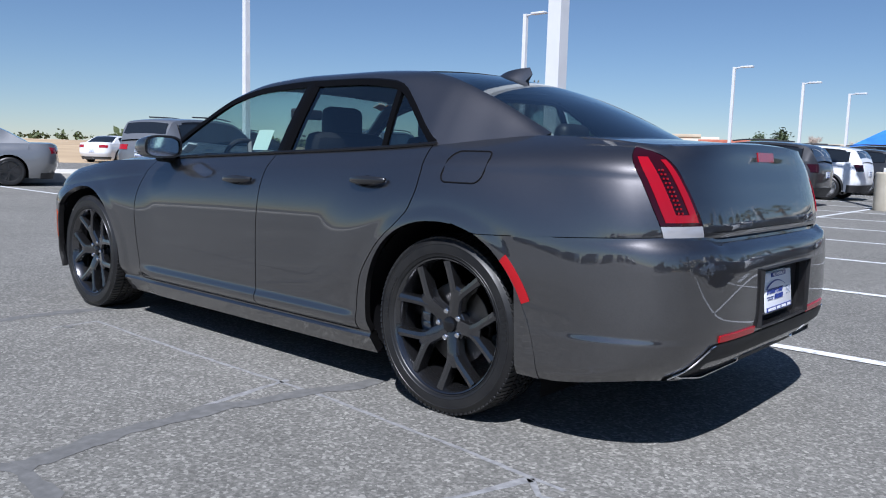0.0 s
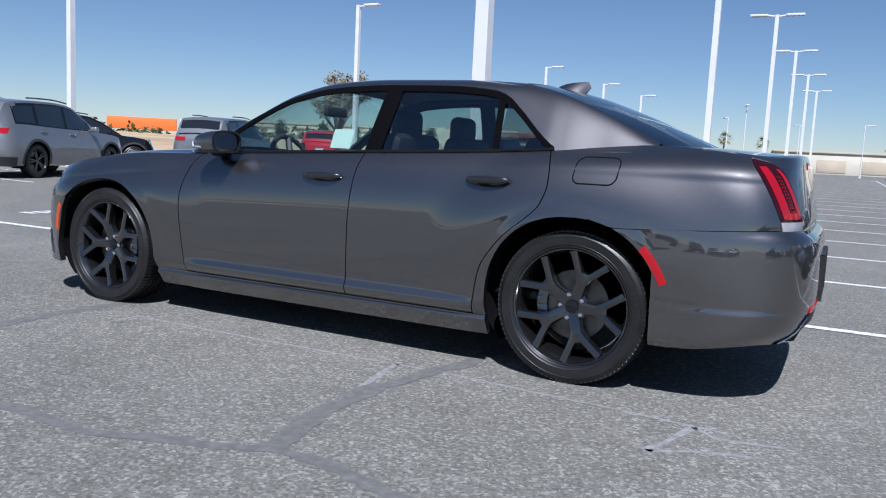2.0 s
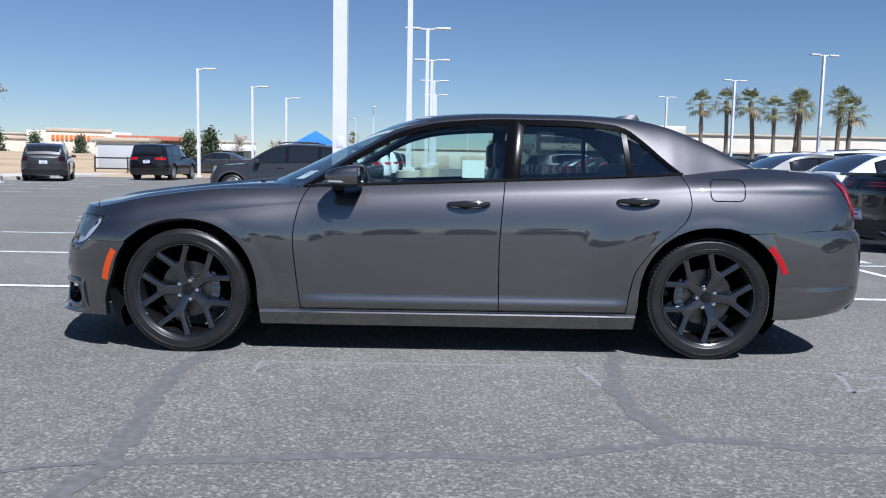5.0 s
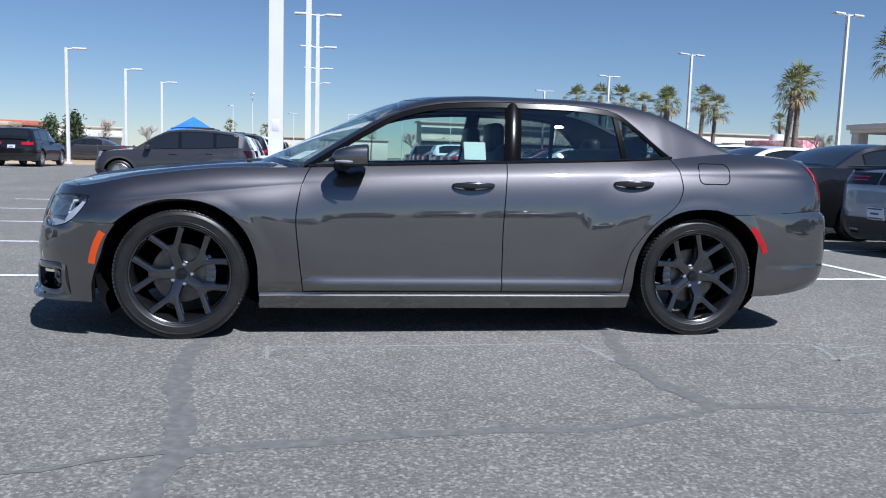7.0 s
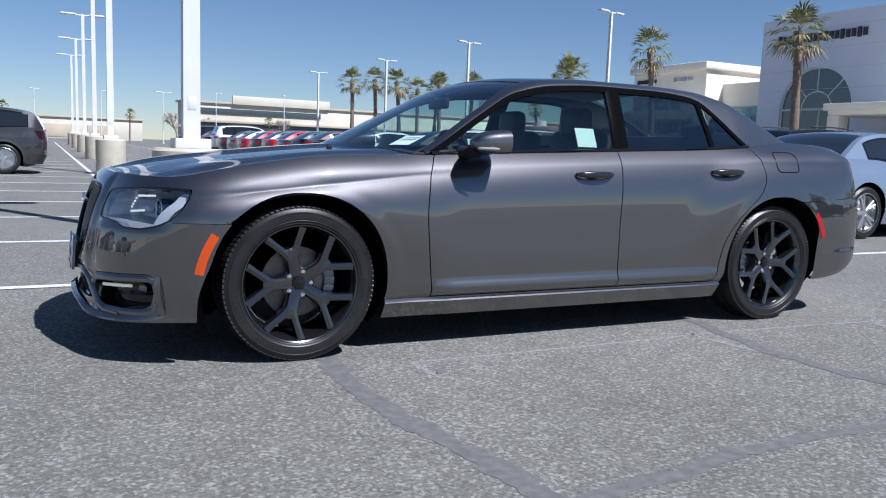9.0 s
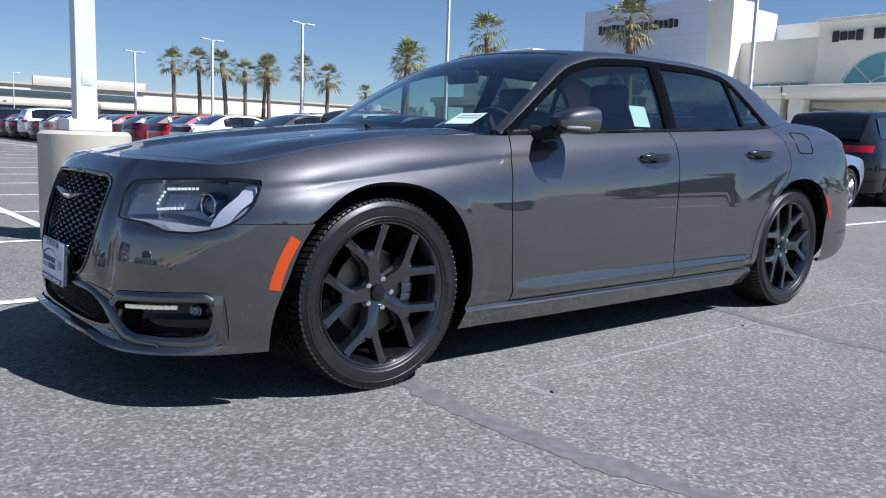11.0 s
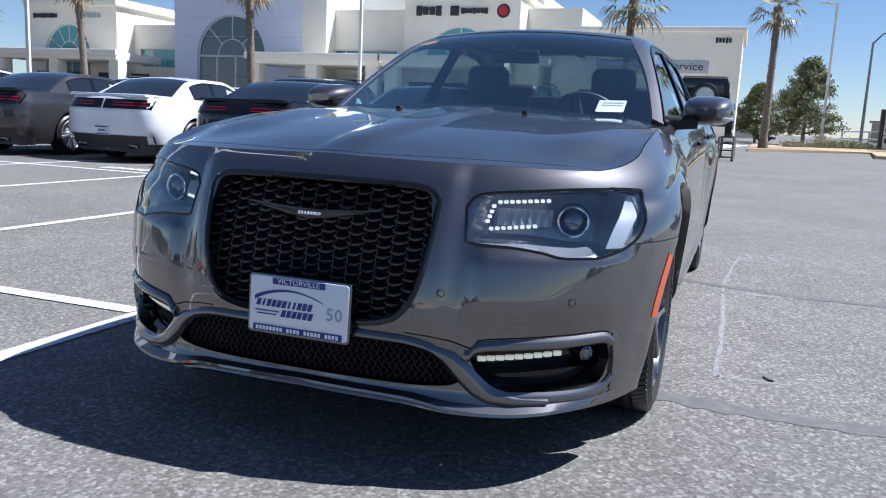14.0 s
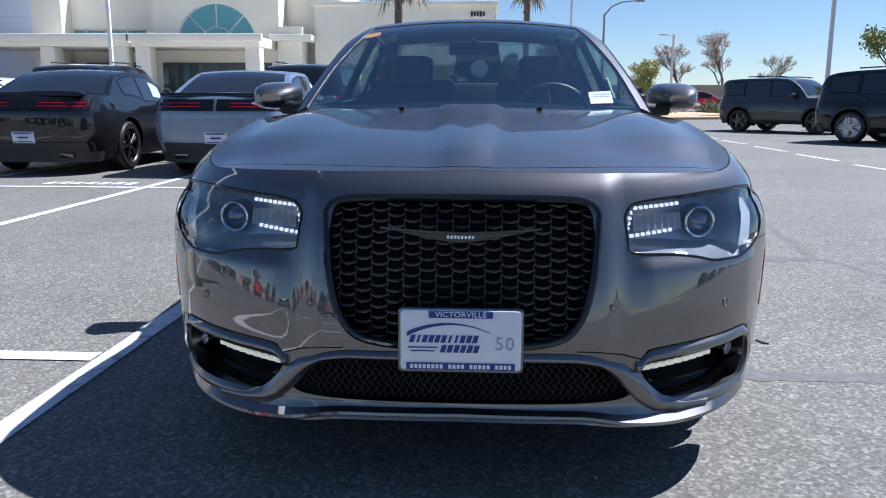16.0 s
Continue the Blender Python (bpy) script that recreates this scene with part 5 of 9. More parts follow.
    for s, z in path:
        p, n = front_at(s, z, 0.010)
        p.x += deep
        m = facing(p, n)
        if side > 0:
            m = FLIP @ m @ FLIP
        if first is None:
            bm = bmesh.new()
            box(bm, (0, 0, 0), (0.0125, 0.0105, 0.006), 0.003, seg=2)
            first = part("daytime_light", bm, M["led"], lamp, "lit white diode")
            first.matrix_basis = m
        else:
            again(first, lamp, m)
    return lamp


def fog_lamp(car, side):
    def put(name, bm, material, parent, label=""):
        if side > 0:
            bmesh.ops.transform(bm, matrix=FLIP, verts=bm.verts)
            bmesh.ops.reverse_faces(bm, faces=bm.faces)
        return part(name, bm, material, parent, label)
    bm = nose_patch(fog_lo, fog_hi, 0.471, 0.804, 10, 40, back=0.055)
    pod = put("fog_lamp", bm, M["gloss_black"], car, "black fog lamp pocket with a lit bar")
    # shelf inside the pocket
    bm = bmesh.new()
    sheet(bm, [[front_at(s, 0.300 + 0.09 * (s - 0.5), b)[0] for s in span(0.515, 0.785, 14)] for b in (0.008, 0.055)])
    put("shelf", bm, M["gloss_black"], pod)
    first = None
    for t in span(0, 1, 9):
        p, n = front_at(lerp(0.500, 0.690, t), lerp(0.336, 0.353, t), 0.030)
        m = facing(p, n)
        if side > 0:
            m = FLIP @ m @ FLIP
        if first is None:
            bm = bmesh.new()
            box(bm, (0, 0, 0), (0.0232, 0.0135, 0.01), 0.002, seg=1)
            first = part("fog_light_cell", bm, M["led_warm"], pod, "lit pale yellow diode")
            first.matrix_basis = m
        else:
            again(first, pod, m)
    p, n = front_at(0.755, 0.350, 0.040)
    bm = bmesh.new()
    lathe(bm, [(0.0, 0.012), (0.012, 0.010), (0.017, 0.014), (0.021, 0.012), (0.022, -0.02)], 24, "z", m=facing(p + n * 0.01, n))
    put("corner_lamp", bm, M["dark_chrome"], pod)
    # painted trim round the pocket: a broad bulging band above, a thin one below, and the dark joint over it
    def band(lo, hi, s0, s1, bulge):
        bm = bmesh.new()
        sheet(bm, [[front_at(q, lerp(lo(q), hi(q), v), -0.002 - bulge * math.sin(math.pi * v))[0] for q in span(s0, s1, 30)] for v in span(0, 1, 7)], flip=True)
        outward(bm, Vector((-1.3, 0, 0.35)))
        rim_in(bm, 0.012)
        return bm
    put("trim", band(lambda q: fog_hi(q) - 0.002, lambda q: fog_hi(q) + 0.030, 0.455, 0.800, 0.010), M["paint"], pod)
    put("trim", band(lambda q: fog_lo(q) - 0.030, lambda q: fog_lo(q) + 0.002, 0.50, 0.800, 0.008), M["paint"], pod)
    put("trim", band(lambda q: 0.243, lambda q: 0.410, 0.8005, 0.817, 0.009), M["paint"], pod)
    bm = bmesh.new()
    loop = [(0.30, 0.400), (0.36, 0.396), (0.42, 0.386)] + [(q, fog_hi(q) + 0.0335) for q in span(0.47, 0.808, 20)] + [(0.819, 0.400), (0.821, 0.36), (0.821, 0.30), (0.816, 0.255), (0.80, 0.236), (0.74, 0.222)]
    tube(bm, [front_at(q, z, 0.0005)[0] for q, z in loop], 0.0022, 6)
    put("joint", bm, M["void"], pod)
    return pod


def polar_patch(wx, r0, r1, a0, a1, lift, n=10):
    """A strip of the side that follows a wheel opening, from angle a0 to a1."""
    bm = bmesh.new()
    rows = []
    for a in span(math.radians(a0), math.radians(a1), n):
        row = []
        for r in span(r0, r1, 4):
            row.append(side_pt(wx + r * math.cos(a), WHEEL_Z + r * math.sin(a)) - Vector((0, lift, 0)))
        rows.append(row)
    sheet(bm, rows)
    outward(bm, Vector((wx * 0.9, 0, 0.5)))
    rim_in(bm, 0.012)
    return bm


def handle(car, x0, x1, z):
    # flat dark oval: shadow of the painted recess behind the grip, put in as colour
    bm = bmesh.new()
    ring = []
    c = side_pt(lerp(x0, x1, 0.42), z)
    for k in range(20):
        a = 2 * math.pi * k / 20
        x, zz = c.x + 0.052 * math.cos(a), c.z - 0.003 + 0.023 * math.sin(a)
        ring.append(side_pt(x, zz) - Vector((0, 0.0008, 0)))
    mid = bm.verts.new(side_pt(c.x, c.z) - Vector((0, 0.004, 0)))
    vs = [bm.verts.new(p) for p in ring]
    for k in range(20):
        bm.faces.new([vs[k], vs[(k + 1) % 20], mid])
    outward(bm)
    cup_shades = both("handle_cup", bm, M["frame_black"], car)
    bm = bmesh.new()
    rows = []
    for t in span(0, 1, 14):
        x = lerp(x0, x1, t)
        off = 0.010 + 0.030 * math.sin(math.pi * min(1, max(0, t))) ** 0.5
        p = side_pt(x, z + 0.004 * t)
        h = 0.009 + 0.009 * math.sin(math.pi * t) ** 0.6
        rows.append([p + Vector((0, -off - 0.008 * math.cos(a), h * math.sin(a))) for a in span(-math.pi, math.pi, 13)])
    sheet(bm, rows)
    bmesh.ops.recalc_face_normals(bm, faces=bm.faces)
    bars = both("door_handle", bm, M["mirror_black"], car, "glossy dark door handle")
    for cup_shade, bar in zip(cup_shades, bars):
        cup_shade.parent = bar


def mirror(car, side):
    def put(name, bm, material, parent, label=""):
        if side > 0:
            bmesh.ops.transform(bm, matrix=FLIP, verts=bm.verts)
            bmesh.ops.reverse_faces(bm, faces=bm.faces)
        return part(name, bm, material, parent, label)
    bm = bmesh.new()
    rows = []
    for t in span(0, 1, 12):
        # from the flat rear rim (x = -0.50) to the rounded front (x = -0.69)
        k = math.sqrt(max(0.0, 1 - (t * 0.985) ** 2.4))
        x = -0.505 - 0.185 * t
        row = []
        for a in span(0, 2 * math.pi, 29):
            c, s = math.cos(a), math.sin(a)
            u = math.copysign(abs(c) ** 0.62, c) * 0.104 * (0.25 + 0.75 * k)
            v = math.copysign(abs(s) ** 0.70, s) * 0.061 * (0.15 + 0.85 * k)
            row.append(Vector((x + 0.05 * u / 0.098 * (1 - t) * 0.4 - 0.03 * (u / 0.098), -0.928 - u, 1.046 + v - 0.012 * t)))
        rows.append(row)
    sheet(bm, rows)
    bm.faces.new([bm.verts.new(p) for p in rows[-1][:-1]])
    bmesh.ops.remove_doubles(bm, verts=bm.verts, dist=0.0008)
    bmesh.ops.recalc_face_normals(bm, faces=bm.faces)
    rim_in(bm, 0.01)
    body = put("door_mirror", bm, M["mirror_black"], car, "black door mirror with a grey painted cap")
    bm = bmesh.new()
    cap = []
    for r in rows:
        mid = sum(r[:-1], Vector()) / 28
        cap.append([mid + (p - mid) * 1.03 + Vector((-0.003, 0, 0.002)) for p in r[25:28] + r[:17]])
    sheet(bm, cap)
    bm.faces.new([bm.verts.new(p) for p in cap[-1]])
    outward(bm, Vector((-0.55, -0.93, 1.03)))
    rim_in(bm, 0.004)
    put("cap", bm, M["paint"], body)
    bm = bmesh.new()
    bm.faces.new([bm.verts.new(p + Vector((-0.012, 0, 0))) for p in rows[0][:-1]])
    bmesh.ops.recalc_face_normals(bm, faces=bm.faces)
    put("mirror_glass", bm, M["chrome"], body, "mirror glass")
    bm = bmesh.new()
    pts = [Vector((-0.655, -0.765, 0.985)), Vector((-0.65, -0.82, 0.988)), Vector((-0.63, -0.885, 0.996))]
    tube(bm, pts, [0.040, 0.030, 0.034], 12)
    put("foot", bm, M["satin_black"], body)
    bm = bmesh.new()
    tube(bm, [Vector((-0.685 + 0.09 * t * t, lerp(-0.99, -1.04, t), 1.012)) for t in span(0, 1, 10)], [0.007] * 9 + [0.004], 8)
    put("turn_signal", bm, M["clear_lens_solid"], body, "clear turn signal strip")
    return body


def seat(car, x, y, w, label):
    bm = bmesh.new()
    box(bm, (x, y, 0.52), (0.50, w, 0.16), 0.05)
    s = part("seat", bm, M["leather"], car, label)
    bm = bmesh.new()
    box(bm, (0, 0, 0.31), (0.13, w, 0.60), 0.05, pose(x + 0.22, y, 0.55, 0, 14, 0))
    part("backrest", bm, M["leather"], s)
    return s


def headrest(car, s, x, y, z=1.20, w=0.25):
    bm = bmesh.new()
    box(bm, (x, y, z), (0.10, w, 0.19), 0.045, seg=3)
    part("headrest", bm, M["leather"], s)
    bm = bmesh.new()
    for k in (-0.06, 0.06):
        tube(bm, [(x - 0.005, y + k, z - 0.16), (x, y + k, z - 0.05)], 0.006, 8)
    part("headrest_post", bm, M["chrome"], s)


def hero_details(car):
    for side in (-1, 1):
        lamp_front(car, side)
        fog_lamp(car, side)
        mirror(car, side)
    # grille
    bm = nose_patch(grille_lo, grille_hi, 0.0, 0.3515, 14, 40, back=0.075)
    mirrored(bm)
    grille = part("grille", bm, M["void"], car, "black grille with rows of small curved bars")
    bm = bmesh.new()
    loop = [(s, grille_hi(s)) for s in span(0, 0.345, 30)] + [(0.3525, 0.742)] + [(s, grille_lo(s)) for s in [0.351, 0.349, 0.346, 0.343, 0.338, 0.333, 0.326, 0.318, 0.307] + span(0.295, 0.0, 30)]
    tube(bm, [front_at(s, z, 0.006)[0] for s, z in loop], 0.0105, 10, caps=False)
    mirrored(bm)
    part("grille_ring", bm, M["gloss_black"], grille)
    bm = bmesh.new()
    dz, dy = 0.0138, 0.0840
    k = 0
    z = 0.425
    while z < 0.780:
        off = 0 if k % 2 else dy / 2
        for j in range(-5, 6):
            y0 = j * dy + off
            pts, rr = [], []
            for t in span(-1, 1, 7):
                y = y0 + t * 0.0225
                s = abs(y)
                zz = z + 0.0065 * t * t
                if s > 0.347 or zz < grille_lo(s) + 0.004 or zz > grille_hi(s) - 0.004:
                    continue
                p = front_at(max(0.001, s), zz, 0.028)[0]
                pts.append(Vector((p.x, y, p.z)))
                rr.append(0.0013 + 0.0030 * (1 - t * t))
            if len(pts) > 2:
                tube(bm, pts, rr, 6)
        z += dz
        k += 1
    for j in range(-9, 9):
        y = (j + 0.5) * dy / 2
        s = abs(y)
        if s < 0.345:
            pts = []
            for q in span(grille_lo(s) + 0.003, grille_hi(s) - 0.003, 30):
                p = front_at(max(0.001, s), q, 0.040)[0]
                pts.append(Vector((p.x, y + 0.004 * math.sin(q / dz * math.pi), p.z)))
            tube(bm, pts, 0.0018, 5)
    tagged(part("grille_mesh", bm, M["satin_gloss"], grille), kind="stuff")
    # winged badge, a plain shape
    bm = bmesh.new()
    rows = []
    for t in span(-1, 1, 33):
        y = 0.205 * t
        c = front_at(max(0.001, abs(y)), 0.69, -0.010)[0]
        up = 0.010 + 0.012 * abs(t) ** 1.4
        lo = -0.017 + 0.036 * abs(t) ** 1.3
        h = max(0.0, 1 - abs(t)) ** 0.5
        rows.append([Vector((c.x + 0.012, y, 0.688 + up)), Vector((c.x - 0.004 * h, y, 0.688 + up - 0.003)), Vector((c.x - 0.006 * h, y, 0.688 + lerp(up, lo, 0.5))), Vector((c.x - 0.004 * h, y, 0.688 + lo + 0.003)), Vector((c.x + 0.012, y, 0.688 + lo))])
    sheet(bm, rows)
    bmesh.ops.recalc_face_normals(bm, faces=bm.faces)
    outward(bm, Vector((-2, 0, 0.688)))
    badge = part("badge", bm, M["mirror_black"], car, "dark winged badge")
    bm = bmesh.new()
    for j in range(8):
        y = -0.031 + 0.0089 * j
        box(bm, (front_at(max(0.001, abs(y)), 0.69, -0.018)[0].x, y, 0.6885), (0.002, 0.0055, 0.0075), 0)
    part("badge_print", bm, M["white_plastic"], badge)
    # lower intake with diamond mesh
    bm = nose_patch(intake_lo, intake_hi, 0.0, 0.4515, 8, 40, back=0.08)
    mirrored(bm)
    low = part("lower_intake", bm, M["void"], car, "black diamond mesh in the lower opening")
    bm = bmesh.new()
    for sg in (-1, 1):
        for j in range(-50, 51):
            pts = []
            for t in span(0, 1, 13):
                z = lerp(0.250, 0.378, t)
                y = j * 0.020 + sg * (t * 0.128 / 0.0150 * 0.0100) + 0.004 * math.sin(t * 12 * math.pi / 2)
                s = abs(y)
                if s > 0.446 or z < intake_lo(s) - 0.004 or z > intake_hi(s) + 0.004:
                    if len(pts) > 1:
                        tube(bm, pts, 0.0016, 4, caps=False)
                    pts = []
                    continue
                p = front_at(max(0.001, s), z, 0.024)[0]
                pts.append(Vector((p.x, y, p.z)))
            if len(pts) > 1:
                tube(bm, pts, 0.0016, 4, caps=False)
    tagged(part("intake_mesh", bm, M["satin_black"], low), kind="stuff")
    # painted beam over the intake that runs down beside it
    bm = bmesh.new()
    mids = [(s, intake_hi(s) + 0.014, 0.013) for s in span(0.001, 0.38, 22)] + [(0.415, 0.340, 0.022), (0.44, 0.318, 0.025), (0.465, 0.292, 0.027), (0.492, 0.266, 0.026), (0.525, 0.246, 0.022), (0.58, 0.234, 0.016), (0.66, 0.230, 0.012)]
    rows = []
    for i, (s, z, w) in enumerate(mids):
        s1, z1, _ = mids[min(i + 1, len(mids) - 1)]
        s0, z0, _ = mids[max(i - 1, 0)]
        d = Vector((s1 - s0, z1 - z0)).normalized()
        rows.append([front_at(max(0.001, s - d.y * w * k), z + d.x * w * k, -0.002 - 0.012 * (1 - k * k))[0] for k in span(-1, 1, 7)])
    sheet(bm, rows)
    outward(bm, Vector((-1.3, 0, 0.35)))
    rim_in(bm, 0.012)
    both("bumper_beam", bm, M["paint"], car)
    # splitter lip
    bm = bmesh.new()
    lip = pchip([(0.0, 0.216), (0.30, 0.210), (0.45, 0.192), (0.55, 0.188), (0.80, 0.203), (0.9, 0.212)])
    rows = []
    for s in span(-0.86, 0.86, 70):
        p, n = front_at(max(0.001, abs(s)), lip(abs(s)) + 0.012, 0.0)
        if s > 0:
            p, n = FLIP @ p, FLIP.to_3x3() @ n
        k = smooth(0.86, 0.6, abs(s))
        rows.append([p + Vector((0, 0, 0.022)), p + n * (0.022 * k) + Vector((0, 0, 0.004)), p + n * (0.024 * k) - Vector((0, 0, 0.004)), p - Vector((0, 0, 0.016)) - n * 0.03])
    sheet(bm, rows)
    bmesh.ops.recalc_face_normals(bm, faces=bm.faces)
    outward(bm, Vector((-1.6, 0, 0.3)))
    part("front_splitter", bm, M["paint"], car)
    licence_plate(facing(Vector((-2.446, -0.004, 0.436)), (-1, 0, 0.06)), car)
    bm = bmesh.new()
    box(bm, (-2.435, -0.004, 0.43), (0.04, 0.30, 0.13), 0.01)
    part("plate_bracket", bm, M["satin_black"], car)
    for s in (0.388, 0.705):
        p, n = front_at(s, 0.512 if s < 0.5 else 0.50)
        bm = bmesh.new()
        lathe(bm, [(0.0, 0.002), (0.0075, 0.0018), (0.009, -0.001), (0.0105, 0.0015), (0.012, -0.002)], 20, "z", m=facing(p, n))
        both("parking_sensor", bm, M["paint"], car)
    both("side_marker", polar_patch(-WHEEL_X, 0.446, 0.484, 148, 171, 0.002), M["amber"], car, "orange side marker lamp")
    both("side_reflector", polar_patch(WHEEL_X, 0.440, 0.476, 22, 45, 0.002), M["red_lens_bright"], car, "red side reflector")
    handle(car, -0.012, 0.235, 0.893)
    handle(car, 0.968, 1.205, 0.926)
    # fuel flap, left side only
    bm = bmesh.new()
    loop = []
    for u, v in rounded(0.200, 0.122, 0.035, 6):
        x = 1.608 + u + 0.10 * v
        loop.append(side_pt(x, min(0.998 + v, top_z(x) - 0.002)) - Vector((0, 0.0006, 0)))
    loop.append(loop[0])
    tube(bm, loop, 0.0034, 6, caps=False)
    part("fuel_flap_gap", bm, M["void"], car)
    # tail lamps
    for nm, args, material, label in (("tail_lamp", (0.826, 1.086, 0.0, 1.0, 20, 14, 0.0), "dark_red_lens", "red tail lamp with a clear foot"),):
        lamps = both(nm, lamp_patch(*args), M[material], car, label)
    pieces = (((0.850, 1.044, 0.08, 0.24, 14, 5, 0.0025), "red_glow", "light_bar"), ((0.850, 1.052, 0.56, 0.86, 14, 6, 0.0025), "red_glow", "light_bar"), ((0.836, 0.862, 0.08, 0.86, 3, 10, 0.0025), "red_glow", "light_bar"), ((0.786, 0.824, 0.0, 1.0, 6, 14, 0.0), "clear_lens_solid", "reverse_lamp"))
    for args, material, nm in pieces:
        for o, l in zip(both(nm, lamp_patch(*args), M[material], car), lamps):
            o.parent = l
    first = None
    for j in range(11):
        for i in range(2):
            z = lerp(0.868, 1.01, j / 10)
            a = lerp(tail_angle_s(lamp_in(z), z), tail_angle(lamp_out(z), z), 0.39 + 0.09 * i)
            p = rear_pt(a, z)
            for f, l in ((Matrix.Identity(4), lamps[0]), (FLIP, lamps[1])):
                m = Matrix.Translation(f @ (p + Vector((0.003, -0.003, 0))))
                if first is None:
                    bm = bmesh.new()
                    box(bm, (0, 0, 0), (0.006, 0.006, 0.007), 0.001, seg=1)
                    first = part("diode", bm, M["red_glow"], l)
                    first.matrix_basis = m
                else:
                    again(first, l, m)
    # boot lid: stop lamp, badge, plate recess
    bm = bmesh.new()
    rows = [[Vector((rear_pt(tail_angle_s(max(0.001, abs(y)), z), z).x + 0.004, y, z)) for y in span(-0.085, 0.085, 12)] for z in (1.048, 1.084)]
    sheet(bm, rows)
    outward(bm, Vector((2.0, 0, 1.08)))
    rim_in(bm, 0.02)
    part("stop_lamp", bm, M["red_lens"], car, "red high stop lamp")
    bm = bmesh.new()
    rows = []
    for t in span(-1, 1, 21):
        y = 0.135 * t
        x = rear_pt(tail_angle_s(max(0.001, abs(y)), 0.975), 0.975).x - 0.010
        up, lo = 0.006 + 0.008 * abs(t), -0.011 + 0.022 * abs(t) ** 1.3
        rows.append([Vector((x - 0.008, y, 0.978 + up)), Vector((x, y, 0.978 + (up + lo) / 2)), Vector((x - 0.008, y, 0.978 + lo))])
    sheet(bm, rows)
    outward(bm, Vector((2.0, 0, 0.97)))
    part("boot_badge", bm, M["dark_chrome"], car)
    bm = bmesh.new()
    xr = 2.50
    sheet(bm, [[(xr, -0.27, 0.43), (xr, 0.27, 0.43)], [(xr, -0.27, 0.66), (xr, 0.27, 0.66)]])
    for y in (-0.27, 0.27):
        sheet(bm, [[(xr, y, 0.43), (2.56, y * 0.985, 0.435)], [(xr, y, 0.66), (2.56, y * 0.985, 0.655)]])
    sheet(bm, [[(xr, -0.27, 0.43), (2.56, -0.27, 0.435)], [(xr, 0.27, 0.43), (2.56, 0.27, 0.435)]])
    sheet(bm, [[(xr, -0.27, 0.66), (2.56, -0.27, 0.655)], [(xr, 0.27, 0.66), (2.56, 0.27, 0.655)]])
    part("plate_recess", bm, M["satin_black"], car)
    licence_plate(facing(Vector((2.512, 0.0, 0.545)), (1, 0, 0.10)), car)
    # lower tail: dark valance, reflectors, exhaust tips
    valance_top = pchip([(0.0, 0.416), (0.56, 0.418), (0.60, 0.414), (0.64, 0.388), (0.735, 0.302)])
    bm = bmesh.new()
    rows = []
    for v, k in ((0.0, -0.03), (0.2, 0.006), (0.7, 0.008), (1.0, 0.005)):
        row = []
        for s in span(0.001, 0.735, 34):
            z = lerp(lerp(0.262, 0.292, smooth(0.55, 0.735, s)), valance_top(s), v)
            row.append(rear_pt(tail_angle_s(s, z), z) + Vector((k, 0, 0)))
        rows.append(row)
    sheet(bm, rows)
    mirrored(bm)
    outward(bm, Vector((1.6, 0, 0.4)))
    part("valance", bm, M["satin_black"], car)
    bm = bmesh.new()
    tube(bm, [rear_pt(tail_angle_s(s, z), z) + Vector((0.007, 0, 0)) for s, z in ((s, valance_top(s)) for s in span(0.595, 0.735, 10))], 0.0032, 6)
    both("valance_trim", bm, M["chrome"], car)
    bm = bmesh.new()
    sheet(bm, [[rear_pt(tail_angle_s(abs(y) + 0.0005, z), z) * 1.0 + Vector((0.003 if z > 0.79 else -0.01, (abs(y) + y) * 1.0, 0)) for y in span(-0.56, 0.56, 41)] for z in (0.772, 0.788, 0.802)])
    outward(bm, Vector((1.6, 0, 0.7)))
    part("lid_seal", bm, M["gloss_black"], car)
    bm = bmesh.new()
    sheet(bm, [[rear_pt(tail_angle_s(s, z), z) + Vector((0.006, 0, 0)) for s in span(0.30, 0.575, 10)] for z in (0.423, 0.446)])
    outward(bm, Vector((1.6, 0, 0.4)))
    rim_in(bm, 0.015)
    both("bumper_reflector", bm, M["red_lens_bright"], car, "red bumper reflector")
    bm = bmesh.new()
    ring = []
    corners = ((0.722, 0.306), (0.620, 0.364), (0.320, 0.342), (0.292, 0.304), (0.600, 0.290))
    mid = Vector((0.49, 0.325))
    for dx, k in ((-0.10, 1.0), (0.014, 1.0), (0.020, 0.985), (0.020, 0.94), (-0.03, 0.91)):
        row = []
        for i, c in enumerate(corners):
            c, a, b = Vector(c), Vector(corners[i - 1]), Vector(corners[(i + 1) % 5])
            p0, p1 = c + (a - c).normalized() * 0.016, c + (b - c).normalized() * 0.016
            for t in span(0, 1, 5):
                q = p0 * (1 - t) ** 2 + c * 2 * t * (1 - t) + p1 * t * t
                q = Vector((mid.x + (q.x - mid.x) * k, mid.y + (q.y - mid.y) * (1 - 2.4 * (1 - k))))
                p = rear_pt(tail_angle_s(q.x, 0.30), 0.30)
                row.append(Vector((p.x + dx, p.y, q.y)))
        row.append(row[0].copy())
        ring.append(row)
    sheet(bm, ring)
    bmesh.ops.recalc_face_normals(bm, faces=bm.faces)
    tips = both("exhaust_tip", bm, M["chrome"], car, "polished angular exhaust tip")
    bm = bmesh.new()
    bm.faces.new([bm.verts.new(p) for p in ring[-1][:-1]])
    for o, tp in zip(both("tip_hollow", bm, M["void"], car), tips):
        o.parent = tp
    # antenna fin
    bm = bmesh.new()
    rows = []
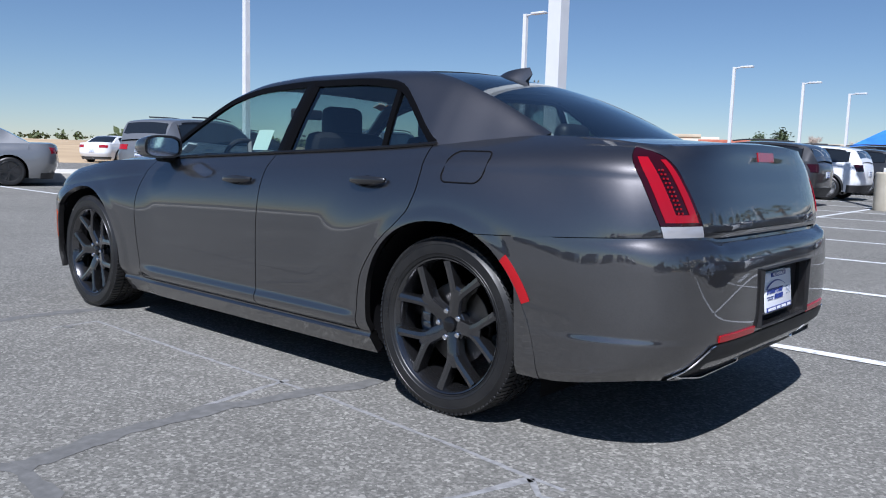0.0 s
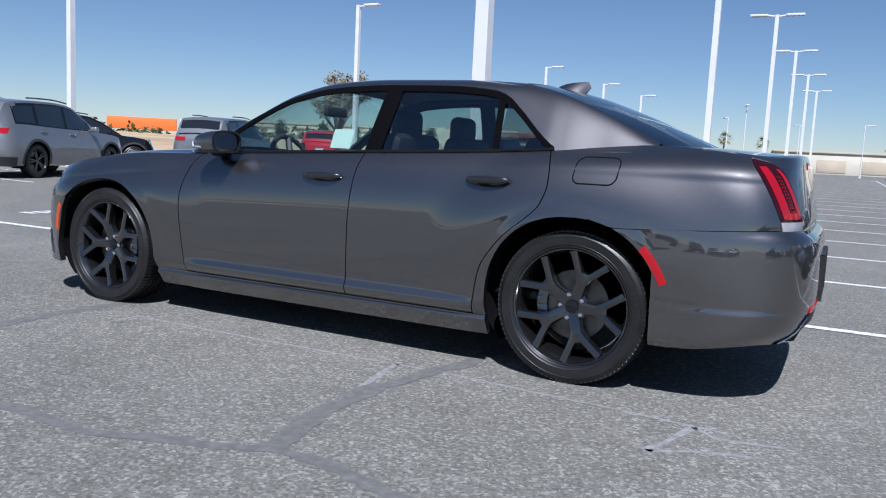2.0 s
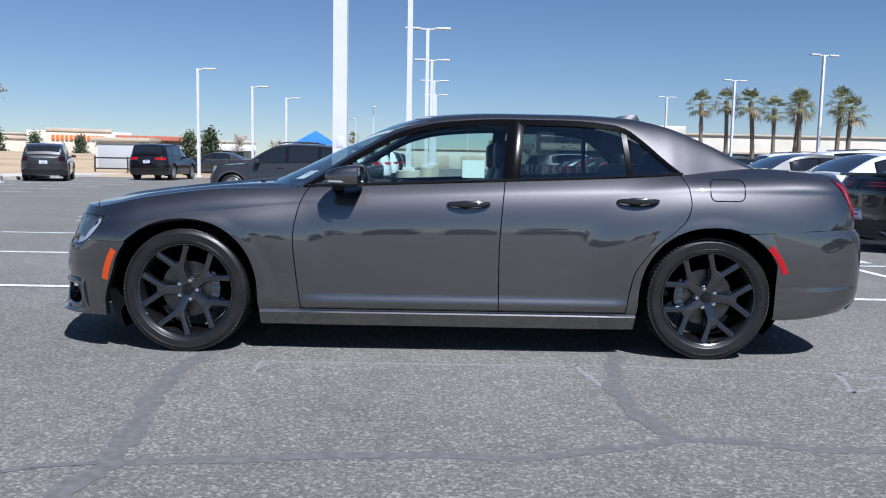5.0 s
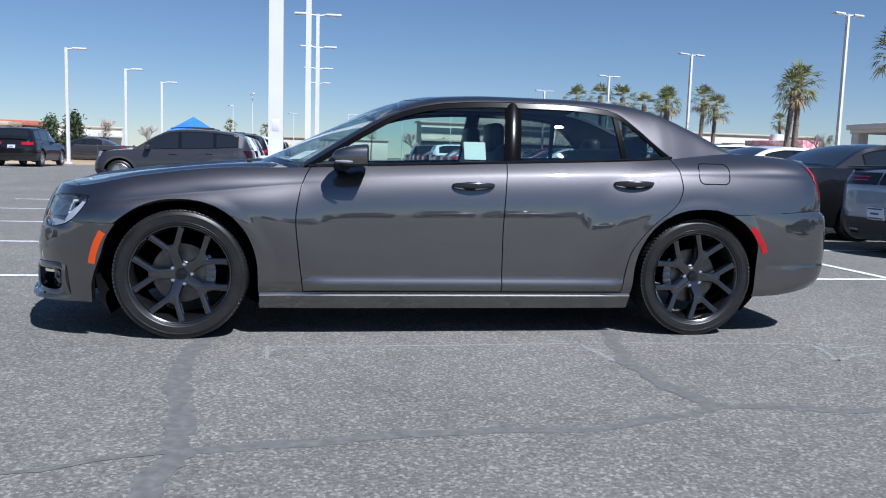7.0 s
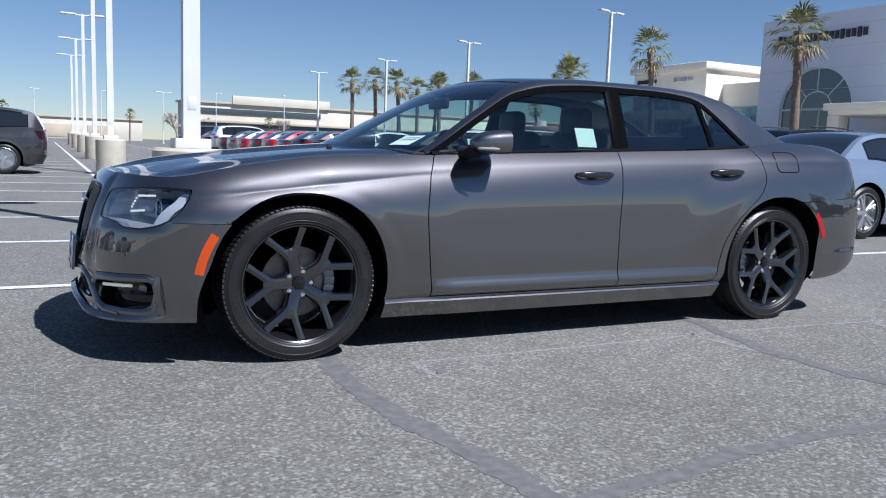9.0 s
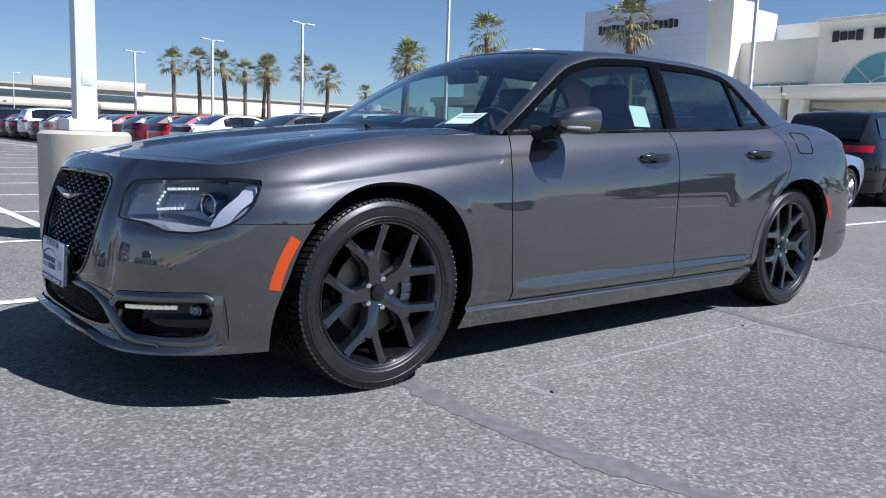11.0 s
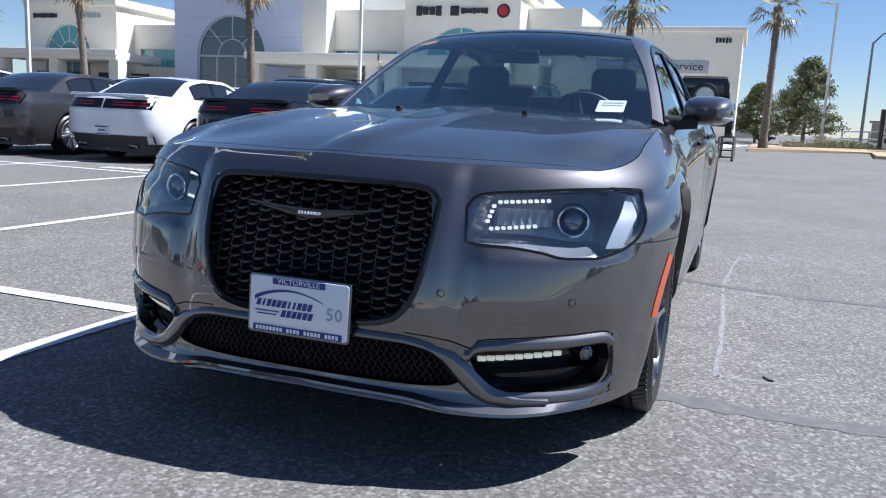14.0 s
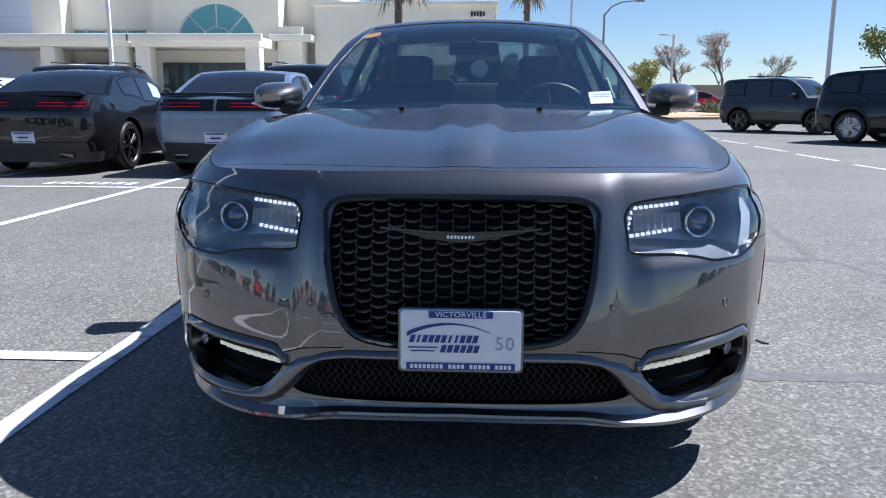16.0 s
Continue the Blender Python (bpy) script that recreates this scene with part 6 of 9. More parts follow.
    for t in span(0, 1, 12):
        x = lerp(1.10, 1.265, t)
        zb = top_surface(x, 0) - 0.004
        h = 0.066 * t ** 0.6 if t < 0.93 else 0.066 * (1 - (t - 0.93) / 0.07 * 0.5)
        w = 0.030 * math.sin(math.pi * (0.12 + 0.80 * t)) + 0.006
        rows.append([Vector((x + k * 0.03 * t, y * w, zb + k * h)) for y, k in ((-1, 0), (-0.75, 0.3), (-0.35, 0.75), (-0.10, 1.0), (0.10, 1.0), (0.35, 0.75), (0.75, 0.3), (1, 0))])
    sheet(bm, rows)
    bm.faces.new([bm.verts.new(p) for p in rows[-1]])
    outward(bm, Vector((1.22, 0, 1.42)))
    part("antenna_fin", bm, M["paint"], car, "dark shark fin antenna")
    # wipers and washer jets
    for y0, y1 in ((-0.62, -0.02), (0.05, 0.60)):
        bm = bmesh.new()
        pts = []
        for t in span(0, 1, 8):
            y = lerp(y0, y1, t)
            b = y / 0.70
            q = (y / 0.765) ** 2
            x = -1.112 + 0.24 * q
            pts.append(Vector((x, y, hood_z(-1.13 + 0.2 * q, y) - 0.014)))
        tube(bm, pts, 0.005, 6)
        part("wiper", bm, M["satin_black"], car)
    for y in (-0.27, 0.27):
        bm = bmesh.new()
        box(bm, (-1.20, y, hood_z(-1.20, y) + 0.006), (0.028, 0.022, 0.014), 0.004)
        part("washer_jet", bm, M["satin_black"], car)
    # cabin
    bm = bmesh.new()
    box(bm, (0.35, 0, 0.40), (2.6, 1.50, 0.10), 0.02)
    part("cabin_floor", bm, M["void"], car)
    bm = bmesh.new()
    box(bm, (0.12, -0.76, 0.72), (1.84, 0.05, 0.56), 0.02)
    both("door_card", bm, M["leather"], car)
    bm = bmesh.new()
    rows = []
    for x, z in ((-1.05, 0.96), (-0.92, 0.985), (-0.72, 0.985), (-0.60, 0.96), (-0.55, 0.90), (-0.58, 0.60)):
        rows.append([Vector((x + 0.10 * (y / 0.7) ** 2 * (1 if x < -0.8 else 0.2), y, z + 0.012 * math.cos(y * 4.5))) for y in span(-0.73, 0.73, 25)])
    sheet(bm, rows)
    part("dashboard", bm, M["leather"], car)
    bm = bmesh.new()
    m = pose(-0.47, -0.37, 0.93, 0, 65, 0)
    pts = [m @ Vector((0.185 * math.cos(a), 0.185 * math.sin(a), 0)) for a in span(0, 2 * math.pi, 33)]
    tube(bm, pts, 0.016, 8, caps=False)
    for a in (0.2, math.pi - 0.2, math.pi * 1.5):
        tube(bm, [m @ Vector((0.18 * math.cos(a), 0.18 * math.sin(a), 0)), m @ Vector((0, 0, -0.02))], 0.02, 6)
    part("steering_wheel", bm, M["leather"], car)
    for y in (-0.37, 0.37):
        s = seat(car, 0.02, y, 0.50, "black leather front seat")
        headrest(car, s, 0.335, y, 1.185)
    s = seat(car, 0.86, 0, 1.28, "black leather rear bench")
    for y in (-0.42, 0.42):
        headrest(car, s, 1.27, y, 1.13)
    bm = bmesh.new()
    box(bm, (1.55, 0, 1.07), (0.55, 1.24, 0.04), 0.015)
    part("parcel_shelf", bm, M["leather"], car)
    bm = bmesh.new()
    box(bm, (-0.42, 0, 1.275), (0.03, 0.24, 0.065), 0.014, seg=3)
    tube(bm, [(-0.42, 0, 1.28), (-0.47, 0, 1.315)], 0.012, 8)
    part("inside_mirror", bm, M["satin_black"], car)
    # papers on the glass
    bm = bmesh.new()
    rows = []
    for u in span(0, 1, 4):
        rows.append([Vector((x, y, top_surface(x, y) - 0.010)) for x, y in ((lerp(-0.915, -0.820, v) + 0.29 * ((lerp(-0.605, -0.50, u) / 0.7) ** 2 - 0.634), lerp(-0.605, -0.50, u)) for v in span(0, 1, 3))])
    sheet(bm, rows)
    part("windscreen_tag", bm, M["paper"], car, "white stock tag behind the windscreen")
    bm = bmesh.new()
    for j, (u0, w) in enumerate(((-0.594, 0.085), (-0.590, 0.082))):
        for k in range(6):
            y = u0 + w * k / 6
            x = -0.842 - 0.020 * j + 0.29 * ((y / 0.7) ** 2 - 0.634)
            box(bm, (x, y, top_surface(x, y) - 0.0075), (0.012, 0.010, 0.001), 0, None)
    part("tag_print", bm, M["grey_print"], car)
    bm = bmesh.new()
    sheet(bm, [[Vector((x, y, top_surface(x, y) - 0.010)) for y in span(0.470, 0.545, 4)] for x in span(-0.315, -0.245, 3)])
    part("windscreen_sticker", bm, M["orange"], car, "small orange sticker")
    bm = bmesh.new()
    sheet(bm, [[Vector((lerp(0.075, 0.205, u), -cabin_s(0.14, z) + 0.012, z)) for u in (0, 1)] for z in span(1.043, 1.147, 3)])
    part("window_label", bm, M["green_paper"], car, "white price label inside the door glass")


M["pale_reflector"] = mat("pale_lamp_panel", (0.46, 0.48, 0.52), 0.3, 0.3)
M["green_paper"] = mat("pale_green_paper", (0.36, 0.46, 0.41), 0.7)
M["satin_gloss"] = mat("black_grille_plastic", (0.018, 0.018, 0.020), 0.28, coat=0.6)
M["red_lens_bright"] = mat("bright_red_reflector", (0.36, 0.003, 0.008), 0.25, coat=0.3)
M["clear_lens_solid"] = mat("clear_reverse_lens", (0.42, 0.42, 0.44), 0.12, 0.3, coat=1.0)
CAR = hero()
hero_details(CAR)

# ---------------------------------------------------------------- parked vehicles
M["dark_glass"] = mat("dark_car_glass", (0.012, 0.014, 0.016), 0.05, coat=1.0)
M["teal_glass"] = mat("pale_car_glass", (0.10, 0.15, 0.16), 0.06, coat=1.0)
M["silver_alloy"] = mat("silver_alloy", (0.62, 0.62, 0.63), 0.28, 0.9)
M["grey_plastic"] = mat("grey_cladding", (0.035, 0.035, 0.037), 0.6)
M["number_plate"] = mat("pale_plate", (0.62, 0.66, 0.72), 0.4)
COLOURS = {
    "black": paint("black_paint", (0.006, 0.006, 0.007)), "white": paint("white_paint", (0.72, 0.73, 0.75), rough=0.3),
    "grey": paint("grey_paint", (0.045, 0.045, 0.047), metal=0.5), "silver": paint("silver_paint", (0.24, 0.245, 0.255), metal=0.6),
    "red": paint("red_paint", (0.48, 0.012, 0.02)), "maroon": paint("maroon_paint", (0.12, 0.008, 0.015)),
    "green": paint("green_paint", (0.03, 0.06, 0.05)), "blue": paint("steel_blue_paint", (0.20, 0.25, 0.33), metal=0.3)}
# length, width, wheelbase, tyre radius, then the outline along the length as shares: hood and deck line, roof line
KINDS = {
    "coupe": dict(L=5.02, W=1.92, wb=2.95, r=0.36, low=0.20,
                  belt=((-0.5, 0.66), (-0.47, 0.78), (-0.30, 0.94), (-0.12, 0.97), (0.10, 0.99), (0.22, 1.07), (0.34, 1.08), (0.47, 1.075), (0.5, 1.045)),
                  roof=((-0.14, 0.96), (0.0, 1.36), (0.06, 1.43), (0.16, 1.44), (0.22, 1.40), (0.36, 1.07)), inset=0.80, clad=False),
    "sedan": dict(L=5.0, W=1.90, wb=3.05, r=0.35, low=0.19,
                  belt=((-0.5, 0.62), (-0.47, 0.74), (-0.30, 0.91), (-0.18, 0.95), (0.10, 0.99), (0.30, 1.03), (0.47, 1.04), (0.5, 0.98)),
                  roof=((-0.20, 0.95), (-0.05, 1.36), (0.03, 1.44), (0.14, 1.45), (0.22, 1.40), (0.37, 1.04)), inset=0.80, clad=False),
    "suv": dict(L=4.82, W=1.94, wb=2.92, r=0.385, low=0.27,
                belt=((-0.5, 0.76), (-0.47, 0.90), (-0.38, 1.03), (-0.20, 1.10), (0.10, 1.14), (0.40, 1.19), (0.475, 1.17), (0.5, 1.02)),
                roof=((-0.24, 1.09), (-0.10, 1.54), (-0.02, 1.69), (0.12, 1.74), (0.28, 1.725), (0.40, 1.67), (0.44, 1.61), (0.485, 1.19)), inset=0.82, clad=True),
    "boxy_suv": dict(L=4.24, W=1.82, wb=2.57, r=0.36, low=0.27,
                     belt=((-0.5, 0.78), (-0.48, 0.93), (-0.42, 1.02), (-0.24, 1.07), (-0.05, 1.09), (0.20, 1.11), (0.44, 1.13), (0.485, 1.11), (0.5, 1.0)),
                     roof=((-0.25, 1.06), (-0.14, 1.50), (-0.08, 1.63), (0.05, 1.675), (0.25, 1.67), (0.42, 1.635), (0.455, 1.58), (0.488, 1.12)), inset=0.86, clad=True),
    "compact_suv": dict(L=4.30, W=1.82, wb=2.60, r=0.36, low=0.26,
                        belt=((-0.5, 0.70), (-0.475, 0.84), (-0.40, 0.95), (-0.22, 1.02), (-0.05, 1.04), (0.20, 1.08), (0.42, 1.13), (0.475, 1.11), (0.5, 0.98)),
                        roof=((-0.25, 1.01), (-0.10, 1.42), (-0.02, 1.56), (0.10, 1.60), (0.25, 1.585), (0.39, 1.52), (0.435, 1.46), (0.485, 1.12)), inset=0.83, clad=True),
}


def simple_wheel(parent, x, y, r, proto, alloy):
    if proto:
        w = again(proto, parent, pose(x, y, r, 0, 0, 180 if y > 0 else 0))
        for c in proto.children:
            again(c, w, c.matrix_basis)
        return w
    bm = bmesh.new()
    k = r / 0.36
    lathe(bm, [(0.235 * k, -0.10), (0.25 * k, -0.118), (0.32 * k, -0.122), (0.35 * k, -0.10), (0.36 * k, -0.06), (0.36 * k, 0.06), (0.35 * k, 0.10), (0.25 * k, 0.11)], 36)
    w = part("wheel", bm, M["rubber"], parent, "tyre on its wheel")
    w.matrix_basis = pose(x, y, r)
    bm = bmesh.new()
    lathe(bm, [(0.268 * k, -0.118), (0.260 * k, -0.122), (0.250 * k, -0.10), (0.245 * k, -0.02), (0.0, -0.015)], 32)
    for j in range(5):
        a = 2 * math.pi * j / 5 + 0.3
        for sg in (-0.14, 0.14):
            m = pose(0, 0, 0, 0, math.degrees(-(a + sg)), 0)
            box(bm, (0, -0.092, 0.145 * k), (0.036 * k, 0.03, 0.225 * k), 0.006, m, seg=1)
    lathe(bm, [(0.0, -0.105), (0.045 * k, -0.103), (0.055 * k, -0.09), (0.055 * k, -0.02)], 16)
    bmesh.ops.recalc_face_normals(bm, faces=bm.faces)
    part("rim", bm, alloy, w)
    return w


def vehicle(kind, colour, label, category, alloy=None, tall_lamps=False, group="parked cars"):
    """A parked car at the origin, facing -x: body, cladding, windows, lamps, bumpers, mirrors, wheels."""
    d = KINDS[kind]
    L, W, wb, r, low = d["L"], d["W"], d["wb"], d["r"], d["low"]
    col = COLOURS[colour]
    belt = pchip([(u * L, z) for u, z in d["belt"]])
    roof = pchip([(u * L, z) for u, z in d["roof"]])
    xa, xd = d["roof"][0][0] * L, d["roof"][-1][0] * L
    ax = -L / 2 + (L - wb) * (0.44 if kind != "coupe" else 0.43)
    axles = (ax, ax + wb)
    ra = r + 0.055
    n = 3.6

    def end(x):
        e = 0.62
        t = max(0.0, (abs(x) - (L / 2 - e)) / e)
        return max(0.0, 1 - min(1, t) ** n) ** (1 / n)
    prof = pchip([(0.15, 0.90), (0.30, 0.955), (0.45, 0.985), (0.65, 1.0), (0.85, 0.985), (1.0, 0.945), (1.2, 0.90)])

    def s_at(x, z):
        return W / 2 * prof(z) * end(x) * (1 + 0.012 * sum(smooth(0.62, 0.42, math.hypot(x - a, z - r)) for a in axles))

    def bottom(x):
        for a in axles:
            if abs(x - a) < ra:
                return max(low, r + math.sqrt(ra * ra - (x - a) ** 2))
        return low
    xs = set()
    for u in span(0, 1, 13):
        xs.add(round(-L / 2 + 0.62 * (1 - math.cos(u * math.pi / 2)), 4))
        xs.add(round(L / 2 - 0.62 * (1 - math.cos(u * math.pi / 2)), 4))
    for a in axles:
        for u in span(0, math.pi, 15):
            xs.add(round(a + (ra - 1e-4) * math.cos(u), 4))
        xs.add(round(a - ra - 0.001, 4))
        xs.add(round(a + ra + 0.001, 4))
    for u in span(axles[0] + ra, axles[1] - ra, 9):
        xs.add(round(u, 4))
    xs = sorted(xs)
    car = empty(kind, label, category, group)
    bm = bmesh.new()
    cols = []
    for x in xs:
        zb, zt = bottom(x), belt(x)
        cols.append([(x, -s_at(x, z), z) for z in (lerp(zb, zt, j / 12) for j in range(13))])
    sheet(bm, cols)
    # hood and deck
    for lo, hi in ((-L / 2, xa + 0.08), (xd - 0.25, L / 2)):
        rows = []
        for x in [x for x in xs if lo <= x <= hi]:
            e = s_at(x, belt(x))
            rows.append([(x, -e * t, belt(x) + 0.035 * (1 - t * t) * min(1, e / 0.5)) for t in (1, 0.94, 0.8, 0.5, 0.2, 0)])
        if len(rows) > 1:
            sheet(bm, rows)
    # cabin sides and roof
    rows_s, rows_r = [], []
    inset = d["inset"]

    def cab(x, t):
        """Cabin side at height share t."""
        e = s_at(x, belt(x))
        z = lerp(belt(x), roof(x), t)
        return Vector((x, -lerp(e * 0.985, W / 2 * prof(belt(x)) * inset * (0.97 if abs(x) > L * 0.4 else 1), t * min(1, (roof(x) - belt(x)) / 0.3)), z))
    for x in span(xa, xd, 30):
        rows_s.append([cab(x, t) for t in span(0, 1, 7)])
        top = cab(x, 1)
        rows_r.append([Vector((x, top.y * t, top.z + 0.035 * (1 - t * t))) for t in (1, 0.93, 0.75, 0.4, 0)])
    sheet(bm, rows_s)
    sheet(bm, rows_r)
    bmesh.ops.remove_doubles(bm, verts=bm.verts, dist=0.0008)
    outward(bm, Vector((0, 0, 0.6)))
    mirrored(bm)
    bmesh.ops.remove_doubles(bm, verts=bm.verts, dist=0.0008)
    part("body", bm, col, car, "", 40)

    def pane(x0, x1, t0, t1, nm, off=0.008):
        bm = bmesh.new()
        rows = []
        for x in span(x0, x1, 9):
            e = (roof(x) - belt(x))
            rows.append([cab(x, t) + Vector((0, -off, 0)) for t in span(t0, min(t1, max(t0 + 0.02, 1 - 0.07 / max(0.08, e))), 4)])
        sheet(bm, rows)
        outward(bm, Vector((0, 0, 0.8)))
        both(nm, bm, M["dark_glass"], car)
    # dark band behind the panes: the blacked-out pillars
    ends = {"coupe": (xa + 0.40, 0.255 * L), "sedan": (xa + 0.38, 0.24 * L)}.get(kind, (xa + 0.33, 0.405 * L))
    bm = bmesh.new()
    rows = []
    for x in span(ends[0], ends[1], 16):
        e = roof(x) - belt(x)
        rows.append([cab(x, t) + Vector((0, -0.004, 0)) for t in span(0.02, max(0.05, 1 - 0.05 / max(0.08, e)), 4)])
    sheet(bm, rows)
    outward(bm, Vector((0, 0, 0.8)))
    both("window_surround", bm, M["gloss_black"], car)
    if kind == "coupe":
        pane(xa + 0.42, 0.13 * L, 0.06, 0.86, "side_window")
        pane(0.145 * L, 0.25 * L, 0.10, 0.80, "quarter_window")
        bm = bmesh.new()
        sheet(bm, [[(lambda p: Vector((p.x, -p.y + 0.012, p.z)))(cab(x, t)) for t in (0.2, 0.72)] for x in span(-0.02 * L, 0.05 * L, 4)])
        part("window_paper", bm, M["green_paper"], car, "pale price paper in the side window")
    elif kind == "sedan":
        pane(xa + 0.40, 0.03 * L, 0.06, 0.86, "side_window")
        pane(0.05 * L, 0.235 * L, 0.06, 0.84, "side_window")
    else:
        pane(xa + 0.35, 0.03 * L, 0.05, 0.86, "side_window")
        pane(0.05 * L, 0.245 * L, 0.05, 0.86, "side_window")
        pane(0.265 * L, 0.40 * L, 0.08, 0.80, "quarter_window")

    def screen(x0, x1, nm, glass_m):
        bm = bmesh.new()
        rows = []
        for x in span(x0, x1, 8):
            top = cab(x, 1)
            rows.append([Vector((x, top.y * t * 0.90, top.z + 0.035 * (1 - t * t) + 0.008)) for t in span(-1, 1, 9)])
        sheet(bm, rows)
        outward(bm, Vector((0, 0, 0.6)))
        part(nm, bm, glass_m, car)
    rl = d["roof"]
    screen(xa + 0.06, rl[1][0] * L + (0.10 if kind in ("coupe", "sedan") else 0.12), "windscreen", M["dark_glass"])
    screen(rl[-2][0] * L + 0.02, xd - 0.06, "rear_window", M["dark_glass"])
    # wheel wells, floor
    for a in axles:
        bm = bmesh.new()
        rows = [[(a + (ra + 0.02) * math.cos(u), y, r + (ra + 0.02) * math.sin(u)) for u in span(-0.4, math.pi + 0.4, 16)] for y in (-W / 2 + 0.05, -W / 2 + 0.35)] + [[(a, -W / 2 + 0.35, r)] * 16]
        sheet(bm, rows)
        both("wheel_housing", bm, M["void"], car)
    bm = bmesh.new()
    box(bm, (0, 0, low + 0.08), (L - 0.5, W - 0.75, 0.16), 0.03)
    part("underbody", bm, M["void"], car)
    # bumpers
    for sx in (-1, 1):
        bm = bmesh.new()
        rows = []
        for z in span(low - 0.02, 0.46 if d["clad"] else 0.32, 5):
            rows.append([Vector((sx * x, -s_at(sx * x, z) - 0.008, z)) for x in [L / 2 - 0.62 * (1 - math.cos(u * math.pi / 2)) for u in span(0, 0.78, 12)]])
        sheet(bm, rows)
        outward(bm, Vector((0, 0, 0.3)))
        for v in bm.verts:
            v.co.x += sx * 0.012
        mirrored(bm)
        part("bumper", bm, M["grey_plastic"], car)
    if d["clad"]:
        for a in axles:
            bm = bmesh.new()
            rows = []
            for u in span(-0.15, math.pi + 0.15, 20):
                rows.append([Vector((x, -s_at(x, max(low, z)) - 0.012, z)) for x, z in ((a + q * math.cos(u), r + q * math.sin(u)) for q in (ra, ra + 0.03, ra + 0.06))])
            sheet(bm, rows)
            outward(bm, Vector((a, 0, 0.4)))
            rim_in(bm, 0.02)
            both("arch_cladding", bm, M["grey_plastic"], car)
        for y in (-1, 1):
            bm = bmesh.new()
            tube(bm, [(x, y * (W / 2 * inset * 0.86), roof(x) + 0.035 + 0.03) for x in span(rl[2][0] * L, rl[4][0] * L, 8)], 0.018, 6)
            part("roof_rail", bm, M["dark_steel"], car)
    # lamps and plate
    def corner(x, z0, z1, y0, y1, nm, material, label2=""):
        bm = bmesh.new()
        rows = []
        for z in span(z0, z1, 4):
            row = []
            for y in span(y0, y1, 8):
                lo_x, hi_x = 0.0, L / 2
                for _ in range(26):
                    m_ = (lo_x + hi_x) / 2
                    if s_at(m_ * x, z) > y:
                        lo_x = m_
                    else:
                        hi_x = m_
                row.append(Vector((x * (lo_x + 0.010), -y, z)))
            rows.append(row)
        sheet(bm, rows)
        outward(bm, Vector((0, 0, z0)))
        rim_in(bm, 0.03)
        return both(nm, bm, material, car, label2)
    if kind == "coupe":
        corner(1, 0.88, 1.035, 0.02, 0.86, "lamp_panel", M["gloss_black"], "black lamp band")
        corner(1, 0.925, 0.995, 0.20, 0.82, "tail_lamp", M["dark_red_lens"], "dark red tail lamp")
        for z in (0.932, 0.978):
            for o in corner(1, z, z + 0.010, 0.21, 0.81, "light_line", M["red_lens"]):
                for v in o.data.vertices:
                    v.co.x += 0.003
        bm = bmesh.new()
        box(bm, (L / 2 - 0.13, 0, belt(L / 2 - 0.1) + 0.028), (0.24, 1.56, 0.050), 0.018)
        part("spoiler", bm, M["gloss_black"] if colour != "white" else col, car)
        corner(-1, 0.62, 0.74, 0.45, 0.84, "head_lamp", M["clear_lens_solid"])
        for y in (-0.55, 0.55):
            bm = bmesh.new()
            box(bm, (L / 2 - 0.07, y, 0.27), (0.16, 0.20, 0.07), 0.02)
            part("exhaust_tip", bm, M["dark_chrome"], car)
        corner(1, 0.24, 0.45, 0.0, 0.88, "valance", M["grey_plastic"])
    elif kind == "sedan":
        corner(1, 0.80, 0.95, 0.45, 0.86, "tail_lamp", M["red_lens"], "red tail lamp")
        corner(-1, 0.60, 0.73, 0.45, 0.86, "head_lamp", M["clear_lens_solid"])
    elif kind == "suv":
        corner(1, 0.97, 1.09, 0.42, 0.86, "tail_lamp", M["red_lens_bright"], "red tail lamp")
        corner(-1, 0.78, 0.90, 0.45, 0.86, "head_lamp", M["clear_lens_solid"])
        corner(-1, 0.78, 0.90, 0.02, 0.42, "grille", M["gloss_black"])
    else:
        corner(1, 0.86, 1.06, 0.60, 0.82, "tail_lamp", M["dark_red_lens"], "square tail lamp")
        corner(-1, 0.80, 0.95, 0.48, 0.82, "head_lamp", M["clear_lens_solid"])
    zp = {"coupe": 0.52, "sedan": 0.62, "suv": 0.88, "compact_suv": 0.80, "boxy_suv": 0.86}[kind]
    bm = bmesh.new()
    box(bm, (L / 2 + 0.008, 0, zp), (0.012, 0.31, 0.155), 0.004)
    part("plate", bm, M["number_plate"], car, "pale paper plate with plain print")
    bm = bmesh.new()
    for z, wide, tall in ((zp + 0.058, 0.26, 0.018), (zp - 0.002, 0.15, 0.022), (zp - 0.060, 0.27, 0.014)):
        box(bm, (L / 2 + 0.016, 0, z), (0.003, wide, tall), 0)
    part("plate_print", bm, M["blue_print"], car)
    # mirrors and handles
    xm = xa + 0.42
    for y in (-1, 1):
        bm = bmesh.new()
        zz = belt(xm) + 0.06
        box(bm, (xm, y * (W / 2 + 0.06), zz), (0.14, 0.20, 0.13), 0.04, seg=3)
        tube(bm, [(xm, y * (W / 2 - 0.08), zz - 0.04), (xm, y * (W / 2 + 0.03), zz - 0.02)], 0.03, 8)
        part("door_mirror", bm, col, car)
        for hx in ((0.06 * L,) if kind == "coupe" else (0.0, 0.22 * L)):
            bm = bmesh.new()
            p = s_at(hx, belt(hx) - 0.12)
            box(bm, (hx, y * (p + 0.012), belt(hx) - 0.12), (0.20, 0.03, 0.035), 0.01)
            part("door_handle", bm, col, car)
    if alloy is None:
        alloy = M["silver_alloy"]
    w = None
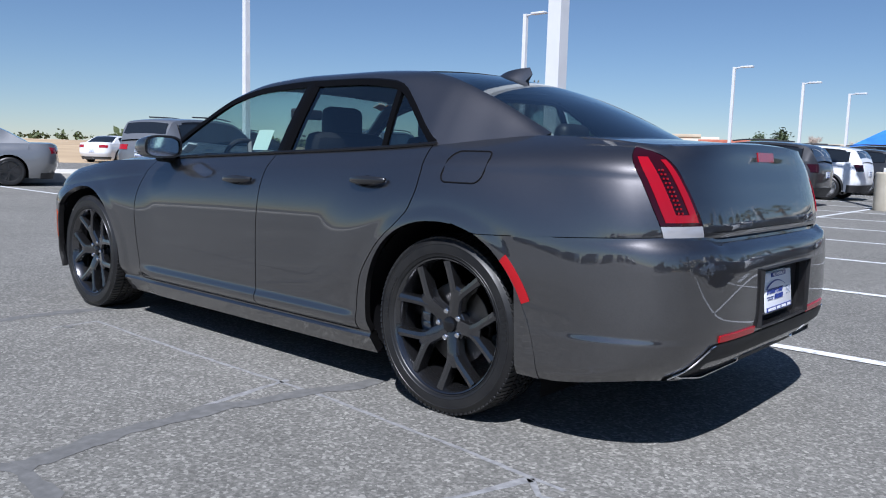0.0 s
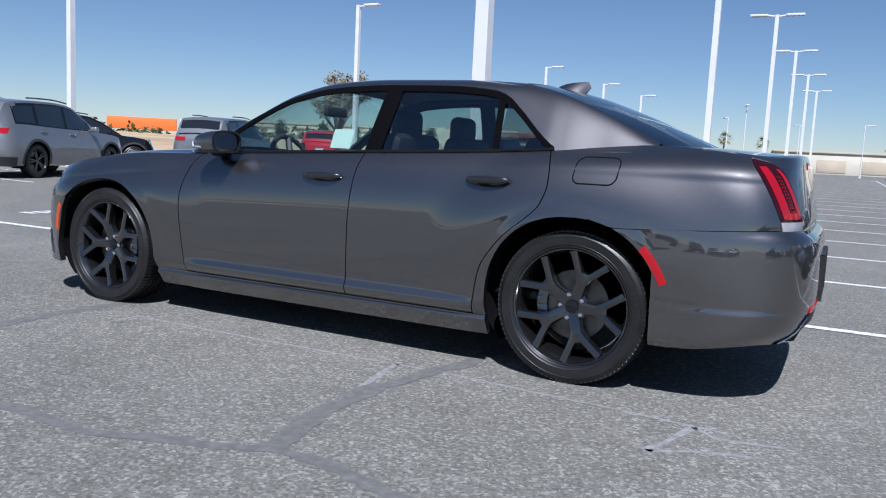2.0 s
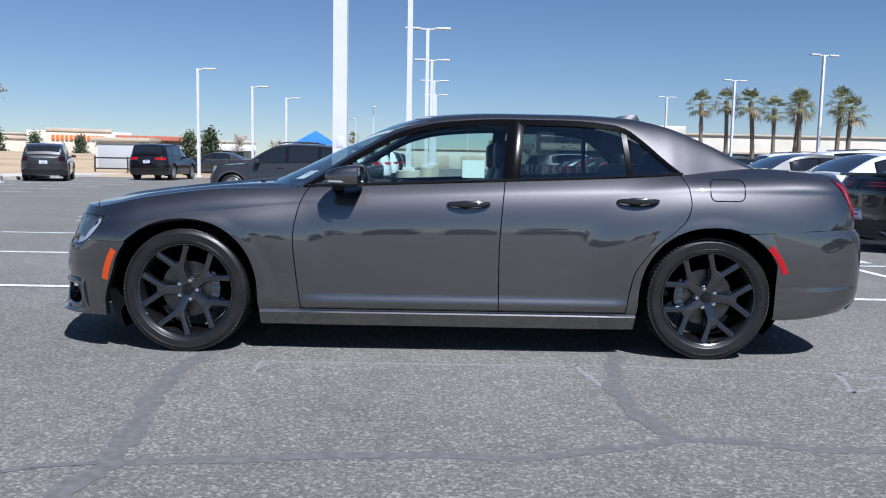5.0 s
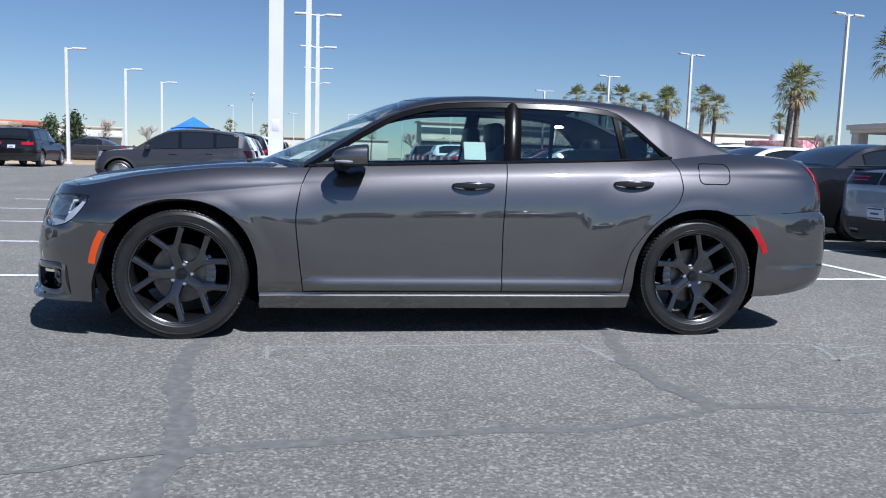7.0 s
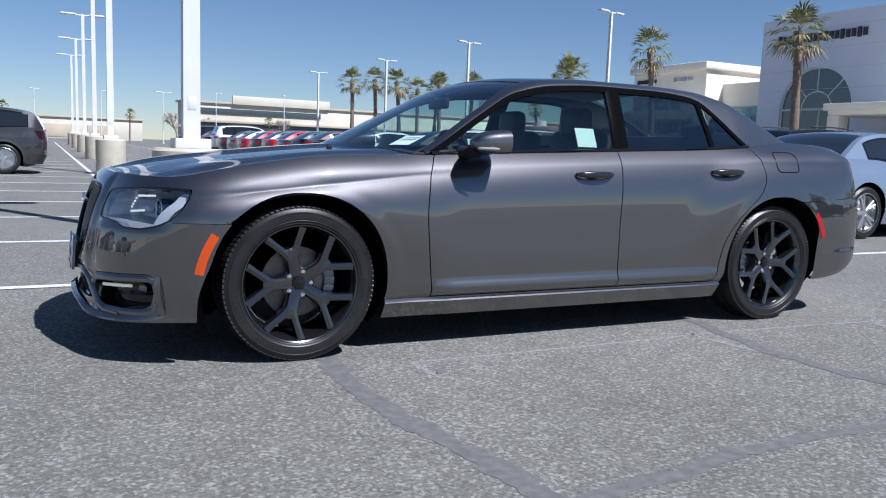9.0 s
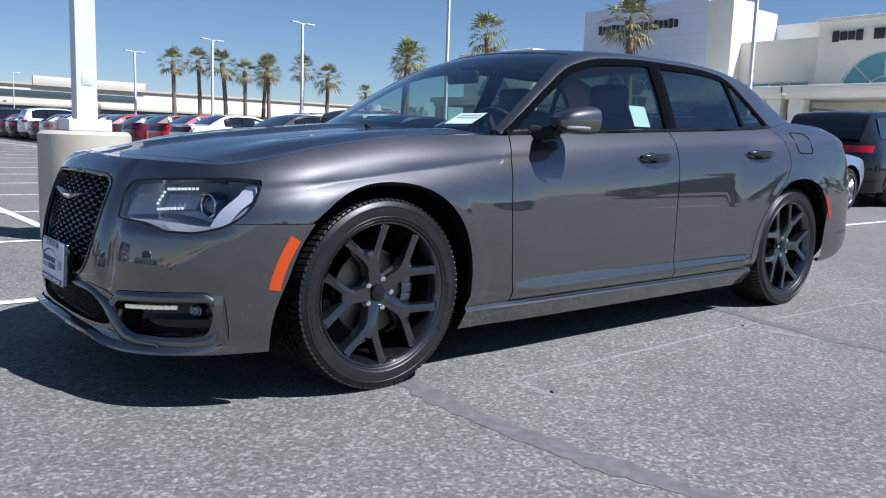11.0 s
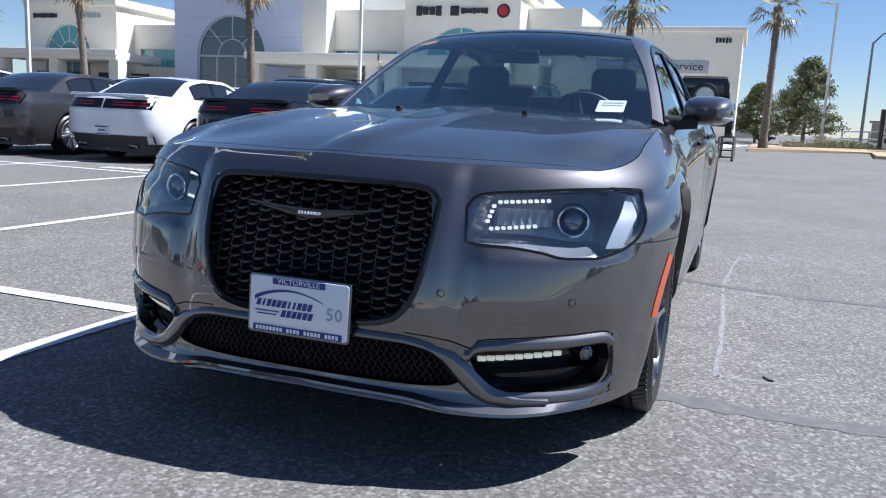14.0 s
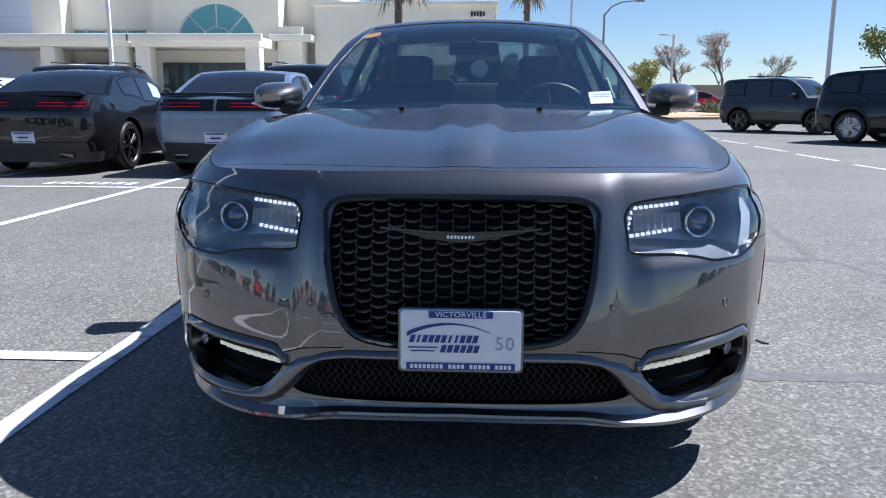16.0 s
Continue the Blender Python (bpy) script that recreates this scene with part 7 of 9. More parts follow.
    for a in axles:
        for y in (-1, 1):
            o = simple_wheel(car, a, y * (W / 2 - 0.125), r, w, alloy)
            w = w or o
    # both ends lean: bumpers tuck under, the tail and the nose draw in above
    for o in car.children:
        if o.type != "MESH" or o.name.split(".")[0] == "wheel":
            continue
        for v in o.data.vertices:
            x, y, z = v.co
            rear, nose = smooth(L / 2 - 0.6, L / 2, x), smooth(0.6 - L / 2, -L / 2, x)
            v.co.x -= rear * (0.13 * smooth(0.55, 0.20, z) + (0.11 if kind == "coupe" else 0.03) * smooth(0.84, 1.12, z))
            v.co.x += nose * (0.10 * smooth(0.50, 0.20, z) + 0.12 * smooth(0.55, 0.92, z))
            v.co.y *= 1 - 0.05 * max(rear, nose) * smooth(0.60, 0.22, z)
    return car


STOCK = {}


def park(kind, colour, x, y, turn, label, category="car", alloy=None):
    """Parks a car on the lot, its nose turned by so many degrees from -x."""
    m = pose(x, y, ground_z(x, y), 0, 0, turn)
    key = (kind, colour, alloy is not None)
    if key in STOCK:
        return tagged(copy_thing(STOCK[key], m), label)
    car = vehicle(kind, colour, label, category, alloy)
    car.matrix_basis = m
    STOCK[key] = car
    return car


BLACK_ALLOY = M["rim"]
park("coupe", "blue", 8.7, 3.55, 180, "silver blue two-door coupe parked with its tail out")
park("coupe", "black", 8.6, 6.15, 180, "black two-door coupe on black wheels in a stall", alloy=BLACK_ALLOY)
park("coupe", "white", 8.6, 8.75, 180, "white two-door coupe with black lamp band in a stall")
park("coupe", "grey", 8.2, 11.1, 180, "dark grey two-door coupe with dealer plate in a stall")
park("coupe", "black", 8.4, 16.2, 180, "black two-door coupe with bright wheels in a stall")
park("coupe", "white", 8.6, 21.0, 180, "white two-door coupe in the row of stalls")
park("coupe", "red", 8.8, 23.6, 180, "red two-door coupe in the row of stalls")
park("coupe", "maroon", 8.8, 26.2, 180, "maroon two-door coupe in the row of stalls")
for k, (kd, cl) in enumerate((("sedan", "green"), ("sedan", "red"), ("sedan", "grey"), ("sedan", "red"), ("sedan", "silver"), ("sedan", "grey"), ("suv", "white"), ("sedan", "black"), ("sedan", "grey"), ("sedan", "maroon"), ("suv", "black"), ("sedan", "silver"))):
    park(kd, cl, 8.9, 28.8 + STALL * k, 180, "%s %s in the far row of stalls" % (cl, "sedan" if kd == "sedan" else "sport utility vehicle"))
park("suv", "black", 13.8, 3.65, 180, "black sport utility vehicle parked nose to nose row", "suv")
park("suv", "black", 14.4, 8.8, 180, "black sport utility vehicle behind the coupes", "suv")
park("compact_suv", "black", 14.4, 14.0, 180, "black boxy utility vehicle behind the coupes", "suv")
park("sedan", "white", 14.4, 11.4, 180, "white sedan behind the coupes")
park("suv", "white", 14.8, 21.5, 180, "white sport utility vehicle behind the coupes", "suv")
park("suv", "white", 15.5, 27.5, 180, "white sport utility vehicle behind the coupes", "suv")
park("compact_suv", "grey", -4.55, 18.3, 0, "grey compact utility vehicle with silver wheels in a stall", "suv")
row_b = (("compact_suv", "white"), ("compact_suv", "grey"), ("suv", "black"), ("suv", "white"), ("suv", "black"), ("compact_suv", "black"), ("suv", "white"), ("suv", "grey"), ("compact_suv", "white"), ("suv", "black"), ("suv", "white"), ("suv", "grey"), ("suv", "black"))
for k, (kd, cl) in enumerate(row_b):
    park(kd, cl, -4.7 - 0.15 * (k % 3), 23.1 + 5.1 * min(k, 1) + STALL * max(0, k - 1), 0, "%s utility vehicle in the long row of stalls" % cl, "suv")
park("suv", "silver", -15.2, 8.6, -72, "silver grey utility vehicle parked along the kerb", "suv", alloy=BLACK_ALLOY)
park("suv", "silver", -16.2, 16.5, -72, "silver grey utility vehicle parked along the kerb", "suv", alloy=BLACK_ALLOY)
park("compact_suv", "black", -19.2, 13.0, -118, "black boxy utility vehicle with its nose to the lot", "suv")
park("compact_suv", "red", -17.6, 24.3, -66, "red boxy compact utility vehicle parked along the kerb", "suv")
park("compact_suv", "grey", -17.5, 30.5, -70, "dark grey compact utility vehicle parked along the kerb", "suv")
park("suv", "black", -13.9, 35.0, -90, "black utility vehicle seen from behind by the kerb", "suv")
park("sedan", "grey", -14.5, 46.5, 0, "dark grey sedan beyond the fence")
park("sedan", "maroon", -8.0, 52.5, 0, "maroon sedan beyond the fence")
park("sedan", "silver", -18.3, 3.3, 70, "silver sedan with dark wheels by the kerb", alloy=BLACK_ALLOY)
park("sedan", "white", -40.0, 18.6, -60, "white sedan on the far road")
park("boxy_suv", "grey", 21.8, -9.7, 40, "dark grey boxy compact utility vehicle in the open lot", "suv", alloy=BLACK_ALLOY)
park("suv", "black", 15.0, -10.4, 40, "black utility vehicle with silver wheels in the open lot", "suv")
park("suv", "white", 63.0, -1.2, 80, "white utility vehicle beyond the planted island", "suv")
park("sedan", "red", 57.0, -16.4, 75, "red car beside a hedge")
park("suv", "grey", 57.5, -12.6, 80, "dark grey utility vehicle on the street", "suv")
# the row that faces the sedan's left flank, known from its mirror image in the doors
for k, (kd, cl) in enumerate((("suv", "black"), ("sedan", "grey"), ("suv", "black"), ("suv", "grey"), ("sedan", "black"), ("suv", "grey"), ("suv", "black"), ("sedan", "black"))):
    park(kd, cl, -11 + 3.0 * k, -27.0, -90, "dark %s in a row facing the sedan" % ("sedan" if kd == "sedan" else "utility vehicle"))

# ---------------------------------------------------------------- light poles
def light_pole(x, y, height, label, pedestal=0.0, width=0.14, arms=(1, -1), turn=0, square=True):
    """light_pole > base, shaft, arm and lantern on each side; a concrete pedestal under those among the stalls."""
    p = empty("light_pole", label, "light pole", "lot light poles", pose(x, y, ground_z(x, y), 0, 0, turn))
    z0 = 0.0
    if pedestal:
        bm = bmesh.new()
        lathe(bm, [(0.0, -0.05), (0.36, -0.05), (0.375, 0.02), (0.37, pedestal - 0.03), (0.34, pedestal), (0.0, pedestal)], 32, "z")
        bmesh.ops.recalc_face_normals(bm, faces=bm.faces)
        part("pedestal", bm, M["cream_concrete"], p, "round cream concrete pedestal")
        z0 = pedestal
    bm = bmesh.new()
    box(bm, (0, 0, z0 + 0.05), (width * 2.1, width * 2.1, 0.10), 0.01)
    part("base_cover", bm, M["white_steel"], p)
    bm = bmesh.new()
    if square:
        rows = []
        for z, w in ((z0 + 0.05, width), (height, width * 0.85)):
            rows.append([Vector((sx * w / 2, sy * w / 2, z)) for sx, sy in ((-1, -1), (1, -1), (1, 1), (-1, 1), (-1, -1))])
        sheet(bm, rows)
        bmesh.ops.recalc_face_normals(bm, faces=bm.faces)
    else:
        tube(bm, [(0, 0, z0), (0, 0, height)], [width / 2, width / 3], 10)
    part("shaft", bm, M["white_steel"], p, "", 25)
    bm = bmesh.new()
    box(bm, (0, -width / 2 - 0.001, z0 + 0.45), (width * 0.5, 0.004, 0.13), 0.001)
    part("hatch", bm, M["white_steel"], p)
    for sg in arms:
        bm = bmesh.new()
        tube(bm, [(0, 0, height - 0.08), (sg * 0.35, 0, height - 0.03)], 0.04, 8)
        part("arm", bm, M["white_steel"], p)
        bm = bmesh.new()
        box(bm, (sg * 0.68, 0, height - 0.02), (0.70, 0.30, 0.09), 0.03)
        part("lantern", bm, M["white_steel"], p)
    return p


tall = "tall white light pole on a cream concrete pedestal"
for x, y in ((-1.22, 4.0), (-0.92, 18.2), (-0.58, 30.75), (-0.46, 41.3), (-0.36, 52.6), (-0.25, 64.0)):
    light_pole(x, y, 7.2 - ground_z(x, y), tall, 0.92, 0.165)
single = "white light pole with one lantern beside the kerb"
for x, y, h in ((-18.6, 12.2, 8.2), (-17.0, 25.3, 7.1), (-13.6, 40.0, 6.1), (-12.2, 47.2, 5.8), (-11.0, 52.6, 5.5)):
    light_pole(x, y, h, single, 0, 0.16 if y > 30 else 0.19, (1,), 0)
for x, y, h in ((26.1, 32.2, 8.8), (24.1, 45.1, 8.2), (23.1, 57.4, 7.85), (22.0, 72.0, 7.7)):
    light_pole(x, y, h, "tall white light pole with two lanterns", 0, 0.17, (1, -1), 15)
for x, y, h in ((33.0, 17.5, 9.0), (53.8, -6.0, 9.2), (54.3, -13.3, 5.4), (32.7, -15.3, 6.0)):
    light_pole(x, y, h, "slim white light pole near the street", 0.75 if x == 53.8 else 0, 0.16, (1,), 90)
for k, (x, y) in enumerate(((3.6, 92.0), (10.5, 95.0), (17.0, 97.0), (-3.0, 96.0), (22.5, 86.0), (-6.5, 75.0), (-9.0, 82.0))):
    light_pole(x, y, 5.6 + 0.4 * (k % 3), "thin distant light pole", 0, 0.12, (1, -1) if k % 2 else (1,), 20 * k, False)
# curved street lamp
M["sign_grey_steel"] = mat("grey_galvanised_steel", (0.22, 0.23, 0.25), 0.5, 0.4)
p = empty("street_lamp", "grey street lamp with a long curved arm", "street lamp", "", pose(55.1, -8.5, ground_z(55, -8)))
bm = bmesh.new()
tube(bm, [(0, 0, 0), (0, 0, 6.9)], [0.11, 0.07], 10)
part("shaft", bm, M["sign_grey_steel"], p)
bm = bmesh.new()
tube(bm, [(0, 0, 6.8), (0, -0.5, 7.4), (0, -1.2, 7.7), (0, -2.2, 7.8)], [0.06, 0.05, 0.045, 0.04], 8)
part("arm", bm, M["sign_grey_steel"], p)
bm = bmesh.new()
box(bm, (0, -2.5, 7.78), (0.25, 0.6, 0.12), 0.04)
part("lantern", bm, M["sign_grey_steel"], p)

# ---------------------------------------------------------------- palms and trees
M["palm_bark"] = vary(mat("palm_bark", (0.16, 0.12, 0.085), 0.95), [(0.3, (0.12, 0.09, 0.066)), (0.7, (0.29, 0.23, 0.175))], 6, bump=0.8, bump_scale=30, stretch=(1, 1, 4), distance=0.03)
M["frond"] = vary(mat("palm_frond", (0.2, 0.22, 0.07), 0.55), [(0.3, (0.085, 0.105, 0.032)), (0.7, (0.25, 0.235, 0.085))], 2.5)
M["dry_frond"] = vary(mat("dry_frond", (0.28, 0.2, 0.1), 0.8), [(0.3, (0.20, 0.14, 0.07)), (0.7, (0.36, 0.27, 0.14))], 3)
M["bark"] = vary(mat("grey_bark", (0.17, 0.14, 0.115), 0.95), [(0.3, (0.11, 0.09, 0.07)), (0.7, (0.23, 0.19, 0.155))], 8, bump=0.5, bump_scale=40)
M["pine_leaf"] = vary(mat("dark_needles", (0.05, 0.075, 0.035), 0.7), [(0.3, (0.030, 0.048, 0.022)), (0.7, (0.075, 0.10, 0.045))], 1.5)
M["dull_bud"] = vary(mat("dull_buds", (0.22, 0.18, 0.12), 0.8), [(0.3, (0.15, 0.12, 0.08)), (0.7, (0.28, 0.24, 0.16))], 2)
M["pine_olive"] = vary(mat("olive_needles", (0.12, 0.14, 0.05), 0.7), [(0.3, (0.075, 0.095, 0.032)), (0.7, (0.16, 0.175, 0.07))], 1.5)
M["leaf"] = vary(mat("spring_leaves", (0.14, 0.19, 0.05), 0.6), [(0.3, (0.085, 0.13, 0.03)), (0.7, (0.21, 0.25, 0.08))], 1.5)
M["leaf_fresh"] = vary(mat("fresh_leaves", (0.24, 0.27, 0.07), 0.6), [(0.3, (0.17, 0.21, 0.05)), (0.7, (0.33, 0.34, 0.11))], 1.5)
M["hedge_olive"] = vary(mat("clipped_olive_leaves", (0.13, 0.13, 0.05), 0.7), [(0.3, (0.08, 0.085, 0.03)), (0.7, (0.19, 0.18, 0.075))], 1.2)
M["bud"] = vary(mat("pale_buds", (0.46, 0.38, 0.32), 0.8), [(0.3, (0.36, 0.29, 0.24)), (0.7, (0.55, 0.47, 0.40))], 2)
M["hedge"] = vary(mat("hedge_leaves", (0.06, 0.085, 0.03), 0.7), [(0.3, (0.03, 0.05, 0.015)), (0.7, (0.10, 0.12, 0.045))], 5)


def fan(bm, root, way, size, rnd, droop, mi):
    """A palm frond: thin stalk, then a fan of narrow pointed leaflets that hang at the tips."""
    way = way.normalized()
    side = way.cross(Vector((0, 0, 1)))
    side = side.normalized() if side.length > 0.05 else Vector((1, 0, 0))
    up = side.cross(way)
    hub = root + way * size * 0.55 + Vector((0, 0, -droop * 0.12 * size))
    a, b = bm.verts.new(root - side * 0.02), bm.verts.new(root + side * 0.02)
    c = bm.verts.new(hub)
    f = bm.faces.new([a, b, c])
    f.material_index = mi
    for k in range(9):
        t = -1 + 2 * k / 8
        ang = t * 1.25
        d = (way * math.cos(ang) + side * math.sin(ang) + up * rnd.uniform(-0.12, 0.12)).normalized()
        ln = size * (0.62 - 0.14 * abs(t)) * rnd.uniform(0.85, 1.1)
        n = d.cross(up).normalized() * size * 0.036
        tip = hub + d * ln + Vector((0, 0, -droop * ln * rnd.uniform(0.25, 0.5)))
        mid = hub + d * ln * 0.55 + up * 0.02
        v0, v1, v2, v3 = bm.verts.new(hub), bm.verts.new(mid - n), bm.verts.new(tip), bm.verts.new(mid + n)
        f = bm.faces.new([v0, v1, v2, v3])
        f.material_index = mi


def palm(height, seed, size=1.5, fronds=46):
    rnd = random.Random(seed)
    p = empty("palm_tree", "fan palm with rough trunk and ragged green crown", "palm tree", "palms of the lot")
    bm = bmesh.new()
    pts, rr = [], []
    lx, ly = rnd.uniform(-0.4, 0.4), rnd.uniform(-0.4, 0.4)
    for t in span(0, 1, 22):
        pts.append((lx * t * t, ly * t * t, height * t))
        rr.append((0.20 - 0.05 * t + 0.07 * max(0, 1 - t * 10) + 0.07 * smooth(0.80, 0.97, t)) * (1 + 0.10 * rnd.uniform(-1, 1)))
    tube(bm, pts, rr, 12)
    for k in range(60):
        t = rnd.uniform(0.55, 0.98)
        a = rnd.uniform(0, 6.28)
        q = Vector((lx * t * t, ly * t * t, height * t))
        o = Vector((math.cos(a), math.sin(a), 0))
        s = Vector((-o.y, o.x, 0)) * 0.05
        b = [bm.verts.new(v) for v in (q + o * 0.14 - s, q + o * 0.14 + s, q + o * rnd.uniform(0.24, 0.34) + Vector((0, 0, 0.16)))]
        bm.faces.new(b)
    part("trunk", bm, M["palm_bark"], p, "", 50)
    bm = bmesh.new()
    top = Vector((lx, ly, height))
    for k in range(fronds):
        a = k * 2.39996 + rnd.uniform(-0.2, 0.2)
        e = math.radians(lerp(78, -48, (k / fronds) ** 0.9) + rnd.uniform(-8, 8))
        w = Vector((math.cos(a) * math.cos(e), math.sin(a) * math.cos(e), math.sin(e)))
        dry = k > fronds * 0.84
        fan(bm, top + Vector((0, 0, -0.15 * k / fronds)), w, size * rnd.uniform(0.85, 1.12), rnd, 0.5 + 0.5 * k / fronds, 1 if dry else 0)
    part("crown", bm, [M["frond"], M["dry_frond"]], p, "", 0)
    return p


palms = [palm(6.6, 3, 1.36, 30), palm(6.9, 8, 1.32, 27), palm(6.3, 14, 1.42, 32)]
spots = ((25.9, 19.2, 6.3, 0), (28.7, 31.2, 6.9, 1), (26.05, 35.9, 5.8, 0), (24.0, 33.5, 5.1, 2), (29.0, 3.6, 6.0, 2), (37.6, -2.1, 6.8, 1),
         (24.5, 69.0, 6.9, 0), (26.6, 68.2, 7.1, 1), (28.7, 67.2, 6.9, 2), (30.2, 66.4, 6.3, 0), (32.2, 65.6, 6.9, 1), (33.0, 68.4, 6.6, 2), (34.9, 64.3, 6.9, 0), (25.4, 44.0, 4.7, 2), (5.9, 85.5, 3.1, 1), (21.3, 87.8, 3.0, 0), (-5.6, 85.6, 3.3, 2), (53.0, 80.0, 6.0, 1), (-9.5, 84.0, 3.6, 0))
used_palm = set()
for k, (x, y, h, i) in enumerate(spots):
    base = (6.6, 6.9, 6.3)[i]
    m = pose(x, y, ground_z(x, y), 0, 0, 47 * k) @ Matrix.Scale(h / base / palms[i].scale.x, 4)
    if i in used_palm:
        copy_thing(palms[i], m)
    else:
        palms[i].matrix_basis = m
        used_palm.add(i)


def tree(name, label, height, spread, seed, leaf_m, leaves, leaf_size, depth=4, conifer=False, trunk_r=None):
    """tree > trunk with limbs, crown of many small leaves."""
    rnd = random.Random(seed)
    p = empty(name, label, "tree", "trees")
    bm = bmesh.new()
    tips = []

    def limb(a, d, ln, r, level):
        b = a + d * ln
        mid = a.lerp(b, 0.5) + Vector((rnd.uniform(-1, 1), rnd.uniform(-1, 1), 0)) * ln * 0.06
        tube(bm, [a, mid, b], [r, r * 0.8, r * 0.6], 6, caps=False)
        tips.append((b, level))
        tips.append((mid, level))
        if level >= depth:
            return
        for k in range(3 if level else 4):
            az = rnd.uniform(0, 6.28)
            tl = rnd.uniform(0.35, 0.8)
            n = Vector((math.cos(az), math.sin(az), 0))
            limb(b if k else mid, (d + n * tl * spread).normalized(), ln * rnd.uniform(0.55, 0.78), r * 0.55, level + 1)
    r0 = trunk_r or height * 0.025
    if conifer:
        tube(bm, [(0, 0, 0), (0.05, 0, height * 0.5), (0, 0, height)], [r0, r0 * 0.6, 0.02], 7)
        for k in range(60 if leaves < 5000 else 170):
            t = rnd.uniform(0.12, 0.97)
            a = rnd.uniform(0, 6.28)
            ln = height * 0.27 * (1 - t) ** 0.7 * rnd.uniform(0.6, 1.15) * spread + 0.1
            e = Vector((math.cos(a) * ln, math.sin(a) * ln, height * t + ln * 0.15))
            tube(bm, [(0, 0, height * t), e], [0.03, 0.01], 4, caps=False)
            for q in (0.45, 0.7, 0.9, 1.0):
                tips.append((Vector((0, 0, height * t)).lerp(e, q), depth))
    else:
        limb(Vector((0, 0, 0)), Vector((0, 0, 1)), height * 0.34, r0, 0)
    part("trunk", bm, M["bark"], p, "", 50)
    if leaves:
        bm = bmesh.new()
        ends = [t for t, l in tips if l >= depth - 1]
        for k in range(leaves):
            c = rnd.choice(ends) + Vector((rnd.gauss(0, 1), rnd.gauss(0, 1), rnd.gauss(0, 1))) * leaf_size * 1.3
            u = Vector((rnd.gauss(0, 1), rnd.gauss(0, 1), rnd.gauss(0, 1))).normalized()
            v = u.orthogonal().normalized()
            s = leaf_size * rnd.uniform(0.5, 1.1)
            bm.faces.new([bm.verts.new(c - u * s), bm.verts.new(c + v * s * 0.45), bm.verts.new(c + u * s), bm.verts.new(c - v * s * 0.45)])
        part("crown", bm, leaf_m, p, "", 0)
    return p


def plant(proto, spots):
    for k, (x, y, s) in enumerate(spots):
        m = pose(x, y, ground_z(x, y), 0, 0, 61 * k) @ Matrix.Scale(s / proto.scale.x, 4)
        if k == 0:
            proto.matrix_basis = m
        else:
            copy_thing(proto, m)


plant(tree("pollard_tree", "pruned tree with knobbly bare limbs", 4.6, 0.75, 5, M["dull_bud"], 3200, 0.09, 5, trunk_r=0.22), ((-22.6, 32.2, 1.2),))
plant(tree("conifer", "dark green conifer by the store", 4.2, 1.1, 7, M["pine_leaf"], 1500, 0.24, 4, True),
      ((-57.7, 99.2, 1.0), (-53.6, 101.4, 0.9), (-48.6, 103.8, 0.85), (-46.0, 105.0, 0.75), (-63.5, 95.7, 0.85), (-61.3, 97.1, 0.8), (-67.4, 93.1, 0.9), (-72.0, 89.0, 0.9), (-26.7, 80.8, 0.85), (-24.7, 81.4, 0.95), (-80.0, 84.0, 0.8)))
plant(tree("bare_tree", "leafless spring tree with pale twigs", 4.6, 0.95, 11, M["bud"], 5200, 0.05, 5), ((-22.2, 82.0, 0.85), (-17.8, 83.0, 0.75), (12.0, 95.0, 0.85), (38.0, 50.5, 0.8), (-70.5, 92.0, 0.7), (-75.0, 88.0, 0.7), (102.8, -25.0, 1.8), (101.7, -30.5, 2.1), (98.0, -36.0, 1.4), (108.0, -20.5, 1.3), (25.0, 97.0, 0.8), (-14.5, 90.0, 0.7)))
plant(tree("pine_tree", "broad olive-green pine behind the hedge", 5.5, 1.75, 21, M["pine_olive"], 17000, 0.10, 4, True), ((55.4, -5.0, 1.06), (58.5, -2.0, 0.78)))
plant(tree("young_tree", "young tree in fresh yellow-green leaf", 3.4, 0.7, 31, M["leaf_fresh"], 2600, 0.085, 4), ((48.5, -10.4, 1.18), (22.9, -13.6, 1.15)))

# ---------------------------------------------------------------- desert bank, kerbs, planting
bm = bmesh.new()
rows = []
for r in [38, 44, 52, 62, 75, 90, 110, 135, 170, 230, 320, 450]:
    row = []
    for a in span(106, 196, 60):
        x, y = r * math.cos(radians(a)), r * math.sin(radians(a))
        z = ground_z(x, y) + 0.02 + 0.021 * (r - 38) * smooth(38, 60, r) * (0.85 if r < 130 else 0.6 if r < 200 else 0.35) + 0.35 * noise.noise(Vector((x * 0.05, y * 0.05, 0))) * smooth(44, 70, r)
        row.append((x, y, z if r > 38 else ground_z(x, y) - 0.05))
    rows.append(row)
sheet(bm, rows)
for f in bm.faces:
    f.normal_update()
    if f.normal.z < 0:
        f.normal_flip()
tagged(part("desert_bank", bm, M["sand"], soft=60), "dry tan desert bank beyond the road", "desert", kind="structure")


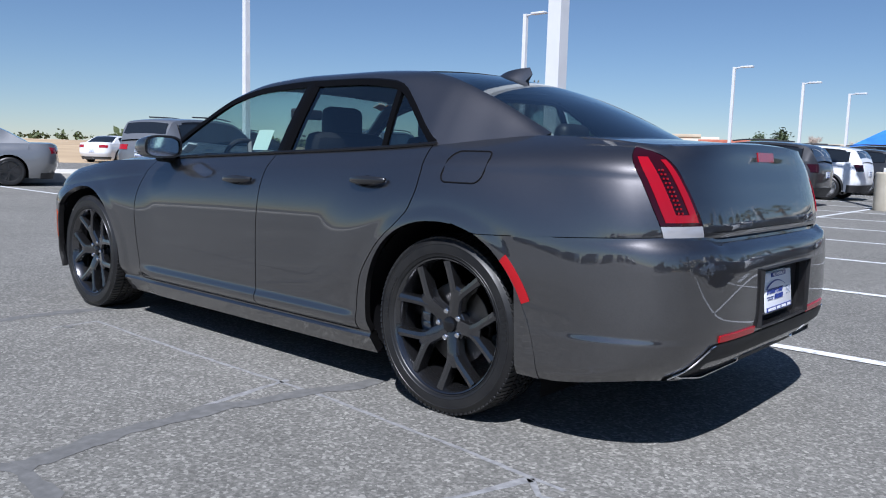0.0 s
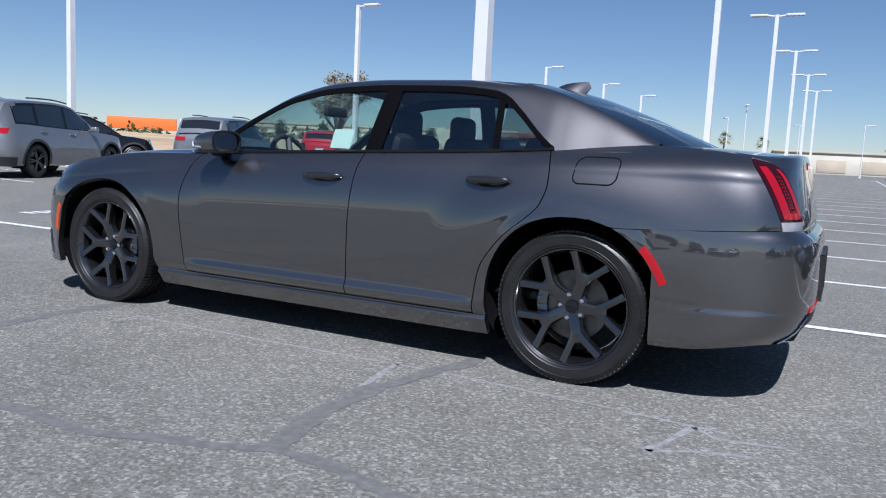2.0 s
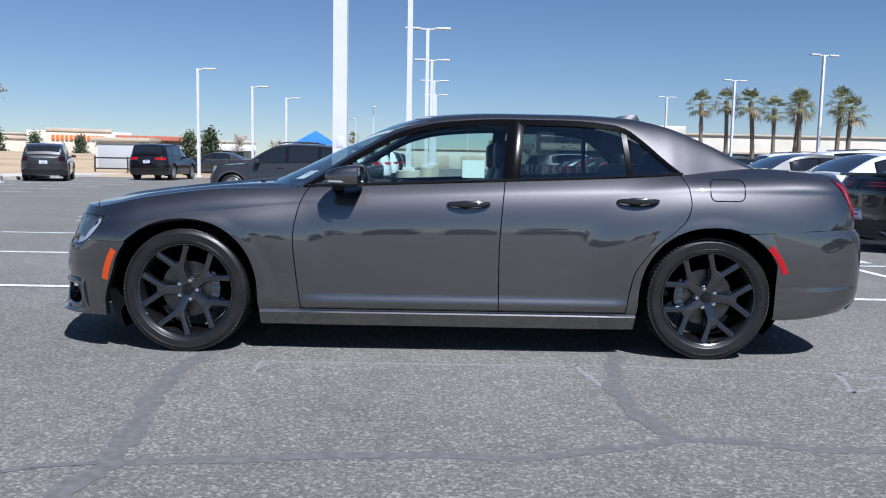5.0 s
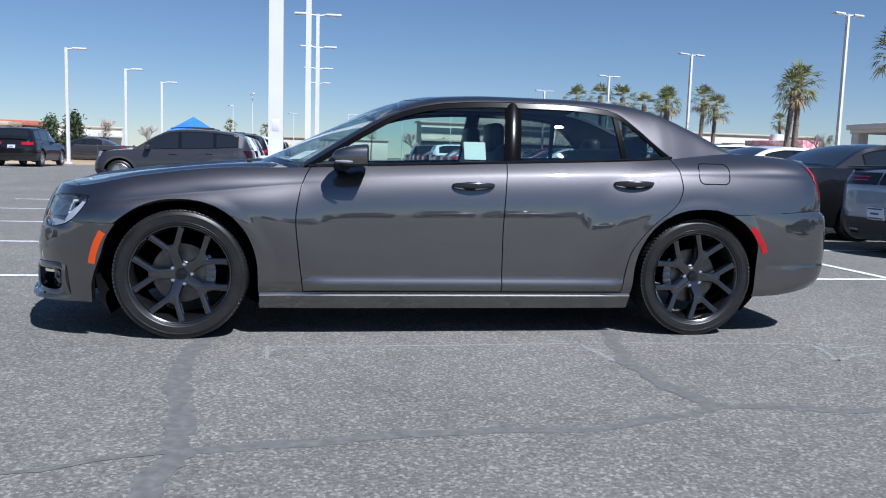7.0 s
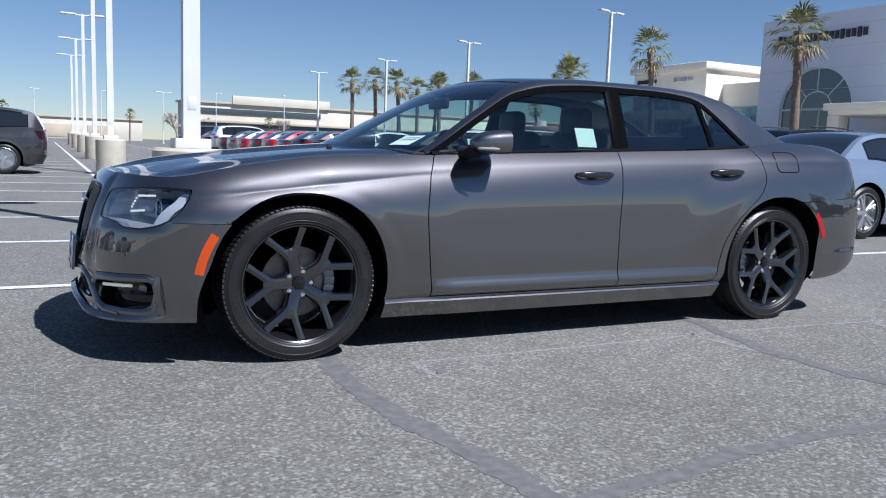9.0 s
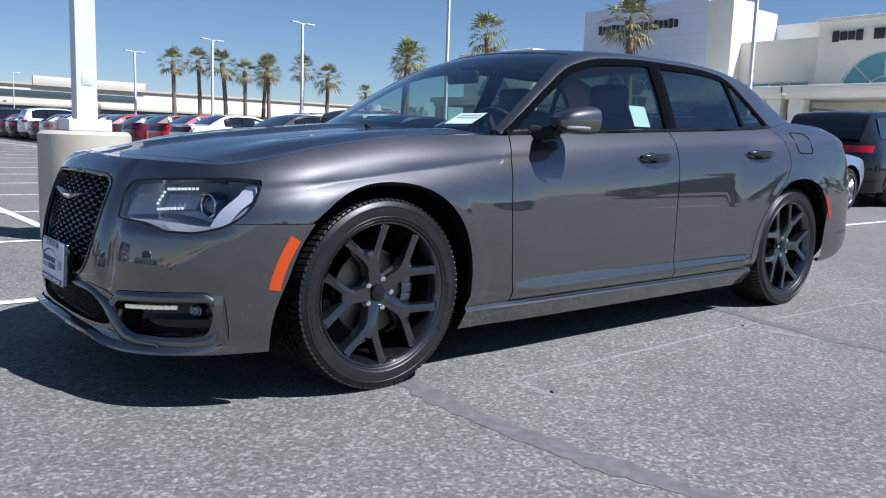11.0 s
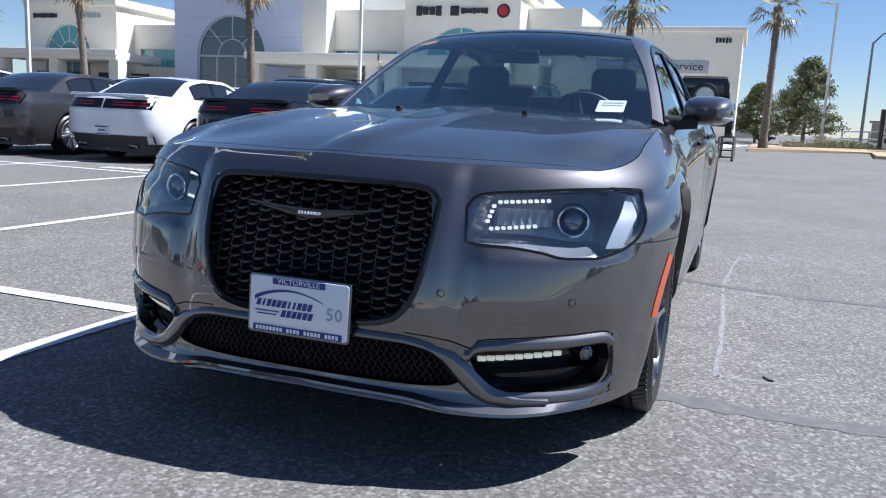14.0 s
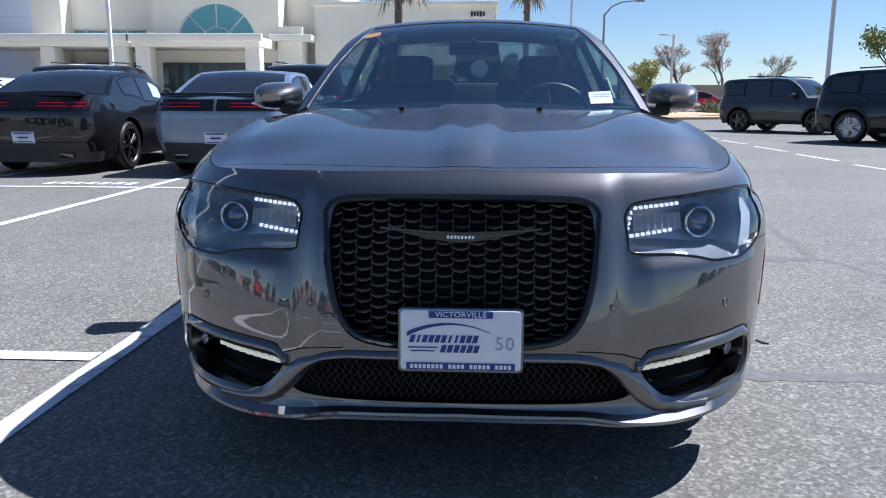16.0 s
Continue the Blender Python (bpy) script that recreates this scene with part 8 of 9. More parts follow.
def brush(name, label, count, place, size, material, seed):
    """Low desert scrub or planting: many small leaves in one mesh."""
    rnd = random.Random(seed)
    bm = bmesh.new()
    for k in range(count):
        x, y, z, s = place(rnd)
        for j in range(26):
            c = Vector((x + rnd.gauss(0, 0.4) * s, y + rnd.gauss(0, 0.4) * s, z + abs(rnd.gauss(0, 0.35)) * s))
            u = Vector((rnd.gauss(0, 1), rnd.gauss(0, 1), rnd.gauss(0, 1))).normalized()
            v = u.orthogonal().normalized()
            q = size * s * rnd.uniform(0.5, 1.1)
            bm.faces.new([bm.verts.new(c - u * q), bm.verts.new(c + v * q * 0.6), bm.verts.new(c + u * q), bm.verts.new(c - v * q * 0.6)])
    return tagged(part(name, bm, material, soft=0), label, "shrubs", kind="stuff")


def on_bank(rnd):
    a, r = radians(rnd.uniform(125, 178)), rnd.uniform(90, 190)
    x, y = r * math.cos(a), r * math.sin(a)
    return x, y, ground_z(x, y) + 0.021 * (r - 38) * 0.75, rnd.uniform(0.6, 2.0)


brush("desert_scrub", "low olive desert scrub on the bank", 120, on_bank, 0.35, M["hedge"], 4)


def along_hedge(rnd):
    t = rnd.uniform(0, 1)
    x, y = lerp(52.0, 47.5, t) + rnd.uniform(-0.9, 0.9), lerp(-5.6, -11.6, t)
    return x, y, ground_z(x, y) + 0.1, rnd.uniform(0.45, 0.65) * (0.35 + 0.65 * smooth(-0.35, 0.1, math.sin(7.0 * t + 0.6)))


brush("hedge_planting", "low clipped olive hedge in a planted island", 520, along_hedge, 0.085, M["hedge_olive"], 9)


def by_red_car(rnd):
    x, y = rnd.uniform(38.8, 41.6), rnd.uniform(-14.6, -12.0)
    return x, y, ground_z(x, y) + 0.25, rnd.uniform(0.6, 0.95) * (0.75 + 0.25 * smooth(-12.0, -13.4, y))


brush("hedge_planting", "clipped green hedge at the island's end", 260, by_red_car, 0.085, M["hedge"], 10)


def before_pines(rnd):
    t = rnd.uniform(0, 1)
    x, y = lerp(47.0, 57.0, t) + rnd.uniform(-0.8, 0.8), lerp(-3.4, -9.6, t)
    return x, y, ground_z(x, y) + 0.05, rnd.uniform(0.4, 0.6)


brush("hedge_planting", "low olive hedge under the pines", 300, before_pines, 0.085, M["hedge_olive"], 19)


def slab(name, outline, z, label, material="concrete", category="kerb"):
    bm = bmesh.new()
    prism(bm, outline, z + 0.3, pose(0, 0, ground_z(*outline[0]) - 0.3), bevel=0.02)
    return tagged(part(name, bm, M[material], soft=30), label, category, kind="structure")


slab("kerb", [(-18.9, -30), (-18.6, -30), (-18.6, 60), (-18.9, 60)], 0.15, "pale concrete kerb along the lot")
slab("pavement", [(-22.5, -30), (-18.9, -30), (-18.9, 60), (-22.5, 60)], 0.14, "pale concrete pavement behind the kerb")
slab("pavement", [(27.5, 1.0), (47.5, -1.5), (47.5, 75), (27.5, 75)], 0.15, "pale pavement in front of the dealership")
slab("kerb", [(34.5, -1.4), (41.7, -7.4), (33.2, -6.4), (35.8, -11.6), (38.0, -17.0), (54.5, -17.0), (54.5, -1.8)], 0.14, "tan kerbed island with planting", "sand")
# white rail fence on the island
fence = empty("rail_fence", "white steel rail fence round the planted island", "fence", "", pose(0, 0, ground_z(42, -8) + 0.16))
for k in range(4):
    bm = bmesh.new()
    box(bm, (lerp(43.6, 64.1, k / 3), lerp(-11.2, -8.3, k / 3), 0.56), (0.12, 0.12, 1.14), 0.012)
    part("post", bm, M["white_steel"], fence)
for z in (1.09, 0.58):
    bm = bmesh.new()
    tube(bm, [(43.6, -11.2, z), (64.1, -8.3, z)], 0.055, 8)
    part("rail", bm, M["white_steel"], fence)
sign = empty("directory_sign", "white roadside sign board with a dark edge", "sign", "", pose(50.0, -9.5, ground_z(50, -9.5) + 0.1, 0, 0, 8))
bm = bmesh.new()
box(bm, (0, 0.0, 1.15), (0.16, 1.34, 2.3), 0.02)
part("board", bm, M["white_plastic"], sign)
bm = bmesh.new()
box(bm, (-0.01, 0.62, 1.2), (0.24, 0.22, 2.4), 0.02)
part("edge", bm, M["dark_steel"], sign, "dark upright edge")
for z in (0.85, 1.55):
    bm = bmesh.new()
    box(bm, (-0.085, -0.08, z), (0.02, 1.16, 0.05), 0.005)
    part("divider", bm, M["dark_steel"], sign)
for z in (0.5, 1.15, 1.9):
    bm = bmesh.new()
    box(bm, (-0.085, 0.33, z + 0.05), (0.02, 0.17, 0.30), 0.01)
    part("symbol", bm, M["dark_steel"], sign)
    bm = bmesh.new()
    for k in range(2):
        box(bm, (-0.085, -0.16, z + 0.13 - 0.14 * k), (0.012, 0.50 - 0.1 * k, 0.05), 0)
    part("print", bm, M["sign_grey_steel"], sign)
# black rail fence at the far left of the lot
fence = empty("black_fence", "low black rail fence across the lot", "fence", "", pose(-15.0, 43.5, ground_z(-15, 43.5)))
for k in range(7):
    bm = bmesh.new()
    box(bm, (2.0 * k - 6, 0, 0.55), (0.08, 0.08, 1.1), 0.01)
    part("post", bm, M["dark_steel"], fence)
for z in (0.35, 1.0):
    bm = bmesh.new()
    box(bm, (0, 0, z), (12.0, 0.06, 0.09), 0.01)
    part("rail", bm, M["dark_steel"], fence)
# canopy tent
M["tent_blue"] = vary(mat("blue_tent_cloth", (0.03, 0.16, 0.55), 0.7), [(0.3, (0.025, 0.13, 0.48)), (0.7, (0.04, 0.19, 0.62))], 1.5)
tent = empty("canopy_tent", "blue pop-up canopy tent with white print", "tent", "", pose(-9.1, 54.0, ground_z(-9, 54)))
bm = bmesh.new()
apex = bm.verts.new((0, 0, 3.25))
cs = [bm.verts.new((sx * 1.6, sy * 1.6, 2.15)) for sx, sy in ((-1, -1), (1, -1), (1, 1), (-1, 1))]
for k in range(4):
    bm.faces.new([cs[k], cs[(k + 1) % 4], apex])
ds = [bm.verts.new(v.co - Vector((0, 0, 0.28))) for v in cs]
for k in range(4):
    bm.faces.new([ds[k], ds[(k + 1) % 4], cs[(k + 1) % 4], cs[k]])
part("canopy", bm, M["tent_blue"], tent, "", 0)
for sx, sy in ((-1, -1), (1, -1), (1, 1), (-1, 1)):
    bm = bmesh.new()
    tube(bm, [(sx * 1.55, sy * 1.55, 0), (sx * 1.55, sy * 1.55, 2.15)], 0.03, 6)
    part("leg", bm, M["white_steel"], tent)
bm = bmesh.new()
for k in range(6):
    box(bm, (-1.0 + 0.4 * k, -1.605, 2.0), (0.28, 0.01, 0.13), 0)
part("print", bm, M["white_plastic"], tent)
# pink box truck
M["pink_panel"] = vary(mat("pink_printed_panel", (0.6, 0.22, 0.28), 0.5), [(0.35, (0.70, 0.45, 0.42)), (0.5, (0.62, 0.16, 0.24)), (0.62, (0.78, 0.62, 0.52)), (0.75, (0.35, 0.05, 0.08))], 1.3)
truck = empty("food_truck", "pink printed box truck beyond the cars", "truck", "", pose(37.0, 54.5, ground_z(37, 54.5), 0, 0, 25))
bm = bmesh.new()
box(bm, (0, 0, 1.75), (2.2, 5.2, 2.5), 0.06)
part("box_body", bm, M["pink_panel"], truck)
bm = bmesh.new()
box(bm, (0, 3.3, 1.3), (2.0, 1.5, 1.7), 0.2)
part("cab", bm, COLOURS["white"], truck)
bm = bmesh.new()
lathe(bm, [(0, 0.55), (0.5, 0.5), (0.6, 0.0)], 20, "z", m=pose(0, 0.4, 3.0))
part("roof_vent", bm, M["white_steel"], truck)
w = None
for sx in (-1, 1):
    for y in (-1.6, 3.2):
        o = simple_wheel(truck, 0, 0, 0.42, w, M["silver_alloy"])
        o.matrix_basis = pose(sx * 0.95, y, 0.42, 0, 0, 90 * sx)
        w = w or o
# orange semi-trailer far out on the road
truck = empty("semi_trailer", "orange trailer truck on the distant road", "truck", "", pose(-105.0, 93.5, 2.2, 0, 0, 44))
bm = bmesh.new()
box(bm, (0, 0, 1.35), (11.0, 2.4, 2.0), 0.05)
part("trailer", bm, mat("orange_panel", (0.75, 0.16, 0.03), 0.5), truck)
bm = bmesh.new()
box(bm, (7.2, 0, 1.3), (2.4, 2.3, 2.4), 0.3)
part("cab", bm, COLOURS["white"], truck)

# ---------------------------------------------------------------- buildings
M["stucco"] = vary(mat("cream_stucco", (0.74, 0.71, 0.62), 0.9), [(0.3, (0.70, 0.67, 0.58)), (0.7, (0.78, 0.75, 0.66))], 0.4, bump=0.25, bump_scale=25)
M["stucco_far"] = vary(mat("pale_stucco", (0.42, 0.38, 0.31), 0.9), [(0.3, (0.53, 0.49, 0.41)), (0.7, (0.61, 0.57, 0.48))], 0.4, bump=0.25, bump_scale=25)
M["stucco_tan"] = vary(mat("tan_stucco", (0.46, 0.39, 0.30), 0.9), [(0.3, (0.42, 0.355, 0.27)), (0.7, (0.50, 0.43, 0.335))], 0.4, bump=0.25, bump_scale=25)
M["tower_panel"] = vary(mat("blue_grey_panel", (0.55, 0.59, 0.70), 0.5), [(0.3, (0.52, 0.56, 0.67)), (0.7, (0.58, 0.62, 0.73))], 0.3)
M["teal_window"] = mat("teal_window_glass", (0.10, 0.30, 0.33), 0.06, coat=1.0)
M["shop_glass"] = mat("shop_glass", (0.05, 0.07, 0.075), 0.06, coat=1.0)
M["sign_black"] = mat("black_sign_letters", (0.03, 0.03, 0.035), 0.5)
M["sign_blue"] = mat("blue_sign", (0.03, 0.14, 0.42), 0.5)
M["sign_yellow"] = mat("yellow_sign", (0.75, 0.5, 0.04), 0.5)
M["sign_orange"] = mat("orange_sign", (0.80, 0.16, 0.03), 0.5)
M["sign_red"] = mat("red_sign", (0.45, 0.02, 0.03), 0.5)
M["sign_grey"] = mat("grey_sign_panel", (0.42, 0.44, 0.46), 0.5)
M["roof_red"] = vary(mat("red_roof", (0.38, 0.12, 0.08), 0.8), [(0.3, (0.32, 0.10, 0.065)), (0.7, (0.45, 0.15, 0.10))], 1)
FX = 48.0


def block(name, b, x0, x1, y0, y1, z0, z1, material, bevel=0.03):
    bm = bmesh.new()
    box(bm, ((x0 + x1) / 2, (y0 + y1) / 2, (z0 + z1) / 2), (x1 - x0, y1 - y0, z1 - z0), bevel)
    return part(name, bm, material, b, "", 30)


def arch_outline(w, h, n=20):
    """A half round over straight sides: width w, total height h."""
    r = w / 2
    return [(-r, 0), (r, 0)] + [(r * math.cos(a), h - r + r * math.sin(a)) for a in span(0, math.pi, n)]


def wall_pose(y, z, x=FX):
    """On the facade: outline x runs along -y, outline y runs up, thickness towards the lot."""
    return Matrix(((0, 0, -1, x), (-1, 0, 0, y), (0, 1, 0, z), (0, 0, 0, 1)))


def arched_wall(name, b, y0, y1, z1, openings, depth, material, x=FX):
    """A wall towards the lot with arched or square openings cut through it."""
    bm = bmesh.new()
    edges = []
    loops = [[(-(y1), 0.0), (-(y0), 0.0), (-(y0), z1), (-(y1), z1)]]
    for yc, zb, w, h, arch in openings:
        o = arch_outline(w, h) if arch else [(-w / 2, 0), (w / 2, 0), (w / 2, h), (-w / 2, h)]
        loops.append([(u - yc, v + zb) for u, v in o])
    for lp in loops:
        vs = [bm.verts.new((u, v, 0)) for u, v in lp]
        for i in range(len(vs)):
            edges.append(bm.edges.new((vs[i], vs[(i + 1) % len(vs)])))
    bmesh.ops.triangle_fill(bm, use_beauty=True, use_dissolve=False, edges=edges)
    r = bmesh.ops.extrude_face_region(bm, geom=list(bm.faces))
    for g in r["geom"]:
        if isinstance(g, bmesh.types.BMVert):
            g.co.z += depth
    bmesh.ops.recalc_face_normals(bm, faces=bm.faces)
    bmesh.ops.transform(bm, matrix=Matrix(((0, 0, -1, x), (-1, 0, 0, 0), (0, 1, 0, 0), (0, 0, 0, 1))), verts=bm.verts)
    return part(name, bm, material, b, "", 30)


def window(b, y, z, w, h, arch, bars, x, glass_m, frame_m):
    """A glazed opening: pane, outer ring, mullions."""
    bm = bmesh.new()
    o = arch_outline(w, h) if arch else [(-w / 2, 0), (w / 2, 0), (w / 2, h), (-w / 2, h)]
    prism(bm, o, 0.05, wall_pose(y, z, x))
    p = part("window", bm, glass_m, b, "", 30)
    bm = bmesh.new()
    m = wall_pose(y, z, x - 0.05)
    tube(bm, [m @ Vector((u, v, 0)) for u, v in o + o[:1]], 0.09, 6, caps=False)
    if arch:
        r, c = w / 2, h - w / 2
        for a in span(0, math.pi, bars + 2)[1:-1]:
            tube(bm, [m @ Vector((0.42 * r * math.cos(a), c + 0.42 * r * math.sin(a), 0)), m @ Vector((r * math.cos(a), c + r * math.sin(a), 0))], 0.045, 5)
        tube(bm, [m @ Vector((0.42 * r * math.cos(a), c + 0.42 * r * math.sin(a), 0)) for a in span(0, math.pi, 14)], 0.045, 5)
        if c > 0.3:
            tube(bm, [m @ Vector((-r, c, 0)), m @ Vector((r, c, 0))], 0.10, 5)
            for u in (-r * 0.45, r * 0.1, r * 0.55):
                tube(bm, [m @ Vector((u, 0, 0)), m @ Vector((u, c, 0))], 0.08, 5)
    else:
        for k in range(1, bars + 1):
            u = -w / 2 + w * k / (bars + 1)
            tube(bm, [m @ Vector((u, 0, 0)), m @ Vector((u, h, 0))], 0.045, 5)
    part("window_frame", bm, frame_m, p, "", 40)
    return p


def letters(b, name, count, y, z, w, h, material, x, gap=0.35):
    """Sign characters that stay plain raised bars."""
    cell = w / count
    for k in range(count):
        bm = bmesh.new()
        box(bm, (x, y + w / 2 - cell * (k + 0.5), z), (0.12, cell * (1 - gap), h * (1 if k % 3 else 1.25)), 0.02)
        part(name, bm, material, b, "", 30)


def dealership():
    b = empty("dealership", "long cream stucco car dealership with a blue grey tower", "building", "", pose(0, 0, 0.4))
    # left pavilion
    arched_wall("pavilion_wall", b, 46.3, 55.4, 8.6, [(51.4, 2.6, 4.7, 4.2, True)], 0.5, M["stucco"])
    block("pavilion_body", b, FX, FX + 9, 46.3, 55.4, 0, 8.55, M["stucco"])
    block("cornice", b, FX - 0.9, FX + 9.3, 46.0, 55.7, 8.15, 8.75, M["stucco"], 0.08)
    window(b, 51.4, 2.6, 4.7, 4.2, True, 5, FX - 0.2, M["teal_window"], M["white_steel"])
    letters(b, "sign_bar", 8, 53.6, 7.45, 2.6, 0.32, M["sign_black"], FX - 0.58)
    letters(b, "sign_bar", 6, 49.0, 7.45, 2.4, 0.32, M["sign_grey"], FX - 0.58)
    # link between pavilion and tower
    arched_wall("link_wall", b, 40.5, 46.3, 7.0, [(43.4, 3.6, 4.6, 1.5, False)], 0.5, M["stucco"], FX + 2)
    block("link_body", b, FX + 2, FX + 9, 40.5, 46.3, 0, 6.95, M["stucco"])
    window(b, 43.4, 3.6, 4.6, 1.5, False, 3, FX + 1.8, M["teal_window"], M["white_steel"])
    # tower
    arched_wall("tower_wall", b, 29.4, 40.6, 11.2, [(35.5, 0.1, 6.0, 7.4, True)], 0.6, M["tower_panel"])
    block("tower_body", b, FX, FX + 9, 29.4, 40.6, 0, 11.15, M["tower_panel"])
    window(b, 35.5, 0.1, 6.0, 7.4, True, 3, FX - 0.3, M["shop_glass"], M["white_steel"])
    letters(b, "sign_bar", 17, 35.4, 9.6, 7.4, 0.55, M["sign_black"], FX - 0.68)
    block("tower_side", b, FX - 0.62, FX + 2.0, 27.4, 29.4, 0, 10.9, M["stucco"])
    for z in span(1.6, 10.2, 7):
        bm = bmesh.new()
        box(bm, (FX - 0.605, 35.0, z), (0.012, 11.1, 0.03), 0)
        part("panel_joint", bm, M["sign_grey"], b)
    # middle wall with a strip window
    arched_wall("middle_wall", b, 21.4, 29.4, 8.0, [(25.2, 3.9, 5.6, 1.3, False)], 0.5, M["stucco"], FX + 1.2)
    block("middle_body", b, FX + 1.2, FX + 9, 21.4, 29.4, 0, 7.95, M["stucco"])
    block("rear_hall", b, FX + 9, FX + 25, 14, 40, 0, 10.3, M["stucco"])
    window(b, 25.2, 3.9, 5.6, 1.3, False, 3, FX + 1.0, M["teal_window"], M["white_steel"])
    # brand block with a half-round window
    arched_wall("brand_wall", b, 13.2, 21.4, 8.8, [(17.3, 4.0, 5.2, 2.75, True)], 0.5, M["stucco"])
    block("brand_body", b, FX, FX + 9, 13.2, 21.4, 0, 8.75, M["stucco"])
    block("cornice", b, FX - 0.65, FX + 9.2, 13.0, 21.6, 8.6, 8.9, M["stucco"], 0.06)
    window(b, 17.3, 4.0, 5.2, 2.75, True, 3, FX - 0.25, M["teal_window"], M["white_steel"])
    letters(b, "sign_bar", 4, 19.6, 7.75, 1.9, 0.52, M["sign_black"], FX - 0.58, 0.2)
    letters(b, "sign_bar", 1, 17.75, 7.75, 0.62, 0.5, M["sign_black"], FX - 0.58, 0.05)
    letters(b, "sign_bar", 7, 16.35, 7.75, 1.9, 0.30, M["sign_black"], FX - 0.58, 0.15)
    bm = bmesh.new()
    lathe(bm, [(0, 0.12), (0.40, 0.12), (0.45, 0.05), (0.45, 0)], 24, "z", m=wall_pose(14.35, 7.75, FX - 0.5))
    part("round_badge", bm, M["sign_black"], b)
    bm = bmesh.new()
    lathe(bm, [(0, 0.14), (0.30, 0.14), (0.32, 0.1)], 24, "z", m=wall_pose(14.35, 7.75, FX - 0.5))
    part("badge_face", bm, M["sign_red"], b)
    # stepped shoulder and service block
    block("shoulder", b, FX + 1.5, FX + 9, 9.5, 13.2, 0, 8.2, M["stucco"])
    block("pier", b, FX - 1.0, FX + 1.0, 11.6, 13.2, 0, 5.2, M["stucco"])
    block("ledge", b, FX - 1.5, FX + 1.2, 10.9, 13.6, 4.3, 4.7, M["stucco"], 0.06)
    arched_wall("service_wall", b, -0.6, 11.0, 6.7, [(5.2, 0.0, 8.0, 2.9, False)], 0.5, M["stucco"], FX + 0.5)
    bm = bmesh.new()
    box(bm, (FX + 5, 5.2, 6.4), (9, 11.6, 0.5), 0.03)
    part("service_roof", bm, M["stucco"], b)
    block("service_side", b, FX + 0.5, FX + 9, -0.6, 1.0, 0, 6.6, M["stucco"])
    block("service_side", b, FX + 0.5, FX + 9, 9.4, 11.0, 0, 6.6, M["stucco"])
    block("service_back", b, FX + 16, FX + 16.4, 2, 9.4, 0, 6.0, M["stucco_tan"])
    block("cornice", b, FX - 0.15, FX + 9.2, -0.8, 11.2, 6.55, 6.85, M["stucco"], 0.05)
    sx = FX - 0.08
    block("lane_sign", b, sx, sx + 0.08, 5.15, 8.05, 4.35, 4.75, M["sign_blue"], 0.01)
    block("lane_sign", b, sx, sx + 0.08, 5.15, 8.05, 3.95, 4.34, M["sign_yellow"], 0.01)
    words("sign_words", "EXPRESS LANE", 0.42, M["white_plastic"], wall_pose(6.6, 4.55, sx - 0.01), b, 0.01)
    letters(b, "sign_bar", 14, 6.6, 4.12, 2.4, 0.16, M["sign_blue"], sx - 0.03)
    block("badge_panel", b, sx, sx + 0.08, 4.0, 5.05, 3.95, 4.78, M["white_plastic"], 0.01)
    bm = bmesh.new()
    tube(bm, [wall_pose(4.52, 4.25, sx - 0.03) @ Vector((0.3 * math.cos(a), 0.34 * math.sin(a), 0)) for a in span(-0.2, math.pi + 0.2, 14)], 0.06, 6)
    tube(bm, [wall_pose(4.52, 4.25, sx - 0.03) @ Vector(v) for v in ((-0.2, 0.1, 0), (0, -0.05, 0), (0.2, 0.1, 0))], 0.05, 6)
    part("badge_shape", bm, M["sign_blue"], b)
    block("service_panel", b, sx, sx + 0.06, 1.25, 3.85, 4.05, 4.8, M["sign_grey"], 0.01)
    words("sign_words", "Service", 0.68, M["sign_black"], wall_pose(2.6, 4.45, sx - 0.01), b, 0.015, 1.1)
    letters(b, "house_number_bar", 5, 0.5, 6.05, 0.95, 0.26, M["sign_black"], FX - 0.02, 0.3)
    # entrance canopies
    for y0, y1, posts in ((42.8, 55.0, (43.2, 49.0, 54.6)), (21.4, 31.3, (22.0, 26.5, 31.0)), (13.4, 21.2, (13.9, 20.6))):
        block("canopy", b, FX - 4.5, FX + 0.5, y0, y1, 3.75, 4.35, M["stucco"], 0.06)
        block("canopy_edge", b, FX - 4.75, FX - 4.4, y0 - 0.2, y1 + 0.2, 4.05, 4.5, M["stucco"], 0.05)
        for y in posts:
            block("column", b, FX - 4.3, FX - 3.4, y - 0.45, y + 0.45, 0, 3.75, M["stucco"], 0.04)
        for k in range(4):
            yy = lerp(y0 + 1.2, y1 - 1.2, k / 3)
            block("shop_window", b, FX - 0.58, FX - 0.52, yy - 0.9, yy + 0.9, 0.3, 3.0, M["shop_glass"], 0.01)
    block("roof_unit", b, FX + 4, FX + 6, 42.0, 43.6, 7.0, 7.7, M["sign_grey"])
    return b


dealership()


